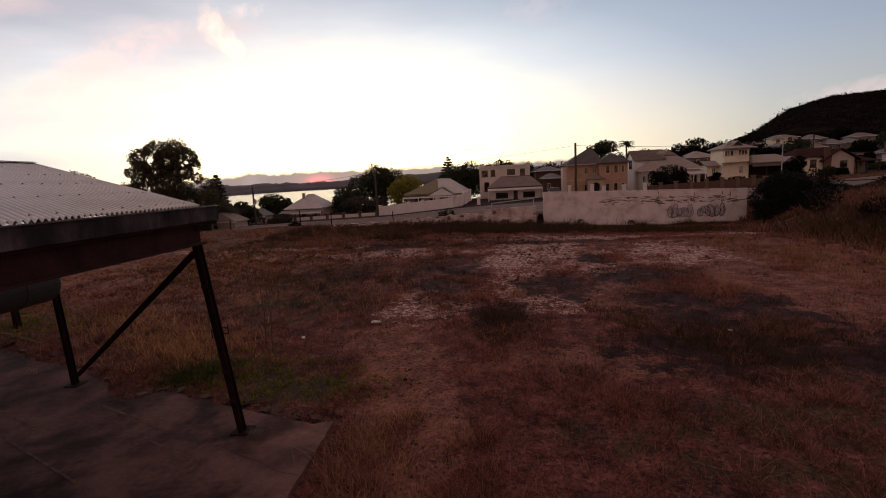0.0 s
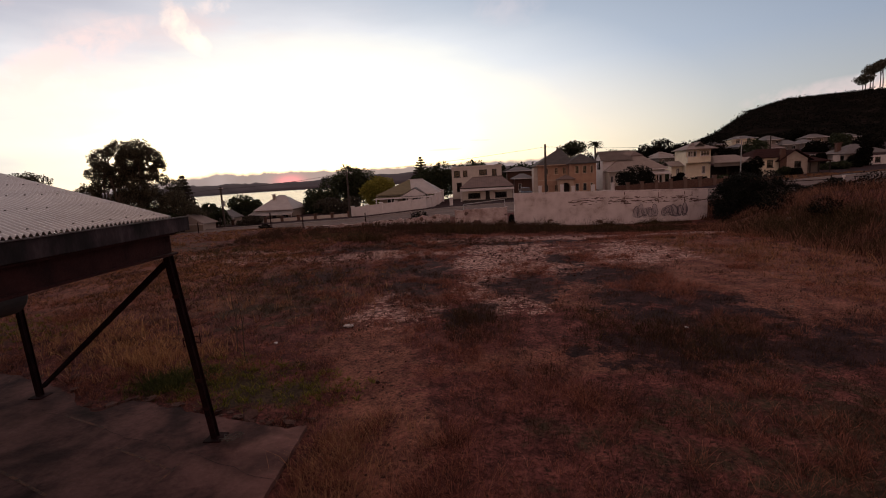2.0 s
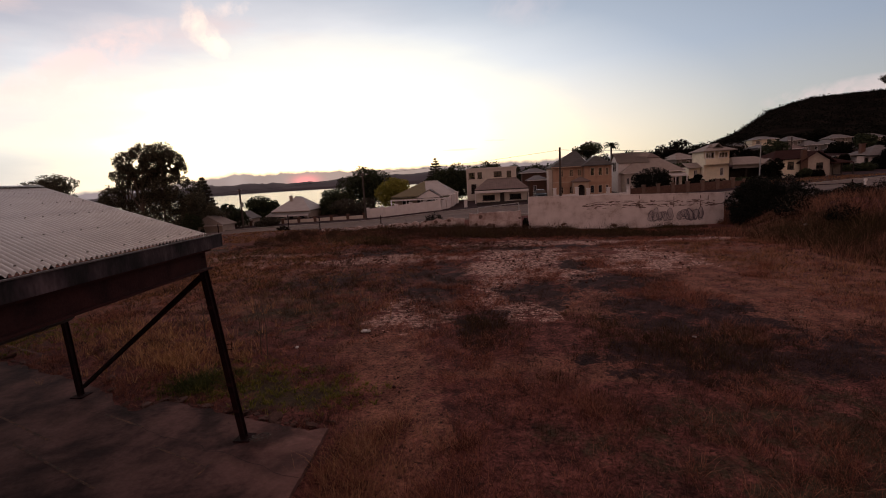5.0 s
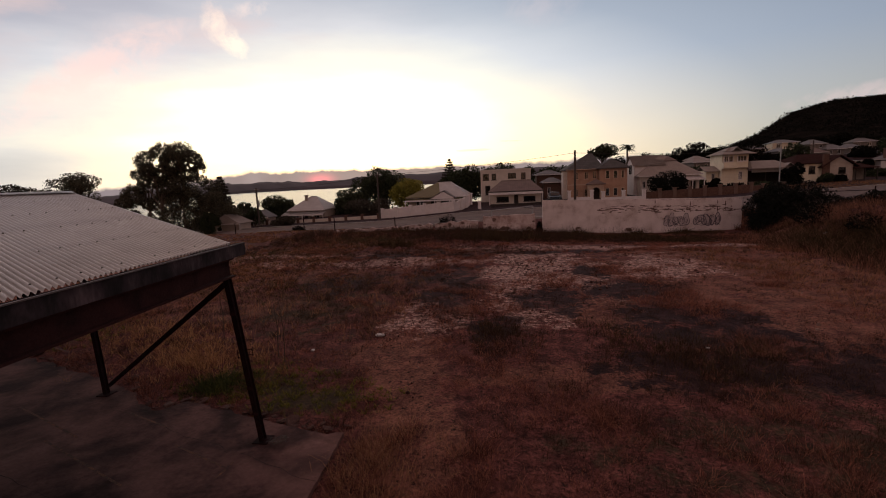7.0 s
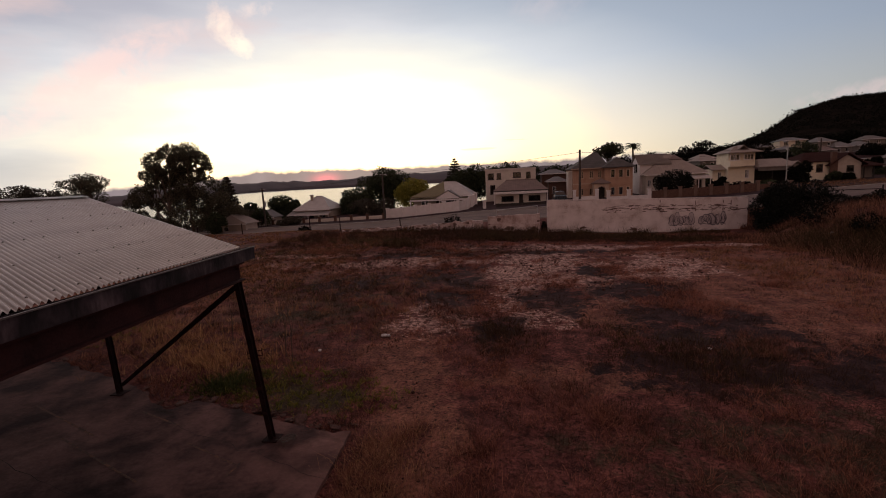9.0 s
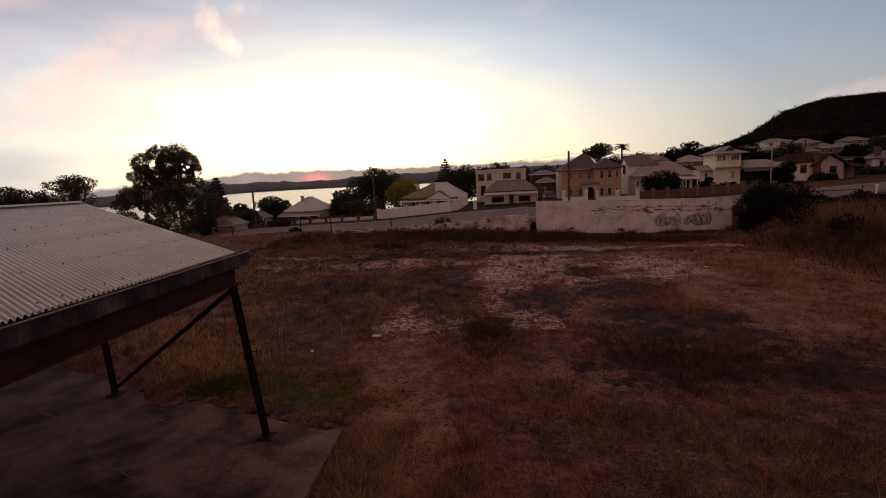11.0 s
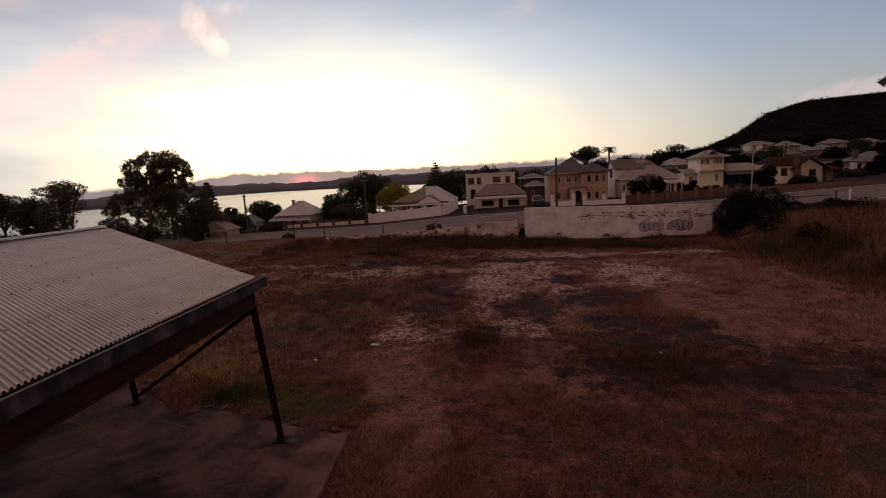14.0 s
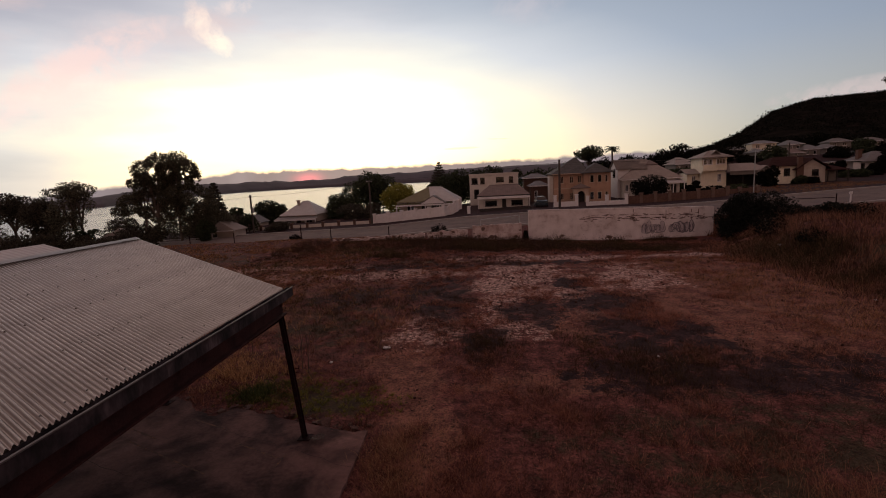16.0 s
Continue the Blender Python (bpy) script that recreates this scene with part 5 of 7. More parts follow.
part("side_bay", boxed(-0.6, -0.005, 0.9, 3.6, -1, 4.6), M_PALE, h, "pale rendered side wall")
WING_WINDOWS = [(0.9, 1.45, 3.4, 4.5), (2.1, 2.65, 3.4, 4.5), (3.25, 3.6, 3.4, 4.5), (0.9, 1.45, 0.7, 1.8), (2.1, 2.65, 0.7, 1.8), (3.25, 3.6, 0.7, 1.8)]
wing = part("wing", (lambda b: (facade(b, 4.1, 4.85, 0.25, WING_WINDOWS, -1.2),
                               box(b, 0, 0.25, 0.25, 4, -1.2, 4.85), box(b, 3.85, 4.1, 0.25, 4, -1.2, 4.85)) and b)(bmesh.new()), M_ORANGE, h)
wing.location = (4.7, -1.2, 0)
for o in WING_WINDOWS:
    b = boxed(o[0] + 0.05, o[1] - 0.05, 0.08, 0.09, o[2] + 0.05, o[3] - 0.05)
    part("pane", b, M_GLASS, wing).visible_shadow = False
    b = bmesh.new()
    box(b, o[0] - 0.1, o[1] + 0.1, -0.03, 0.02, o[3], o[3] + 0.1)
    box(b, o[0] - 0.1, o[1] + 0.1, -0.03, 0.02, o[2] - 0.1, o[2])
    box(b, o[0] - 0.1, o[0] + 0.02, -0.03, 0.02, o[2], o[3])
    box(b, o[1] - 0.02, o[1] + 0.1, -0.03, 0.02, o[2], o[3])
    part("window_frame", b, M_QUOIN, wing)
part("wing_roof", hip_roof(4.3, 9.2, -1.6, 4.4, 4.97, 6.85, 6.9, 0.6, 2.8, 6.5), M_SLATEROOF, h)
part("string_course", boxed(-0.02, 4.68, -0.04, -0.003, 2.45, 2.6), M_QUOIN, h)
b = bmesh.new()
arch = [(0.62 * math.cos(math.pi * k / 10), 1.25 + 0.62 * math.sin(math.pi * k / 10)) for k in range(11)]
outer = [(1.15, 0.0), (1.15, 2.3), (0, 2.3), (-1.15, 2.3), (-1.15, 0.0)]
ring_in = [(0.62, 0.0)] + arch + [(-0.62, 0.0)]
for yy in (0.0, 1.2):
    vi = [b.verts.new((x, yy, z)) for x, z in ring_in]
    vo = [b.verts.new((x, yy, z)) for x, z in outer]
    b.faces.new(vi[:6] + [vi[6]] + [vo[2], vo[1], vo[0]])
    b.faces.new(vi[6:] + [vo[4], vo[3], vo[2]])
    first = (vi, vo) if yy == 0 else first
for vv, ww in ((first[0], vi), (first[1], vo)):
    for k in range(len(vv) - 1):
        b.faces.new((vv[k], vv[k + 1], ww[k + 1], ww[k]))
pr = part("arched_porch", b, M_QUOIN, h, "sandy arched entrance porch")
pr.location = (4.05, -1.9, 0.2)
part("porch_roof", hip_roof(-1.4, 1.4, -0.25, 1.3, 2.42, -0.05, 0.05, 0.5, 0.5, 3.1), M_BROWNROOF, pr)
part("entrance_door", boxed(-0.6, 0.6, 1.0, 1.06, 0, 1.9), M_DARKWOOD, pr)
# house with a tall side gable
h = house("house", "white house with a broad tan sheet roof and attic gable", (21.7, 79, 0.2), 8.9, 7.5, 2.9, M_PALE, M_TANROOF,
          windows=((0.3, 0.8, 1.1, 2.2), (5.0, 6.8, 0.9, 1.9, 2)), doors=((7.6, 8.4, 0, 2.0),), ridge=(4.0, 4.9, 4.0, 4.0, 3.3), over=0.4)
verandah(h, 3.9, 9.2, 1.5, 2.7, 2.3, 4, M_WHITE)
b = bmesh.new()
end = ((2.0, -0.5), (7.0, -0.5), (7.0, 4.85), (4.5, 6.3), (2.0, 4.85))
vs = [b.verts.new((x, y, z)) for x in (-0.45, 4.0) for y, z in end]
b.faces.new(vs[:5])
b.faces.new(vs[:4:-1])
for k in range(5):
    n = (k + 1) % 5
    b.faces.new((vs[k], vs[k + 5], vs[n + 5], vs[n]))
attic = part("attic_wing", b, M_WHITE, h, "tall white gabled wing")
b = bmesh.new()
vs = [b.verts.new((x, y, z)) for x in (-0.75, 4.4) for y, z in ((1.6, 4.65), (4.5, 6.4), (7.4, 4.65))]
b.faces.new((vs[0], vs[3], vs[4], vs[1]))
b.faces.new((vs[1], vs[4], vs[5], vs[2]))
bmesh.ops.solidify(b, geom=b.faces[:], thickness=0.1)
part("attic_roof", b, M_TANROOF, h)
# solid white panel behind the glass imitates the bright sky reflected in it
pane = part("attic_window", boxed(-0.5, -0.455, 3.3, 5.3, 3.2, 5.0, 0.01), M_WHITE, attic, "tall attic window, white panel for the sky's reflection")
part("pane", boxed(-0.512, -0.502, 3.45, 5.15, 3.35, 4.85), M_GLASS, pane).visible_shadow = False
part("window_bar", boxed(-0.535, -0.514, 4.26, 4.34, 3.2, 5.0), M_WHITE, pane)
part("roof_vent", hip_roof(4.3, 6.3, 2.6, 4.2, 5.35, 5.3, 5.32, 3.9, 4.1, 6.15), M_BROWNROOF, h)
# two-storey house with a balcony and a carport wing
def gable_roof(x0, x1, y0, y1, ze, zr, along="x", thick=0.1):
    """Two pitches with a ridge along x or y."""
    bm = bmesh.new()
    if along == "x":
        ym = (y0 + y1) / 2
        rows_ = [((x, y0, ze), (x, ym, zr), (x, y1, ze)) for x in (x0, x1)]
    else:
        xm = (x0 + x1) / 2
        rows_ = [((x0, y, ze), (xm, y, zr), (x1, y, ze)) for y in (y0, y1)]
    v = [bm.verts.new(p) for row in rows_ for p in row]
    u = [bm.verts.new((p.co.x, p.co.y, p.co.z - thick)) for p in v]
    for f in ((0, 1, 4, 3), (1, 2, 5, 4)):
        bm.faces.new([v[i] for i in f])
        bm.faces.new([u[i] for i in f[::-1]])
    for i_, j_ in ((0, 1), (1, 2), (2, 5), (5, 4), (4, 3), (3, 0)):
        bm.faces.new((v[j_], v[i_], u[i_], u[j_]))
    return bm


def block(ob, name, x0, y0, w, d, h, holes, mat, frame_mat, label="", z0=-1.0, bars=1):
    """A wing with thick walls, framed windows and openings in its front."""
    b = bmesh.new()
    facade(b, w, h, 0.22, holes, z0)
    box(b, 0, 0.22, 0.22, d, z0, h)
    box(b, w - 0.22, w, 0.22, d, z0, h)
    box(b, 0.22, w - 0.22, d - 0.22, d, z0, h)
    wing_ = part(name, b, mat, ob, label)
    wing_.location = (x0, y0, 0)
    for o in holes:
        b = bmesh.new()
        e = 0.07
        box(b, o[0], o[1], 0.05, 0.1, o[3] - e, o[3])
        box(b, o[0], o[1], 0.05, 0.1, o[2], o[2] + e)
        for k in range(bars + 2):
            xm = o[0] + e / 2 + (o[1] - o[0] - e) * k / (bars + 1)
            box(b, xm - e / 2, xm + e / 2, 0.05, 0.1, o[2] + e, o[3] - e)
        wf = part("window_frame", b, frame_mat, wing_)
        part("pane", boxed(o[0] + e, o[1] - e, 0.11, 0.118, o[2] + e, o[3] - e), M_GLASS, wf).visible_shadow = False
        part("blind", boxed(o[0] + e, o[1] - e, 0.16, 0.17, o[2] + (o[3] - o[2]) * 0.55, o[3] - e), M_TAN, wf)
        part("sill", boxed(o[0] - 0.08, o[1] + 0.08, -0.06, -0.003, o[2] - 0.1, o[2] - 0.005), frame_mat, wf)
    return wing_


h = thing("house", "cream two-storey house with a balcony, tan roofs and dark carport", "house", (38.7, 91, 0.9))
block(h, "upper_storey", 0.2, 0, 4.4, 5.0, 5.35, [(0.25, 1.9, 4.1, 5.1), (2.6, 4.15, 4.15, 5.1), (2.85, 3.5, 0.9, 2.3)], M_CREAM, M_WHITE, "two-storey cream wing", bars=2)
block(h, "side_wing", -1.9, 1.2, 2.05, 4.0, 2.7, [(0.9, 1.5, 1.0, 2.1)], M_CREAM, M_WHITE)
part("side_roof", gable_roof(-2.4, 0.18, 0.5, 5.6, 2.55, 3.5), M_TANROOF, h)
balcony = part("balcony", boxed(0.0, 2.35, -1.25, -0.005, 2.95, 3.12), M_CREAM, h, "cream boarded balcony")
part("balustrade", boxed(0.0, 2.35, -1.25, -1.18, 3.122, 4.0), M_CREAM, balcony)
part("balustrade", boxed(0.0, 0.07, -1.178, -0.005, 3.122, 4.0), M_CREAM, balcony)
for x in (0.05, 0.8, 1.55, 2.3):
    part("balcony_post", boxed(x - 0.05, x + 0.05, -1.17, -1.07, 3.122, 5.35), M_WHITE, balcony)
part("upper_roof", hip_roof(-0.35, 5.2, -1.5, 5.5, 5.45, 1.9, 2.9, 1.6, 2.4, 6.7), M_TANROOF, h)
part("roof_gable", gable_roof(1.6, 3.4, -0.4, 2.2, 5.9, 6.75, "y"), M_TANROOF, h)
part("lower_eave", boxed(2.36, 4.7, -0.5, -0.005, 2.9, 3.02), M_TANROOF, h)
# the carport's deep shade is put in as a dark back wall
part("carport_back", boxed(4.65, 11.2, 2.4, 2.6, -0.8, 2.3), M_DARKWOOD, h, "carport wall coloured dark for its shade")
part("carport_side", boxed(11.0, 11.2, -1.2, 2.39, -0.8, 2.3), M_CREAM, h)
part("carport_fascia", boxed(4.5, 11.3, -1.6, -1.5, 2.02, 2.62), M_HILLWALL, h, "pale carport fascia")
part("carport_roof", hip_roof(4.4, 11.5, -1.9, 4.8, 2.75, 5.6, 9.6, 1.4, 1.4, 4.1), M_TANROOF, h)
part("carport_gable", gable_roof(9.0, 12.0, -2.0, 1.4, 2.35, 3.5, "y"), M_TANROOF, h)
for x in (6.8, 9.0):
    part("carport_post", boxed(x - 0.06, x + 0.06, -1.6, -1.48, -0.8, 2.018), M_DARKWOOD, h)
chimney(h, 5.1, 3.2, 3.4, 5.6, M_TAN, 0.3)
# cream cottage with a dark red roof
h = thing("house", "cream cottage with a dark red tiled roof and brick chimney", "house", (51.3, 92, 0.85))
block(h, "front_wall", 0, 0, 4.6, 8, 3.15, [(0.5, 1.45, 1.5, 2.75), (2.5, 3.6, 1.4, 2.75)], M_CREAM, M_DARKWOOD)
block(h, "gable_wing", 4.65, -0.6, 4.6, 8, 2.75, [(2.3, 3.5, 1.2, 2.35)], M_TAN, M_DARKWOOD, "tan rendered gabled front")
b = bmesh.new()
vs = [b.verts.new((x, y, z)) for y in (-0.6, -0.4) for x, z in ((4.65, 2.752), (9.25, 2.752), (6.95, 4.2))]
for f in ((0, 1, 2), (5, 4, 3), (0, 3, 4, 1), (1, 4, 5, 2), (2, 5, 3, 0)):
    b.faces.new([vs[i] for i in f])
part("gable_front", b, M_TAN, h, "tan rendered gable")
part("wing_roof", gable_roof(3.9, 10.0, -1.1, 4.0, 2.45, 4.5, "y"), M_REDROOF, h)
part("roof", hip_roof(-0.5, 9.6, -0.5, 8.5, 3.27, 2.6, 7.0, 3.9, 3.9, 4.95), M_REDROOF, h)
stack = part("chimney", boxed(4.3, 5.5, -0.75, -0.605, -1, 3.6), M_BRICK, h, "brown brick chimney breast")
part("chimney_stack", boxed(4.5, 5.3, -0.7, -0.2, 3.6, 4.7), M_BRICK, stack)
part("porch_roof", hip_roof(9.2, 13.2, -1.2, 5, 2.15, 9.4, 10.5, 1.9, 1.9, 3.2), M_REDROOF, h)
for x in (9.5, 11.0, 12.9):
    part("porch_post", boxed(x - 0.07, x + 0.07, -1.0, -0.86, -0.9, 2.03), M_DARKWOOD, h)
part("porch_back", boxed(9.27, 12.9, 2.2, 2.4, -0.9, 2.03), M_HILLWALL, h)
# white house beyond it
h = thing("house", "long white house with a grey hipped roof and chimney", "house", (73.0, 109, 1.3))
block(h, "front_wall", 4.3, 0, 6.2, 7, 2.75, [(1.5, 2.3, 0.9, 2.35)], M_WHITE, M_DARKWOOD)
block(h, "side_wing", 0, 1.5, 4.25, 6, 2.9, [(0.6, 1.6, 1.0, 2.2), (2.4, 3.2, 1.0, 2.2)], M_PALE, M_DARKWOOD)
block(h, "end_wing", 10.55, -1.0, 4.5, 7, 2.2, [(1.6, 2.7, 0.7, 1.8)], M_WHITE, M_DARKWOOD)
part("verandah_roof", boxed(-0.3, 6.4, -0.4, 5, 2.93, 3.08), M_METALROOF, h)
part("roof", hip_roof(5.6, 15.6, -1.4, 7.4, 2.8, 9.6, 10.6, 2.6, 2.6, 4.9), M_HILLROOF, h)
chimney(h, 6.9, 2.4, 2.9, 5.2, M_BRICK, 0.42)

# houses up the slope: x, y, z, width, wall height, walls, roof, rise of the roof
SLOPE = [(77.4, 150, 8.6, 6.4, 1.9, M_CREAM, M_HILLSHEET, 0.9), (71.2, 152, 7.6, 5.0, 1.6, M_HILLWALL, M_HILLSHEET, 1.0), (74.0, 140, 6.6, 3.4, 1.2, M_HILLWALL, M_HILLSHEET, 0.8),
         (88.6, 152, 8.2, 4.2, 1.6, M_HILLWALL, M_HILLSHEET, 1.3), (85.0, 148, 5.2, 5.2, 2.0, M_HILLWALL, M_BROWNROOF, 1.3), (91.4, 149, 6.0, 4.2, 2.0, M_HILLWALL, M_HILLSHEET, 1.4),
         (98.2, 151, 6.6, 3.6, 1.6, M_HILLWALL, M_HILLSHEET, 1.2), (96.0, 144, 4.8, 5.0, 1.6, M_HILLWALL, M_HILLSHEET, 1.1), (41.2, 110, 3.6, 3.6, 1.8, M_HILLWALL, M_TANROOF, 0.9),
         (45.6, 122, 4.6, 3.2, 1.6, M_HILLWALL, M_TANROOF, 0.9), (110.5, 168, 8.6, 6.0, 1.8, M_HILLWALL, M_HILLROOF, 1.2), (126, 175, 8.0, 7.0, 2.2, M_HILLWALL, M_HILLROOF, 1.4)]
for x, y, z, w, hh, wm, rm, rise in SLOPE:
    house("house", "small hillside house with a low sheet roof", (x, y, z), w, 6, hh, wm, rm,
          windows=((w * 0.15, w * 0.32, hh * 0.3, hh * 0.85, 1), (w * 0.6, w * 0.8, hh * 0.3, hh * 0.85, 1)), ridge=(w * 0.32, w * 0.68, 3.0, 3.0, rise + 0.15), over=0.45, below=6, turn=random.uniform(-10, 10))
# houses half hidden between the street fronts
for x, y, z, w, hh, wm, rm in ((6.2, 92, -0.6, 4.6, 4.7, M_BRICK, M_HILLSHEET), (6.9, 84, -0.4, 3.0, 3.1, M_BRICK, M_HILLSHEET), (24, 100, 0.1, 7, 3.0, M_HILLWALL, M_BROWNROOF)):
    house("house", "house with a pale sheet roof behind its neighbours", (x, y, z), w, 5, hh, wm, rm, windows=((w * 0.2, w * 0.4, 1.2, 2.3, 1),), ridge=(w * 0.35, w * 0.65, 2.5, 2.5, 0.9), over=0.4)
# roofs among the trees by the water
for x, y, z, w, lab in ((-39.4, 58, -2.25, 4.1, "small pale gabled shed beside the street"), (-55.4, 58, -2.7, 5.1, "white shed roof among trees"), (-44.0, 76, -2.7, 3.1, "white gabled shed below the street"), (-58, 95, -4.0, 7, "pale roofed house below the street"), (-52, 105, -3.5, 7, "pale roofed house near the water")):
    house("shed", lab, (x, y, z), w, 3, 1.5, M_TAN, M_TANROOF if w > 4 else M_HILLSHEET, windows=((0.8, 1.6, 0.6, 1.2, 0),), ridge=(w / 2 - 0.1, w / 2 + 0.1, 0.3, 2.7, 1.3), over=0.25)

# ---------------------------------------------------------------- fences along the street


def pier_fence(x0, x1, y, z0, z1, n, hp, hw, pier_mat, wall_mat, label, top=None):
    """Piers with panels between them."""
    ob = thing("street_fence", label, "fence", (x0, y, 0))
    for k in range(n + 1):
        t = k / n
        x, z = (x1 - x0) * t, z0 + (z1 - z0) * t
        p = part("pier", boxed(x - 0.2, x + 0.2, -0.2, 0.2, z - 0.5, z + hp, 0.015), pier_mat, ob)
        part("pier_cap", boxed(x - 0.26, x + 0.26, -0.26, 0.26, z + hp + 0.001, z + hp + 0.1, 0.01), pier_mat, p)
        if k < n:
            xn = (x1 - x0) * (k + 1) / n
            zn = z0 + (z1 - z0) * (k + 1) / n
            b = bmesh.new()
            v = [b.verts.new(q) for yy in (-0.08, 0.08) for q in ((x + 0.201, yy, z - 0.5), (xn - 0.201, yy, zn - 0.5), (xn - 0.201, yy, zn + hw), (x + 0.201, yy, z + hw))]
            for f in ((0, 1, 2, 3), (7, 6, 5, 4), (0, 4, 5, 1), (1, 5, 6, 2), (2, 6, 7, 3), (3, 7, 4, 0)):
                b.faces.new([v[i] for i in f])
            part("panel", b, wall_mat, ob)
    return ob


pier_fence(-40.5, -18.2, 66, -1.95, -1.5, 9, 0.95, 0.75, M_BRICK, M_PALE, "pale panelled front fence with brick piers")
gw = pier_fence(-17.6, -7.2, 66, -1.3, -0.5, 5, 1.45, 1.38, M_WHITE, M_WHITE, "white rendered garden wall along the street")
side = pier_fence(-7.0, -3.2, 66.6, -0.45, 0.6, 3, 1.15, 1.1, M_WHITE, M_WHITE, "white rendered garden wall turning up a driveway")
side.rotation_euler = (0, 0, radians(58))
pier_fence(8.9, 11.9, 66, 0.05, 0.05, 1, 1.6, 0.75, M_WHITE, M_WHITE, "white rendered front wall with piers")
pier_fence(13.4, 18.7, 66, 0.05, 0.1, 2, 1.35, 0.6, M_WHITE, M_WHITE, "white rendered front wall with piers")
pier_fence(18.9, 32.2, 66.4, 0.15, 0.6, 7, 1.25, 1.0, M_DULLTAN, M_BRICK, "brown slatted front fence with tan piers")
pier_fence(33, 38, 70, 0.5, 0.7, 2, 0.9, 0.75, M_DULLTAN, M_BRICK, "brown brick retaining wall by the street")
for x, z in ((-3.4, -0.35),):
    box_post = thing("letter_box", "white letter box post by the driveway", "letter box", (x, 65.0, road_z(x)))
    part("post", boxed(-0.22, 0.22, -0.2, 0.2, 0, 1.0, 0.02), M_WHITE, box_post)
    part("cap", boxed(-0.27, 0.27, -0.25, 0.25, 1.001, 1.1, 0.01), M_WHITE, box_post)
hedge_wall = thing("timber_fence", "dark timber front fence before the white cottage", "fence", (-1.9, 67, -0.65))
for k in range(46):
    part("paling", boxed(k * 0.165, k * 0.165 + 0.14, 0, 0.03, 0, 0.85 + 0.02 * (k % 3)), M_DARKWOOD, hedge_wall)
for z in (0.2, 0.65):
    part("rail", boxed(-0.02, 7.6, 0.031, 0.09, z, z + 0.08), M_DARKWOOD, hedge_wall)

# a dark car in the driveway
car = thing("parked_car", "dark blue hatchback parked in the driveway", "car", (7.3, 70.0, on(7.3, 70)), 0)
b = bmesh.new()
prof = [(-0.82, 0.28), (-0.85, 0.75), (-0.8, 0.95), (0.8, 0.95), (0.85, 0.75), (0.82, 0.28)]
rows = []
for y, sc, lift in ((-2.0, 0.93, -0.05), (-1.8, 1.0, 0), (0, 1.0, 0.03), (1.9, 1.0, 0.03), (2.0, 0.94, 0)):
    rows.append([b.verts.new((x * sc, y, z + (lift if z > 0.5 else 0))) for x, z in prof])
for r0, r1 in zip(rows, rows[1:]):
    for k in range(6):
        b.faces.new((r0[k], r0[(k + 1) % 6], r1[(k + 1) % 6], r1[k]))
b.faces.new(rows[0][::-1])
b.faces.new(rows[-1])
bmesh.ops.bevel(b, geom=b.edges[:], offset=0.03, segments=1, affect="EDGES")
part("body", b, M_CARPAINT, car)
b = bmesh.new()
vs = [b.verts.new(p) for p in ((-0.74, -0.9, 0.96), (0.74, -0.9, 0.96), (0.74, 1.9, 0.98), (-0.74, 1.9, 0.98), (-0.6, -0.2, 1.48), (0.6, -0.2, 1.48), (0.6, 1.5, 1.48), (-0.6, 1.5, 1.48))]
for f in ((4, 5, 6, 7), (0, 1, 5, 4), (1, 2, 6, 5), (2, 3, 7, 6), (3, 0, 4, 7)):
    b.faces.new([vs[i] for i in f])
cabin = part("cabin", b, M_CARPAINT, car)
b = bmesh.new()
vs = [b.verts.new(p) for p in ((-0.62, -0.87, 1.02), (0.62, -0.87, 1.02), (0.54, -0.28, 1.42), (-0.54, -0.28, 1.42))]
b.faces.new(vs)
part("windscreen", b, M_INTERIOR, cabin)
for x in (-0.6, 0.6):
    part("headlight", boxed(x - 0.16, x + 0.16, -2.0, -1.94, 0.62, 0.76, 0.01), M_WHITE, car)
for x in (-0.78, 0.78):
    for y in (-1.25, 1.25):
        wheel = part("wheel", tubed([(x - 0.1, y, 0.3), (x + 0.1, y, 0.3)], 0.3, 16), M_RUBBER, car)
        part("rim", tubed([(x - 0.105, y, 0.3), (x + 0.105, y, 0.3)], 0.17, 12), M_GALV, wheel)

# ---------------------------------------------------------------- poles and wires


def pole(x, y, z_top, r, label, mat, arms=(), base=None):
    z0 = on(x, y) if base is None else base
    ob = thing("utility_pole", label, "pole", (x, y, z0))
    part("shaft", tubed([(0, 0, -0.3), (0, 0, z_top - z0)], [r * 1.15, r * 0.85], 10), mat, ob)
    for dz, half in arms:
        arm = part("crossarm", boxed(-half, half, -0.06, 0.06, z_top - z0 - dz, z_top - z0 - dz + 0.1), mat, ob)
        for k in (-0.9, -0.4, 0.4, 0.9):
            part("insulator", tubed([(half * k, 0, z_top - z0 - dz + 0.1), (half * k, 0, z_top - z0 - dz + 0.2)], 0.04, 6), M_WHITE, arm)
    return ob


pole(7.2, 48.5, 6.25, 0.12, "weathered timber power pole behind the white wall", M_POLE)
lp = pole(-34.6, 62, 3.95, 0.13, "timber power pole with a small transformer", M_POLE, ((0.35, 0.3),))
part("transformer", tubed([(0.25, -0.1, 2.9), (0.25, -0.1, 3.6)], 0.16, 10), M_GALV, lp)
pole(-17.5, 64, 5.2, 0.13, "timber power pole among street trees", M_POLE, ((0.3, 0.4),))
sl = pole(36.4, 68, 6.45, 0.07, "galvanised street light pole", M_GALV)
part("lamp_arm", tubed([(0, 0, 5.85), (-0.5, -0.6, 6.0), (-0.9, -1.2, 6.0)], 0.035, 6), M_GALV, sl)
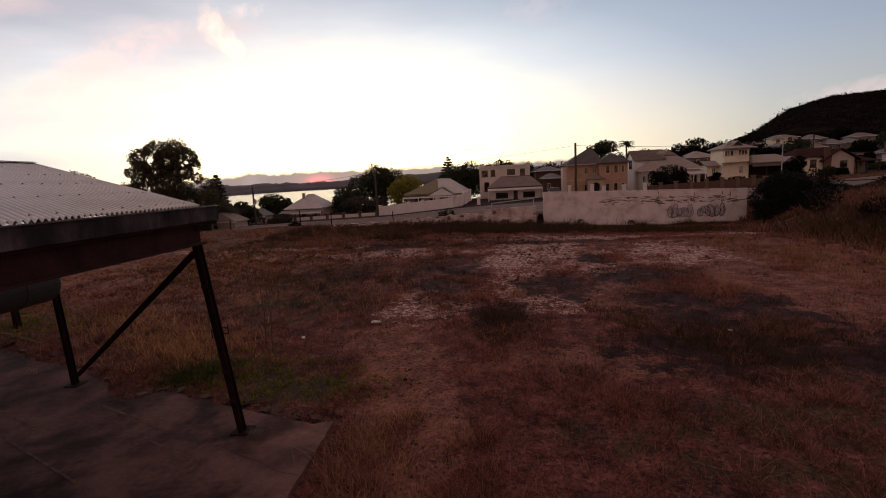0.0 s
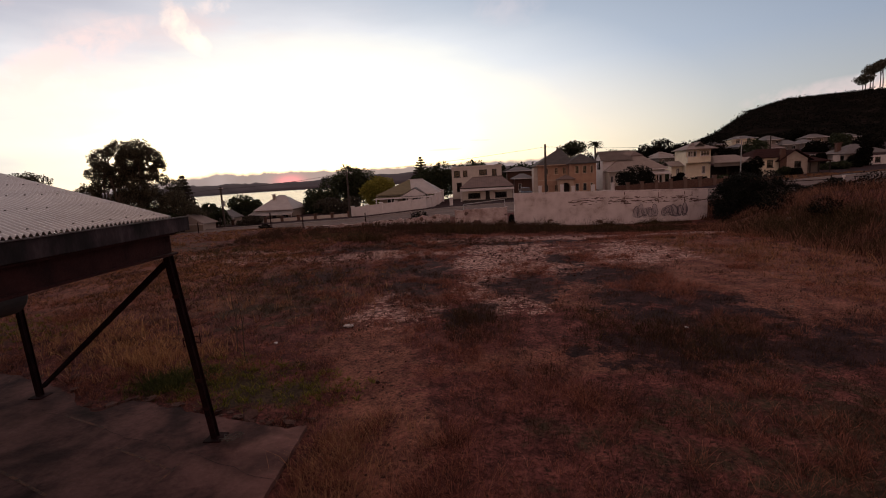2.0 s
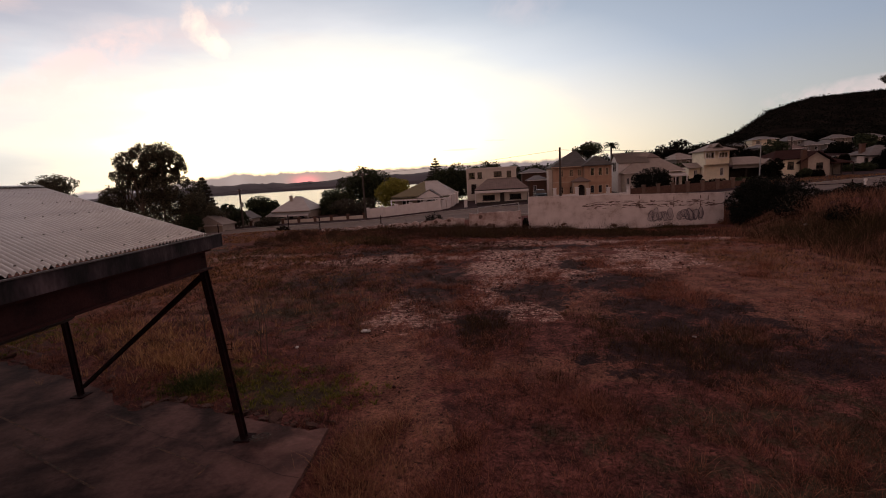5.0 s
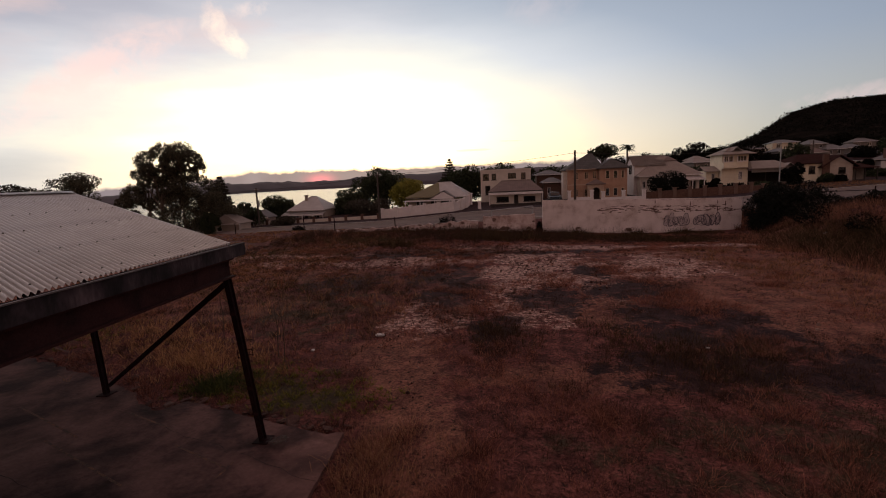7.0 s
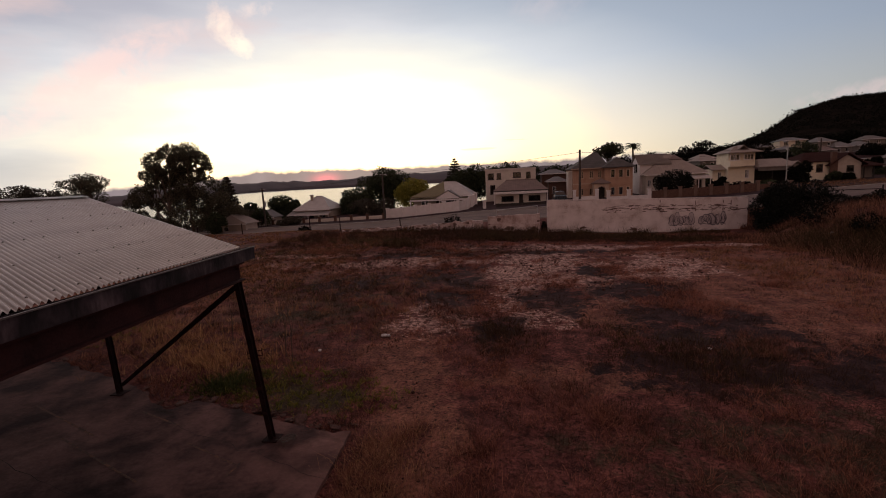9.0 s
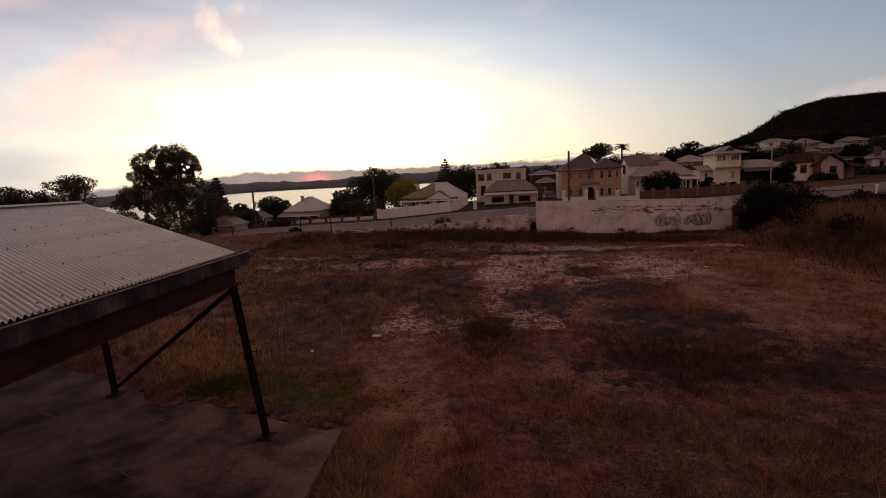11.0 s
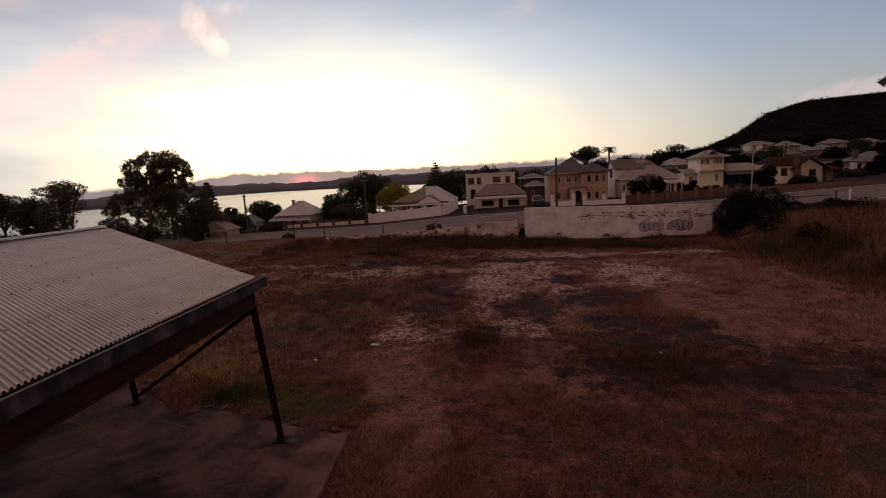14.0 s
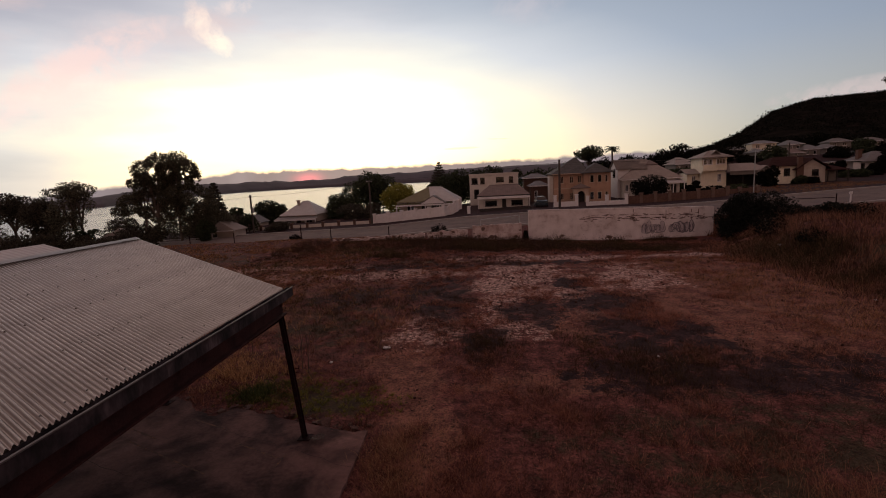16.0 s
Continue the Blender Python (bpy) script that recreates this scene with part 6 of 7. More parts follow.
part("lamp_head", boxed(-1.15, -0.75, -1.6, -1.05, 5.93, 6.06, 0.03), M_GALV, sl)
pole(66, 112, 9.0, 0.15, "timber power pole on the hillside", M_POLE)
pole(-26, 92, 3.6, 0.12, "slim timber pole near the water", M_POLE)
pole(-7.6, 104, 4.6, 0.12, "slim timber pole behind the houses", M_POLE, ((0.2, 0.5),))


def wire(a, b, sag, r=0.022):
    a, b = Vector(a), Vector(b)
    pts = []
    for k in range(17):
        t = k / 16
        p = a.lerp(b, t)
        p.z -= sag * 4 * t * (1 - t)
        pts.append(p)
    return tagged(part("overhead_wire", tubed(pts, r, 4), M_DARKWOOD), "thin dark overhead power line", "wire", "power lines")


wire((-34.6, 62, 3.7), (-17.5, 64, 5.05), 0.35)
wire((-17.5, 64, 5.05), (7.2, 48.5, 6.0), 0.25, 0.016)
wire((-80, 60, 1.5), (-34.6, 62, 3.7), 0.4)
wire((7.2, 48.5, 6.0), (36.4, 68, 6.3), 0.4, 0.018)

# fence stakes at the lot's edge and on the bank
for x, y, hgt in ((-17.5, 39, 1.35), (-25, 40.5, 1.2), (-14.3, 38, 1.1), (-9, 38, 1.0), (-30, 41, 1.2), (25.5, 41.5, 1.4), (29.5, 41.5, 1.4), (22.3, 41, 1.6)):
    z = on(x, y)
    st = thing("fence_stake", "thin dark star-picket fence stake", "stake", (x, y, z), group="stakes round the lot")
    part("stake", boxed(-0.035, 0.035, -0.03, 0.03, -0.2, hgt), M_DARKSTEEL, st)
gate = thing("bar_gate", "low rusty pipe gate frame on the bank", "gate", (25.6, 41.5, on(25.6, 41.5)))
for z in (0.25, 1.25):
    part("rail", tubed([(0, 0, z), (3.8, 0, z)], 0.03, 6), M_DARKSTEEL, gate)
marker = thing("road_marker", "small white road marker post", "marker", (33.6, 45.8, on(33.6, 44)))
part("post", boxed(-0.05, 0.05, -0.04, 0.04, 0, 0.85), M_WHITE, marker)
part("cap", boxed(-0.13, 0.13, -0.06, 0.06, 0.851, 1.05, 0.02), M_WHITE, marker)

# ---------------------------------------------------------------- trees and shrubs


def leaf_cloud(lobes, count, size, seed, droop=0.3, gaps=0.28):
    """Leaves on the clumpy surface and inside of many lobes (x, y, z, rx, ry, rz)."""
    r = np.random.default_rng(seed)
    vol = np.array([l[3] * l[4] * l[5] for l in lobes]) ** 0.75
    pick = r.choice(len(lobes), count, p=vol / vol.sum())
    L = np.array(lobes)[pick]
    d = r.normal(size=(count, 3))
    d /= np.linalg.norm(d, axis=1, keepdims=True)
    rad = r.uniform(0.35, 1.0, count) ** 0.55
    clump = fbm(d[:, 0] * 2.4 + pick * 3.1, d[:, 2] * 2.4 + d[:, 1] * 1.7, seed + 40, 3)
    rad *= 0.72 + 0.62 * clump
    c = L[:, :3] + d * rad[:, None] * L[:, 3:]
    keep = fbm(c[:, 0] * 1.1 + c[:, 1] * 0.6, c[:, 2] * 1.1 + seed, seed + 9, 2) > gaps
    c = c[keep]
    n = len(c)
    a = r.normal(size=(n, 3))
    a[:, 2] -= droop
    a /= np.linalg.norm(a, axis=1, keepdims=True)
    b = np.cross(a, r.normal(size=(n, 3)))
    b /= np.linalg.norm(b, axis=1, keepdims=True)
    s = size * r.uniform(0.6, 1.4, n)[:, None]
    verts = np.stack([c - a * s, c + b * s * 0.45, c + a * s, c - b * s * 0.45 + np.cross(a, b) * s * 0.15], 1).reshape(-1, 3)
    i = np.arange(n) * 4
    faces = np.stack([i, i + 1, i + 2, i + 3], -1)
    return verts, faces


def leaf_part(name, lobes, count, size, seed, mat, parent, droop=0.3, gaps=0.28):
    verts, faces = leaf_cloud(lobes, count, size, seed, droop, gaps)
    me = bpy.data.meshes.new(name)
    me.from_pydata(verts.tolist(), [], faces.tolist())
    me.materials.append(mat)
    me.update()
    ob = new(name, me)
    ob.parent = parent
    return ob


def tree(label, x, y, lobes, count, size, mat, trunk_r=0.25, seed=1, z=None, name="tree", stems=((0, 0),), category="tree", fork=0.4, gaps=0.28):
    """A tapered trunk with limbs to its lobes and a crown of leaves. Lobes are given from the tree's foot."""
    z = on(x, y) if z is None else z
    ob = thing(name, label, category, (x, y, z))
    b = bmesh.new()
    low = min(l[2] - l[5] for l in lobes)
    r = random.Random(seed)
    for sx, sy in stems:
        near_lobes = sorted(lobes, key=lambda l: abs(l[0] - sx))[: max(2, len(lobes) // len(stems) + 1)]
        mx = sum(l[0] for l in near_lobes) / len(near_lobes)
        mz = max(0.4, fork * (sum(l[2] for l in near_lobes) / len(near_lobes)))
        knee = Vector((sx * 0.7 + mx * 0.3 + r.uniform(-0.1, 0.1), sy, mz))
        tube(b, [(sx, sy, -0.4), ((sx + knee.x) / 2 + r.uniform(-0.1, 0.1), sy, mz * 0.5), knee], [trunk_r * 1.25, trunk_r, trunk_r * 0.8], 9)
        for l in near_lobes:
            e = Vector(l[:3])
            m1 = knee.lerp(e, 0.5) + Vector((r.uniform(-0.2, 0.2), r.uniform(-0.2, 0.2), r.uniform(0, 0.3)))
            tube(b, [knee, m1, e], [trunk_r * 0.6, trunk_r * 0.4, trunk_r * 0.15], 6)
            for _ in range(3):
                q = e + Vector((r.uniform(-0.7, 0.7) * l[3], r.uniform(-0.7, 0.7) * l[4], r.uniform(0, 0.8) * l[5]))
                tube(b, [m1, m1.lerp(q, 0.6) + Vector((0, 0, 0.1)), q], [trunk_r * 0.3, trunk_r * 0.2, trunk_r * 0.06], 5)
    part("trunk", b, M_BARK, ob)
    leaf_part("crown", lobes, count, size, seed, mat, ob, 0.3, gaps)
    return ob


def crown(n, cx, cz, w, hgt, seed, depth=None, lobe=0.34):
    """Lobes filling an uneven dome of width w and height hgt about (cx, cz)."""
    r = random.Random(seed)
    w, hgt = w * 1.2, hgt * 1.25
    out = []
    for k in range(n):
        a = math.tau * k / n + r.uniform(-0.3, 0.3)
        q = r.uniform(0.45, 1.0) if k else 0.1
        out.append((cx + math.cos(a) * q * w * (0.5 - lobe * 0.55), r.uniform(-0.5, 0.5) * (depth or w) * 0.5, cz + math.sin(a) * q * hgt * (0.5 - lobe * 0.55),
                    w * lobe * r.uniform(0.65, 1.0), (depth or w) * lobe * r.uniform(0.7, 1.0), hgt * lobe * r.uniform(0.65, 1.0)))
    return out


big = [(1.86, -0.53, 9.74, 1.64, 1.54, 1.47), (4.44, -0.79, 9.6, 1.64, 1.54, 1.47), (2.88, -0.21, 8.6, 1.81, 1.7, 1.61), (-0.13, -0.69, 8.75, 1.64, 1.54, 1.47), (5.9, -0.87, 8.8, 1.48, 1.39, 1.32), (6.4, -0.2, 7.91, 0.9, 0.85, 0.81),
       (-1.39, 0.84, 7.87, 1.23, 1.16, 1.1), (0.72, 0.6, 7.47, 1.48, 1.39, 1.32), (3.48, 0.53, 7.33, 1.48, 1.39, 1.32), (5.41, -0.56, 7.02, 1.07, 1.0, 0.95), (1.76, 0.07, 6.47, 1.07, 1.0, 0.95), (-2.27, -0.45, 7.4, 0.74, 0.69, 0.66),
       (-2.95, -0.65, 4.68, 1.56, 1.46, 1.39), (-4.16, -0.79, 3.84, 1.07, 1.0, 0.95), (-1.6, -0.57, 5.52, 0.82, 0.77, 0.73), (0.25, 0.85, 4.4, 1.15, 1.08, 1.03), (2.18, 0.66, 3.87, 1.48, 1.39, 1.32), (4.52, 0.61, 3.47, 1.64, 1.54, 1.47),
       (6.51, 0.6, 3.53, 1.32, 1.23, 1.17), (8.13, -0.61, 3.9, 1.15, 1.08, 1.03), (1.89, -0.38, 1.94, 1.32, 1.23, 1.17), (4.64, 0.25, 1.53, 1.48, 1.39, 1.32), (6.68, 0.46, 1.9, 1.32, 1.23, 1.17), (-4.2, 0.71, 2.1, 0.99, 0.92, 0.88),
       (-2.24, 0.76, 1.5, 0.74, 0.69, 0.66), (0.48, -0.83, 0.64, 0.99, 0.92, 0.88), (9.17, 0.21, 2.83, 0.82, 0.77, 0.73)]
big += [(-0.5, 0.4, 6.35, 0.99, 0.92, 0.88), (4.05, -1.0, 5.77, 1.15, 1.08, 1.03), (6.1, 0.5, 6.26, 0.82, 0.77, 0.73), (1.6, 0.0, 5.37, 0.99, 0.92, 0.88), (2.99, 0.6, 5.01, 0.82, 0.77, 0.73), (-1.29, -0.6, 6.47, 0.82, 0.77, 0.73), (-1.42, 0.2, 3.57, 0.99, 0.92, 0.88), (-0.34, 0.7, 2.7, 0.82, 0.77, 0.73), (3.74, -0.4, 4.69, 0.99, 0.92, 0.88), (5.53, -1.0, 5.05, 0.9, 0.85, 0.81)]
tree("large spreading gum tree with thin pale limbs", -44.3, 55, big, 66000, 0.11, M_GUM, 0.17, 11, z=-1.1, stems=((0.4, 0), (-1.6, 0.2), (3.4, 0.1)), fork=0.5, gaps=0.24)
tree("slender airy gum beside the larger gum", -39.7, 60, crown(6, 0, 5.2, 2.6, 3.0, 43) + crown(5, 2.2, 2.4, 3.4, 2.0, 44), 2600, 0.14, M_GUM, 0.1, 47, z=-1.5, stems=((0, 0), (1.4, 0)))
tree("small dark tree beside the power pole", -36.3, 64, crown(6, 0, 1.6, 2.6, 2.2, 45), 2400, 0.14, M_DARKLEAF, 0.1, 48, z=-1.6)
tree("gum tree with an open crown near the water", -56.2, 55, crown(8, 0.49, 7.2, 4.9, 2.0, 3) + crown(6, -0.03, 4.21, 4.53, 3.85, 4), 9000, 0.13, M_GUM, 0.2, 12, z=-1.6, stems=((0, 0), (1.0, 0)))
tree("dark dense tree by the shelter roof", -61.9, 56, crown(9, -0.02, 3.1, 3.9, 6.5, 5), 13000, 0.15, M_WATERLEAF, 0.25, 13, z=-1.8)
tree("dark spreading tree by the shelter roof", -68.7, 58, crown(8, 0.02, 5.26, 5.40, 3.97, 6), 8000, 0.15, M_WATERLEAF, 0.22, 14, z=-1.8)
tree("airy pale gum sapling below the trees", -69.2, 56, crown(6, -0.98, 1.35, 4.86, 3.33, 16), 1600, 0.12, M_GUM, 0.1, 114, z=-1.8)
tree("dark spreading tree by the shelter roof", -79.8, 60, crown(8, 0.01, 3.18, 7.19, 7.00, 7), 8000, 0.18, M_WATERLEAF, 0.25, 15, z=-1.8)
tree("leafy dark tree below the street", -56.6, 62, crown(7, 0.04, 2.16, 4.70, 3.09, 8), 3200, 0.14, M_WATERLEAF, 0.15, 115, z=-2.4)
tree("dense rounded dark green shrub", -37.1, 54.5, [(0, 0, 1.3, 1.25, 1.1, 1.4), (0.3, 0, 1.6, 0.95, 0.9, 1.1), (-0.4, 0.1, 1.1, 0.95, 0.8, 1.0)], 5000, 0.12, M_DARKLEAF, 0.1, 16, name="shrub", category="shrub")
tree("dark bushy tree below the street", -40.5, 64, crown(7, 0, 1.9, 3.0, 2.8, 8), 3200, 0.15, M_WATERLEAF, 0.18, 17, z=-1.9)
tree("dark rounded tree near the water", -52.0, 88, crown(7, 0, 1.9, 3.4, 3.0, 9), 3000, 0.2, M_DARKLEAF, 0.2, 18, z=-2.4)
tree("round dark tree beside the pale-roofed house", -43.3, 86, crown(8, 0.3, 1.9, 6.6, 4.0, 10), 8000, 0.2, M_DARKLEAF, 0.2, 19, z=-2.3)
tree("large dark-leaved tree along the street", -28.2, 84, crown(9, 0, 2.6, 6.6, 4.3, 11), 9000, 0.2, M_DARKLEAF, 0.25, 20, z=-2.0)
tree("tall spreading dark tree behind the houses", -24.0, 90, crown(11, 0, 5.0, 8.8, 6.2, 12), 14000, 0.2, M_DARKLEAF, 0.3, 21, z=-1.6, stems=((0, 0), (1.0, 0)))
tree("leafy yellow-green tree beside the cottage", -17.0, 83, crown(8, 0, 3.4, 6.0, 4.6, 13), 8000, 0.19, M_YELLOWLEAF, 0.2, 22, z=-1.4)
tree("dark green tree behind the cottage", -10.6, 95, crown(7, 0, 3.6, 4.6, 4.2, 14), 5000, 0.22, M_DARKLEAF, 0.22, 23, z=-0.9)
tree("dark green tree beside the flats", -7.0, 92, crown(9, 0, 3.9, 6.0, 5.4, 15), 8000, 0.22, M_DARKLEAF, 0.25, 24, z=-0.9)
for k, (x, y, w, top_z) in enumerate(((-4, 112, 4, 6.3), (0.5, 110, 5, 7.0), (5.5, 112, 3.4, 6.2), (10, 112, 5, 5.4), (14.5, 110, 5, 5.8), (19.5, 116, 6, 6.8), (26, 118, 6, 6.2))):
    tree("dark leafy tree among the street houses", x, y, crown(7, 0, top_z + 0.5 - 2.2, w, 4.4, 30 + k), 2600, 0.26, M_DARKLEAF, 0.2, 30 + k, z=-0.5)
tree("umbrella-shaped dark pine above the roofs", 28.2, 140, crown(9, 0, 7.0, 7.0, 3.2, 41), 3000, 0.3, M_DARKLEAF, 0.25, 41, z=3.0)
for k, (x, w, top_z, y) in enumerate(((33, 6, 7.6, 142), (38.5, 6, 8.0, 140), (29.5, 5, 7.0, 141), (45, 7, 7.8, 140), (50, 7, 9.4, 141), (54, 7, 10.8, 143), (59, 8, 9.6, 142), (64, 8, 8.6, 144), (42, 6, 5.6, 125), (70, 8, 10, 150))):
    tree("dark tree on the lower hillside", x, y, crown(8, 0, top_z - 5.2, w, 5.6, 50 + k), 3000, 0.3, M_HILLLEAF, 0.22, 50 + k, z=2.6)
tree("large dark bush at the end of the white wall", 19.4, 36.0, [(-1.0, 0, 1.5, 1.05, 1.1, 1.3), (0.2, 0.2, 2.25, 1.15, 1.2, 1.25), (1.1, 0, 1.5, 0.95, 1.0, 1.25), (-0.9, -0.4, 0.6, 1.15, 1.0, 0.8), (0.9, -0.4, 0.6, 1.15, 1.0, 0.8), (0, -0.3, 1.3, 1.3, 1.1, 1.3), (-0.5, 0, 2.2, 0.8, 0.9, 0.9)],
     30000, 0.07, M_BUSHLEAF, 0.12, 61, z=-0.7, name="bush", category="bush")
for k, (x, y, w, hh) in enumerate(((21.3, 35.4, 2.4, 2.3), (22.0, 34.8, 2.2, 1.5), (23.0, 34.5, 2.2, 1.0), (24.6, 33, 1.8, 1.0), (21.6, 30.5, 1.4, 1.0))):
    tree("low dark bush on the bank", x, y, crown(5, 0, hh * 0.5, w, hh, 330 + k), 3000, 0.07, M_BUSHLEAF, 0.06, 330 + k, name="bush", category="bush")
tree("rounded dark shrub before the white house", 24.9, 75.5, [(0, 0, 1.9, 2.5, 1.7, 1.6), (-1.5, 0, 1.6, 1.5, 1.3, 1.4), (1.5, 0, 1.5, 1.4, 1.3, 1.3)], 5500, 0.15, M_BUSHLEAF, 0.12, 62, name="shrub", category="shrub")
GARDEN = [(31.8, 84, -0.0, 3.4, 2.3), (33.9, 82, -0.6, 4.0, 2.3), (36.2, 80, -0.9, 3.6, 2.1), (41.7, 84, -1.1, 4.2, 2.4), (48.1, 86, 0.5, 3.2, 3.1), (36.8, 88, 1.2, 1.2, 0.9), (54.3, 88, 0.3, 2.4, 1.7), (56.8, 88.5, 0.6, 2.1, 1.3), (58.0, 112, 3.4, 4.4, 3.3), (66.8, 120, 4.1, 5.3, 4.3), (71.5, 104, 2.0, 1.9, 2.4), (68.3, 102, 1.9, 1.8, 2.1), (72.4, 102, 0.5, 5.2, 2.0), (77.7, 104, 0.7, 2.4, 2.6), (82.2, 107, 0.7, 3.0, 5.1), (101.2, 140, 5.8, 5.9, 4.0), (104.3, 135, 3.5, 6.4, 5.5), (94.6, 140, 4.4, 5.3, 3.7), (40.2, 104, 2.8, 6.0, 1.7), (95.0, 165, 7.3, 8.3, 4.5), (114.0, 180, 8.9, 6.2, 4.7)]
for k, (x, y, z, w, hh) in enumerate(GARDEN):
    z = min(z, on(x, y))
    tree("dark garden shrub among hillside houses", x, y, crown(7, 0, hh * 0.5 + max(0.0, GARDEN[k][2] - z), w * 0.95, hh * 0.95, 70 + k), 3600, 0.12 + 0.0011 * y, M_HILLLEAF if k % 3 else M_DARKLEAF, 0.12, 70 + k, z=z, name="shrub", category="shrub")
# low growth under the waterside trees
for k, (x, y, w, hh) in enumerate(((-44.6, 54, 4, 2.4), (-47.4, 54, 4, 2.2), (-51, 54, 5, 1.6), (-54.6, 53.5, 4, 2.2), (-58.5, 53, 5, 2.6), (-61.5, 53, 6, 2.6), (-66, 54, 6, 2.2), (-72, 54, 7, 2.4), (-44.5, 63, 6, 2.0), (-31.5, 63.5, 3, 1.1), (-48.0, 82, 6, 2.2), (-35.5, 84, 6, 2.4), (-56, 84, 7, 2.6), (-24.5, 78, 5, 2.6), (-21, 76, 4, 2.2))):
    tree("dark low shrub under waterside trees", x, y, crown(6, 0, hh * 0.5, w, hh, 170 + k), 2600, 0.16, M_WATERLEAF, 0.08, 170 + k, name="shrub", category="shrub")
for k in range(26):
    x, y = random.uniform(46, 125), random.uniform(100, 200)
    if x / y < 0.42 or x / y > 0.85:
        continue
    if any(abs(x / y - (hx + hw / 2) / hy) < (hw / 2 + 2.6) / hy and y < hy for hx, hy, _, hw, *_ in SLOPE) or (0.6 < x / y < 0.8 and y < 112):
        continue
    hh = random.uniform(1.8, 3.4)
    tree("dark tree between hillside houses", x, y, crown(6, 0, hh * 0.55, hh * 1.5, hh, 220 + k), 1500, 0.2 + 0.0011 * y, M_HILLLEAF, 0.12, 220 + k)
# slender gums that stand above the hill's shoulder
for k, (x, y, top_h) in enumerate(((362, 480, 16), (370, 482, 24), (381, 485, 29), (392, 482, 32), (404, 485, 30))):
    tree("tall slender gum tree on the hillside", x, y, crown(8, 1.0, top_h - 4.5, 13, 7.0, 90 + k), 2500, 0.6, M_GUM, 0.4, 90 + k, stems=((0, 0), (2.5, 0)), fork=0.5)


def norfolk(x, y, z, hgt, w, label, seed):
    ob = thing("norfolk_pine", label, "tree", (x, y, z))
    part("trunk", tubed([(0, 0, -0.3), (0, 0, hgt)], [0.25, 0.03], 8), M_BARK, ob)
    lobes = []
    tiers = 12
    r = random.Random(seed)
    for k in range(tiers):
        t = k / (tiers - 1)
        rad = w * (1 - t) ** 0.8 * 0.5 + 0.25
        for j in range(6):
            a = math.tau * (j + 0.5 * (k % 2)) / 6
            for q in (0.4, 0.75, 1.0):
                lobes.append((math.cos(a) * rad * q, math.sin(a) * rad * q, hgt * (0.25 + 0.72 * t) + 0.3 * q * rad, 0.26 * rad + 0.12, 0.26 * rad + 0.12, 0.14 + 0.05 * q))
    leaf_part("foliage", lobes, 9000, 0.17, seed, M_WATERLEAF, ob, 0.3)


norfolk(-13.4, 116, -1.0, 10.1, 4.4, "tiered norfolk pine behind the cottages", 101)
norfolk(-46.4, 72, -2.5, 8.6, 3.0, "small tiered norfolk pine beside the gum tree", 102)


def palm(x, y, z, hgt, spread, label, seed):
    r = random.Random(seed)
    ob = thing("palm_tree", label, "palm", (x, y, z))
    part("trunk", tubed([(0, 0, -0.3), (0.1, 0, hgt * 0.5), (0, 0, hgt)], [0.32, 0.26, 0.24], 9), M_BARK, ob)
    for k in range(36):
        a, lift = r.uniform(0, math.tau), r.uniform(0.0, 1.7)
        b = bmesh.new()
        prev = None
        for j in range(9):
            t = j / 8
            rr = spread * t
            zz = hgt + spread * (lift * t - (0.55 + 0.5 * lift) * t * t)
            c = Vector((math.cos(a) * rr, math.sin(a) * rr, zz))
            wd_ = spread * 0.09 * math.sin(math.pi * min(1, 0.12 + t * 0.88)) + 0.02
            s_ = Vector((-math.sin(a), math.cos(a), 0)) * wd_ + Vector((0, 0, -wd_ * 0.5))
            s2 = Vector((math.sin(a), -math.cos(a), 0)) * wd_ + Vector((0, 0, -wd_ * 0.5))
            cur = [b.verts.new(c + s_), b.verts.new(c), b.verts.new(c + s2)]
            if prev:
                b.faces.new((prev[0], cur[0], cur[1], prev[1]))
                b.faces.new((prev[1], cur[1], cur[2], prev[2]))
            prev = cur
        part("frond", b, M_DARKLEAF, ob)


palm(34.2, 139, 3.0, 7.6, 2.4, "tall palm above the roofs", 111)
palm(-53.5, 54, -1.6, 1.5, 1.9, "short palm below the gum trees", 112)

# the bush on the hill: uncountable
r = np.random.default_rng(5)
n = 18000
yy = r.uniform(190, 620, n)
aa = r.uniform(0.27, 1.3, n)
xx = aa * yy
zz = height(xx, yy) - 0.5
lob_h = r.uniform(0.9, 2.3, n) * (1 + 0.8 * (r.random(n) > 0.93))
sel = (fbm(xx * 0.02, yy * 0.02, 31) > 0.33) | (yy > 430)
verts_all, faces_all, base_i = [], [], 0
cards = 16
c = np.stack([xx, yy, zz + lob_h * 0.35], -1)[sel]
lh = lob_h[sel]
cc = np.repeat(c, cards, 0) + r.normal(size=(len(c) * cards, 3)) * np.repeat(lh, cards)[:, None] * (0.6, 0.6, 0.24)
a = r.normal(size=cc.shape)
a /= np.linalg.norm(a, axis=1, keepdims=True)
b_ = np.cross(a, r.normal(size=cc.shape))
b_ /= np.linalg.norm(b_, axis=1, keepdims=True)
s = (np.repeat(lh, cards) * r.uniform(0.12, 0.24, len(cc)))[:, None]
verts = np.stack([cc - a * s, cc + b_ * s * 0.7, cc + a * s, cc - b_ * s * 0.7], 1).reshape(-1, 3)
i = np.arange(len(cc)) * 4
me = bpy.data.meshes.new("hill_bush")
me.from_pydata(verts.tolist(), [], np.stack([i, i + 1, i + 2, i + 3], -1).tolist())
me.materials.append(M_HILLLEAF)
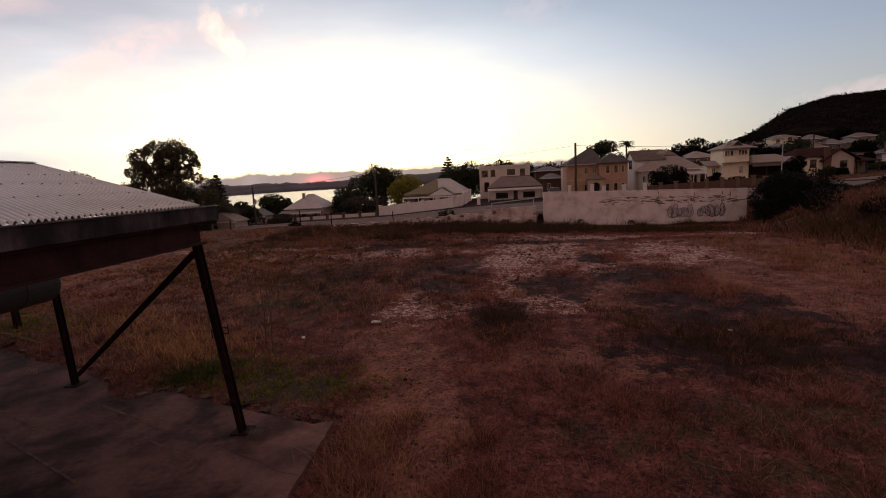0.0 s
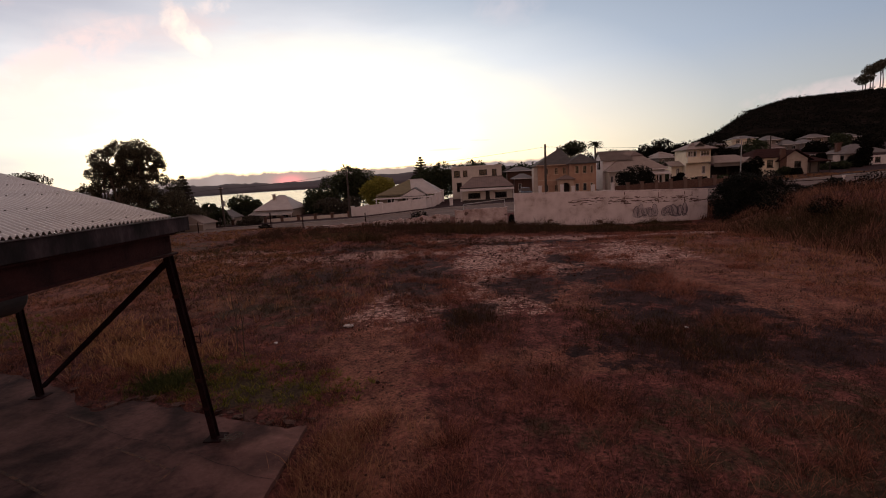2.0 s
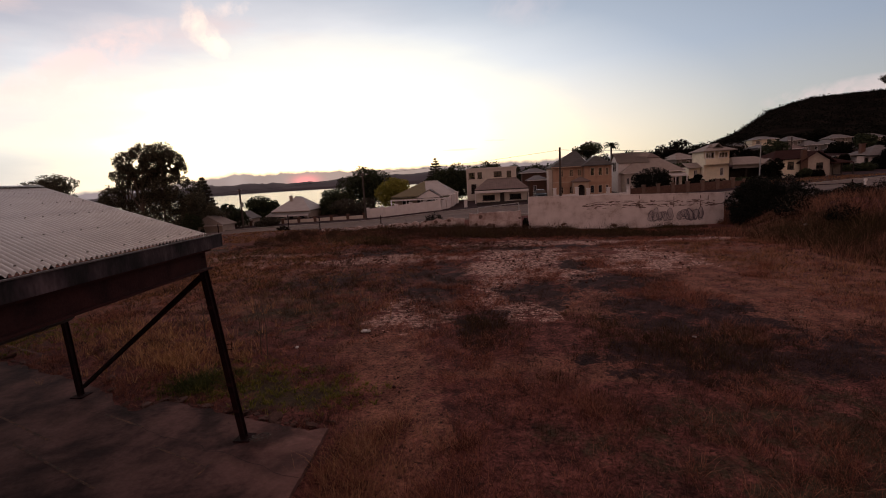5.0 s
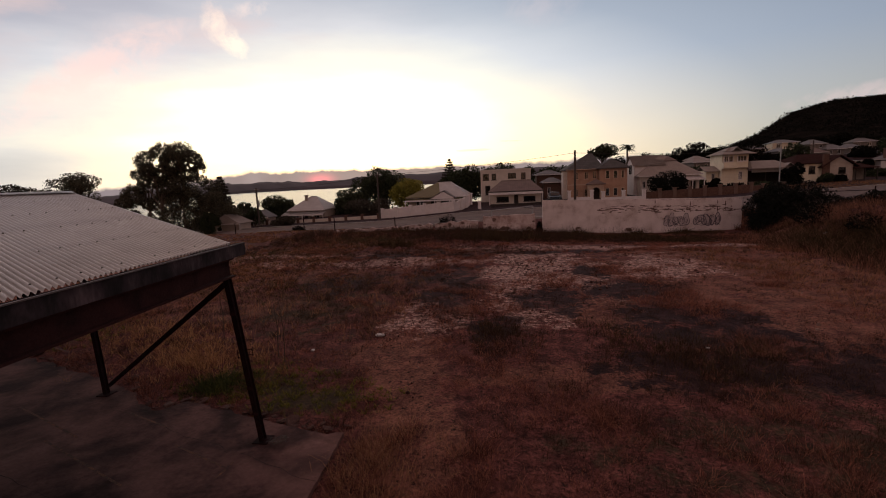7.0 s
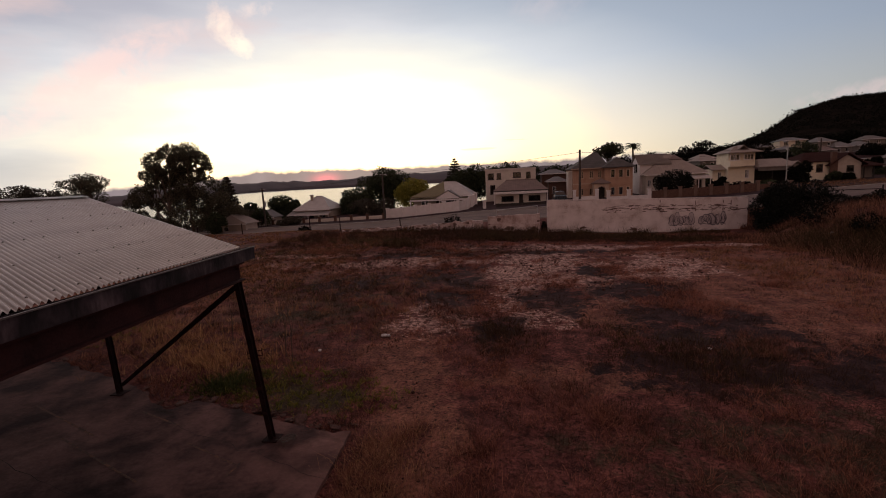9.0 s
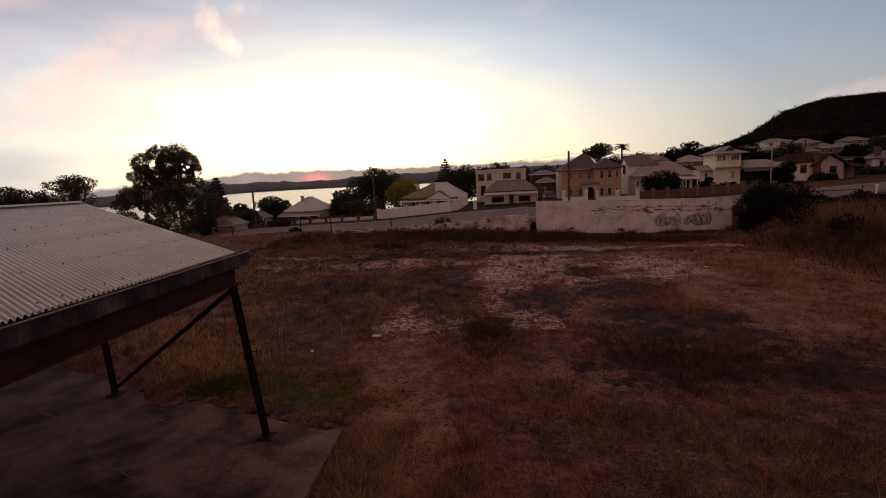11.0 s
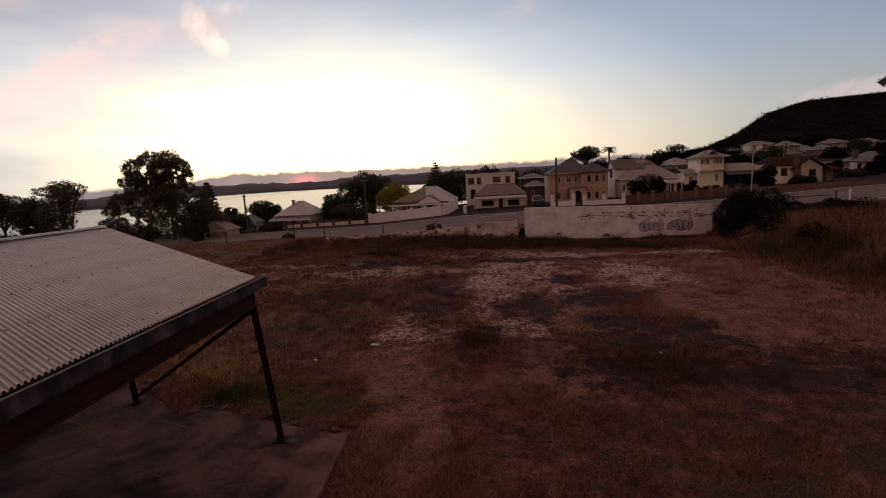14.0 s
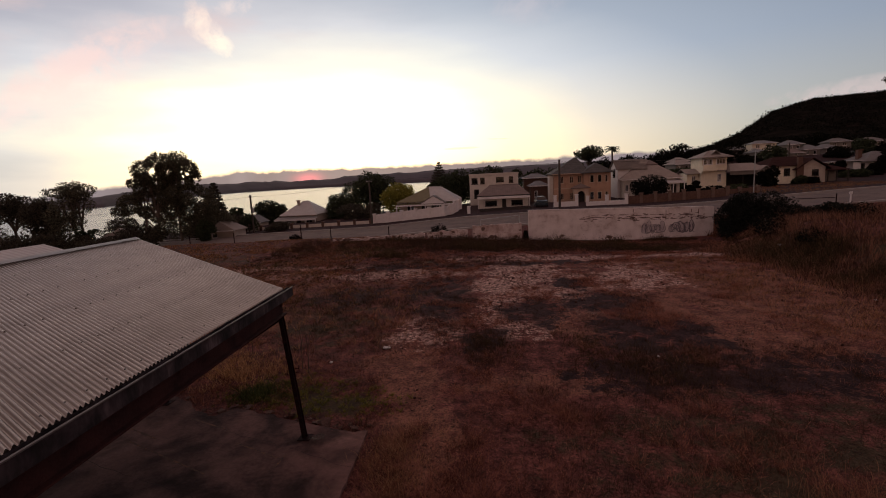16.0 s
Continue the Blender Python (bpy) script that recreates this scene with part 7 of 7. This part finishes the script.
tagged(new("hill_bush", me), "dense dark scrub covering the rocky hill", "scrub", kind="stuff")

# ---------------------------------------------------------------- grass, uncountable


def blades(name, x, y, hgt, per, width, lean, mat, label, seed, spread=0.08, category="grass"):
    """Tufts of bent, tapered blades at the places given."""
    r = np.random.default_rng(seed)
    x, y, hgt = (np.repeat(v, per) for v in (x, y, hgt))
    n = len(x)
    a, q = r.uniform(0, math.tau, n), np.abs(r.normal(0, 1, n)) * spread * (0.4 + hgt)
    x, y = x + np.cos(a) * q, y + np.sin(a) * q
    z = height(x, y) - 0.03
    h_ = hgt * r.uniform(0.45, 1.1, n)
    la = a + r.normal(0, 0.8, n)
    ln = np.abs(r.normal(lean, lean * 0.5, n)) * h_
    w = width * r.uniform(0.6, 1.3, n) * (0.75 + np.clip(y, 0, 40) / 22)
    pa = r.uniform(0, math.tau, n)
    px, py = np.cos(pa) * w, np.sin(pa) * w
    mx, my = x + np.cos(la) * ln * 0.35, y + np.sin(la) * ln * 0.35
    tx, ty = x + np.cos(la) * ln, y + np.sin(la) * ln
    verts = np.stack([np.stack([x - px, y - py, z], -1), np.stack([x + px, y + py, z], -1),
                      np.stack([mx + px * 0.7, my + py * 0.7, z + h_ * 0.6], -1), np.stack([mx - px * 0.7, my - py * 0.7, z + h_ * 0.6], -1),
                      np.stack([tx, ty, z + h_], -1)], 1).reshape(-1, 3)
    i = np.arange(n) * 5
    quads = np.stack([i, i + 1, i + 2, i + 3], -1).tolist()
    tris = np.stack([i + 3, i + 2, i + 4], -1).tolist()
    me = bpy.data.meshes.new(name)
    me.from_pydata(verts.tolist(), [], quads + tris)
    me.materials.append(mat)
    me.update()
    return tagged(new(name, me), label, category, kind="stuff")


def scatter(n, x0, x1, y0, y1, seed, near_power=1.0):
    r = np.random.default_rng(seed)
    x, y = r.uniform(x0, x1, n), y0 + (y1 - y0) * r.uniform(0, 1, n) ** near_power
    free = ~((x < -2.0) & (y < np.interp(x, [p[0] for p in EDGE[::-1]], [p[1] for p in EDGE[::-1]]) + 0.12))
    return x[free], y[free], r


# dry reddish grass over the lot, thin where the ground is bare
x, y, r = scatter(80000, -16, 17, 2.2, 36, 201, 1.5)
bare = np.maximum(np.maximum(np.minimum(1, 1.3 * blobs(x, y, SAND)), np.minimum(1, 1.2 * blobs(x, y, EARTH))), blobs(x, y, DARK))
bare = np.maximum(bare, 0.85 * np.minimum(1, 1.4 * blobs(x, y, GREENISH)))
bare = np.maximum(bare, blobs(x, y, LUSH))
thick = fbm(x * 0.7, y * 0.7, 77)
clump = fbm(x * 2.3, y * 2.3, 78, 3)
keep = (1.1 * thick + 1.3 * clump - 0.74 - bare * 0.62 + 0.12 * smooth(11, 4, y)) > r.uniform(0.0, 0.55, len(x))
x, y, thick, clump = x[keep], y[keep], thick[keep], clump[keep]
blades("dry_grass", x, y, (0.05 + 0.26 * thick ** 1.5 * (0.4 + clump)) * (0.85 + 0.35 * smooth(9, 4, y)), 17, 0.0020, 1.15, M_DRY, "matted dry reddish-brown grass", 202, 0.16)
# tall straw tufts
x, y, r = scatter(5000, -14, 16, 2.5, 34, 203, 1.5)
keep = (blobs(x, y, [(-6.2, 9.3, 1.8, 1.2), (12, 15, 2.5, 4), (-5, 13, 3, 2), (-9, 11, 3, 2)]) * 0.8 + 0.03) > r.uniform(0.15, 1.0, len(x))
blades("tall_straw_grass", x[keep], y[keep], r.uniform(0.18, 0.5, keep.sum()), 9, 0.0032, 0.7, M_STRAW, "tall dry straw-coloured grass tufts", 204)
r = np.random.default_rng(231)
x = np.concatenate([r.normal(-6.5, 0.75, 150), r.normal(-7.7, 0.7, 90), r.normal(-9.5, 0.9, 80)])
y = np.concatenate([r.normal(8.9, 0.45, 150), r.normal(9.8, 0.5, 90), r.normal(10.8, 0.6, 80)])
blades("tall_straw_grass", x, y, r.uniform(0.10, 0.36, len(x)) * (0.55 + fbm(x * 1.6, y * 1.6, 234)), 12, 0.0034, 0.9, M_PALESTRAW, "tall pale straw grass beside the slab", 232, 0.14)
x, y = r.normal(-1.45, 0.36, 300), r.uniform(2.8, 6.3, 300)
ok = x > np.interp(y, (2, 6.3), (-1.95, -2.1))
x, y = x[ok], y[ok]
blades("tall_straw_grass", x, y, r.uniform(0.08, 0.36, len(x)) * (0.6 + 0.8 * fbm(x * 2, y * 2, 236)), 14, 0.0026, 0.9, M_STRAW, "dry straw grass along the slab's edge", 233, 0.2)
x, y = r.normal(5.3, 0.35, 46), r.normal(4.3, 0.3, 46)
blades("tall_straw_grass", x, y, r.uniform(0.2, 0.5, len(x)), 9, 0.0026, 0.5, M_STRAW, "tall dry straw stalks in the near grass", 235, 0.2)
# green patch by the slab and dull weeds
x, y, r = scatter(9000, -16, 2, 5, 14, 205)
keep = blobs(x, y, LUSH[:3]) > r.uniform(0.2, 0.9, len(x))
blades("green_grass", x[keep], y[keep], r.uniform(0.04, 0.13, keep.sum()), 12, 0.006, 0.9, M_GREEN, "green grass patch beside the broken slab", 206)
r = np.random.default_rng(241)
x, y = r.normal(-5.35, 0.36, 170), r.normal(7.75, 0.26, 170)
blades("green_grass", x, y, r.uniform(0.06, 0.2, len(x)), 14, 0.005, 0.9, M_DEEPGREEN, "thick dark green grass clump by the slab", 242)
x, y, r = scatter(42000, -16, 18, 2.5, 36, 207, 1.3)
clump = fbm(x * 1.4, y * 1.4, 87)
keep = np.maximum(np.maximum(np.minimum(1, 1.3 * blobs(x, y, GREENISH)) * 0.75, blobs(x, y, DARK) * 0.4), blobs(x, y, LUSH[3:]) * 1.0) + 0.10 + 1.3 * (clump - 0.5) > r.uniform(0.15, 0.95, len(x))
x, y, clump = x[keep], y[keep], clump[keep]
blades("dark_weeds", x, y, 0.03 + 0.28 * clump ** 1.6 + (0.10 + 0.32 * smooth(8, 2, x)) * smooth(27, 32, y), 11, 0.0022, 0.7, M_WEED, "low dark weeds and green-brown grass", 208, 0.12)
r = np.random.default_rng(255)
x, y = np.concatenate([r.normal(-10, 2.6, 260), r.normal(-13, 3, 160), r.normal(-8, 2.0, 130)]), np.concatenate([r.normal(30.5, 1.2, 260), r.normal(24, 1.5, 160), r.normal(15.5, 1.6, 130)])
blades("olive_weeds", x, y, r.uniform(0.12, 0.42, len(x)), 9, 0.004, 0.8, M_OLIVE_WEED, "olive-green weed tufts before the low wall", 256, 0.2)
r = np.random.default_rng(251)
x, y = np.concatenate([r.normal(0.05, 0.42, 70), r.normal(3.7, 0.7, 70)]), np.concatenate([r.normal(10.6, 0.65, 70), r.normal(9.2, 0.6, 70)])
blades("dark_weeds", x, y, r.uniform(0.08, 0.34, len(x)), 16, 0.003, 0.7, M_WEED, "soft dark grey-green weed tufts on the lot", 252, 0.16)
# the bank's long grass
x, y, r = scatter(9000, 12.8, 32, 8, 43, 209)
keep = (fbm(x * 0.6, y * 0.6, 91) > 0.35) & ~((y > 29) & (x < 17.6))
blades("bank_grass", x[keep], y[keep], r.uniform(0.25, 0.75, keep.sum()), 9, 0.0042, 0.6, M_BANK, "long dull grass on the bank", 210, 0.12)
x, y, r = scatter(9000, 14.0, 34, 8, 43, 211)
keep = (fbm(x * 0.4, y * 0.4, 93) > 0.42) & ~((y > 29) & (x < 17.6))
blades("bank_straw", x[keep], y[keep], r.uniform(0.2, 0.6, keep.sum()), 9, 0.0042, 0.7, M_BANK, "dry reddish grass on top of the bank", 212)
r = np.random.default_rng(301)
y = r.uniform(7, 35, 3200)
x = 13.4 + 4.0 * smooth(24, 37, y) + r.uniform(0.2, 2.5, 3200)
thick = fbm(x * 0.7, y * 0.7, 302)
keep = (thick > 0.42) & ~((y > 29) & (x < 17.6))
blades("bank_weeds", x[keep], y[keep], 0.12 + 0.9 * thick[keep] ** 2, 13, 0.004, 0.55, M_WALLWEED, "dark rank growth on the face of the bank", 303, 0.25)
x, y = np.concatenate([r.uniform(8.5, 14.5, 1500), r.uniform(-13, -2.8, 700)]), np.concatenate([r.uniform(7, 25, 1500), r.uniform(9, 23, 700)])
thick = fbm(x * 0.6, y * 0.6, 304)
keep = thick > r.uniform(0.36, 0.62, len(x))
blades("olive_grass", x[keep], y[keep], 0.04 + 0.3 * thick[keep] ** 1.6, 16, 0.0028, 0.9, M_VERGE, "thin olive-brown grass over the lot", 305, 0.25)
x, y = r.uniform(36, 84, 2600), r.uniform(59.5, 88, 2600)
keep = fbm(x * 0.25, y * 0.25, 306) > 0.45
blades("lawn_grass", x[keep], y[keep], r.uniform(0.08, 0.25, keep.sum()), 12, 0.006, 0.8, M_VERGE, "rough olive lawns before the houses", 307, 0.5)
# rough grass between the lot and the street
x, y, r = scatter(26000, -42, -8, 14, 44, 213)
keep = fbm(x * 0.5, y * 0.5, 96) > r.uniform(0.3, 0.7, len(x))
x, y = x[keep], y[keep]
blades("verge_grass", x, y, 0.04 + 0.2 * fbm(x * 0.3, y * 0.3, 95) ** 1.5, 8, 0.006, 1.1, M_VERGE, "rough olive-brown grass by the street", 214)


WEEDY = [(0.0, 10.7), (-0.3, 11.4), (4.0, 9.3), (4.6, 9.9), (3.2, 10.1), (4.3, 8.4), (2.6, 11.2), (5.2, 9.5)]
r = np.random.default_rng(291)
x = np.concatenate([r.normal(cx, 0.42, 30) for cx, cy in WEEDY])
y = np.concatenate([r.normal(cy, 0.5, 30) for cx, cy in WEEDY])
blades("low_green_weeds", x, y, r.uniform(0.05, 0.26, len(x)), 22, 0.003, 0.7, M_WALLWEED, "low dark green weed patches on the lot", 292, 0.2)
x, y, r = scatter(1900, -10, 15, 5.5, 30, 293, 1.3)
keep = fbm(x * 0.9, y * 0.9, 294) > r.uniform(0.35, 0.7, len(x))
blades("dark_tufts", x[keep], y[keep], r.uniform(0.03, 0.11, keep.sum()), 22, 0.003, 1.0, M_WEED, "small dark grass tufts dotted over the lot", 295, 0.3)
r = np.random.default_rng(281)
x = np.concatenate([r.normal(-6.6, 0.8, 60), r.normal(10.8, 0.7, 45), r.normal(9.3, 0.4, 30), r.normal(-0.4, 1.6, 60)])
y = np.concatenate([r.normal(27.4, 0.5, 60), r.normal(29.2, 0.5, 45), r.normal(31.2, 0.4, 30), r.normal(30.5, 0.7, 60)])
blades("rank_weeds", x, y, r.uniform(0.25, 0.65, len(x)), 26, 0.0035, 0.55, M_WALLWEED, "tall dark weed tufts on the far lot", 282, 0.22)
r = np.random.default_rng(271)
x = np.concatenate([r.uniform(-13, 17, 900), r.uniform(-6, 10, 700)])
y = np.concatenate([np.interp(x[:900], (-13, 3, 17), (35.6, 35.4, 37.6)) - np.abs(r.normal(0, 0.7, 900)), r.uniform(29.5, 35, 700)])
tall = fbm(x * 0.9, y * 0.9, 272)
keep = tall > 0.45
blades("wall_weeds", x[keep], y[keep], 0.06 + 1.5 * np.maximum(tall[keep] - 0.42, 0) ** 1.2 * r.uniform(0.6, 2.2, keep.sum()), 14, 0.004, 0.6, M_WALLWEED, "dark rank weeds along the foot of the walls", 273, 0.25)


def weed_clump(x, y, w, hgt, label, seed, mat=None, count=1100):
    ob = thing("weed_clump", label, "weed", (x, y, on(x, y)))
    r = random.Random(seed)
    b = bmesh.new()
    for _ in range(9):
        a, q = r.uniform(0, math.tau), r.uniform(0.2, 0.8)
        tube(b, [(0, 0, -0.05), (math.cos(a) * q * w * 0.3, math.sin(a) * q * w * 0.3, hgt * 0.5), (math.cos(a) * q * w * 0.55, math.sin(a) * q * w * 0.55, hgt * r.uniform(0.7, 1.0))], [0.012, 0.008, 0.003], 4)
    part("stems", b, M_BARK, ob)
    leaf_part("leaves", [(0, 0, hgt * 0.5, w * 0.5, w * 0.5, hgt * 0.5), (w * 0.2, 0, hgt * 0.35, w * 0.35, w * 0.4, hgt * 0.35), (-w * 0.25, 0.05, hgt * 0.35, w * 0.3, w * 0.4, hgt * 0.3)], count, 0.03 + 0.009 * y / 10, seed, mat or M_HILLLEAF, ob, 0)


for k, (x, y, w, hh) in enumerate((
                                   (16.0, 26, 1.6, 1.1), (17.5, 29, 2.0, 1.2), (15.6, 22, 1.3, 0.9), (19, 24, 1.6, 0.9), (22, 30, 1.8, 0.8), (24.5, 36, 1.6, 0.9), (-16, 12, 0.9, 0.7), (-18, 15, 0.7, 0.6), (2.75, 35.5, 0.4, 0.9), (-19, 41, 1.2, 0.8), (-4.5, 38, 1.4, 1.1))):
    weed_clump(x, y, w, hh, "dark leafy weed clump in the dry grass", 300 + k)

# small things on the ground
lit = thing("litter", "crumpled white litter lying in the dry grass", "litter", (-2.9, 10.7, on(-2.9, 10.7)))
b = bmesh.new()
bmesh.ops.create_icosphere(b, subdivisions=2, radius=0.5)
for v in b.verts:
    v.co = Vector((v.co.x * 0.25, v.co.y * 0.15, max(-0.02, v.co.z * 0.09) + 0.01)) * random.uniform(0.85, 1.15)
part("crumpled_sheet", b, M_LITTER, lit)
for k, (x, y, s) in enumerate(((-4.2, 9.6, 0.09), (0.9, 4.2, 0.06), (4.5, 9.9, 0.07), (8.6, 7.4, 0.06), (15.0, 23.5, 0.3), (14.6, 26.5, 0.25), (16.1, 26.3, 0.25), (6.8, 5.2, 0.05), (13.2, 14.8, 0.08))):
    l2 = thing("litter", "scrap of pale litter in the grass", "litter", (x, y, on(x, y)), random.uniform(0, 180))
    b = bmesh.new()
    bmesh.ops.create_icosphere(b, subdivisions=1, radius=0.5)
    for v in b.verts:
        v.co = Vector((v.co.x * 1.6 * s, v.co.y * s, s * 0.3 + v.co.z * 0.5 * s)) * random.uniform(0.8, 1.2)
    part("scrap", b, M_LITTER, l2)
coil = thing("wire_tangle", "tangle of pale wire at the post's foot", "wire", (-3.1, 5.75, 0.05))
for k in range(6):
    pts = [(0.11 * math.cos(a + k) * (1 + 0.3 * math.sin(k * 2 + a)), 0.09 * math.sin(a + k * 1.3), 0.02 + 0.05 * abs(math.sin(a * 1.5 + k))) for a in np.linspace(0, 4.5, 10)]
    part("strand", tubed(pts, 0.004, 5), M_SCREW, coil)
for k, (x, y) in enumerate(((-4.6, 9.0), (-4.9, 9.3), (-6.8, 10.2))):
    tw = thing("dry_stalk", "thin bare upright stalk in the grass", "stalk", (x, y, on(x, y)), group="bare stalks")
    part("stem", tubed([(0, 0, -0.05), (0.04, 0, 0.7), (-0.03, 0.02, 1.35)], [0.012, 0.009, 0.004], 5), M_BARK, tw)
    part("twig", tubed([(0.03, 0, 0.6), (0.14, 0.03, 1.1)], [0.006, 0.003], 5), M_BARK, tw)

# clods and stones on the bare ground: uncountable
x, y, r = scatter(6000, -9, 15, 7, 30, 261, 1.2)
bare = np.maximum(blobs(x, y, SAND), 0.55 * blobs(x, y, EARTH)) + 1.1 * (fbm(x * 1.3, y * 1.3, 262) - 0.5)
keep = bare > r.uniform(0.45, 1.3, len(x))
x, y = x[keep], y[keep]
ring = np.array([(math.cos(a), math.sin(a)) for a in np.linspace(0, math.tau, 7)[:-1]])
n = len(x)
size = 0.018 + 0.045 * r.random(n) ** 3
jag = r.uniform(0.6, 1.3, (n, 13))
low_ = np.stack([x[:, None] + ring[:, 0] * size[:, None] * jag[:, :6], y[:, None] + ring[:, 1] * size[:, None] * jag[:, 6:12], np.repeat((height(x, y) - 0.03)[:, None], 6, 1)], -1)
high = low_ * (0.6, 0.6, 1) + np.stack([x, y, x * 0], -1)[:, None] * (0.4, 0.4, 0) + np.stack([x * 0, x * 0, 0.02 + size * 0.8 * jag[:, 12]], -1)[:, None]
top_ = high.mean(1, keepdims=True) + (0, 0, 0.004)
verts = np.concatenate([low_, high, top_], 1).reshape(-1, 3)
pattern = [(k, (k + 1) % 6, 6 + (k + 1) % 6, 6 + k) for k in range(6)]
faces = [tuple(13 * q + i for i in f) for q in range(n) for f in pattern] + [(13 * q + 6 + k, 13 * q + 6 + (k + 1) % 6, 13 * q + 12) for q in range(n) for k in range(6)]
tagged(new("clods", mesh_from("clods", verts, faces, M_CLOD)), "small dark clods and pale stones on bare soil", "clods", kind="stuff")
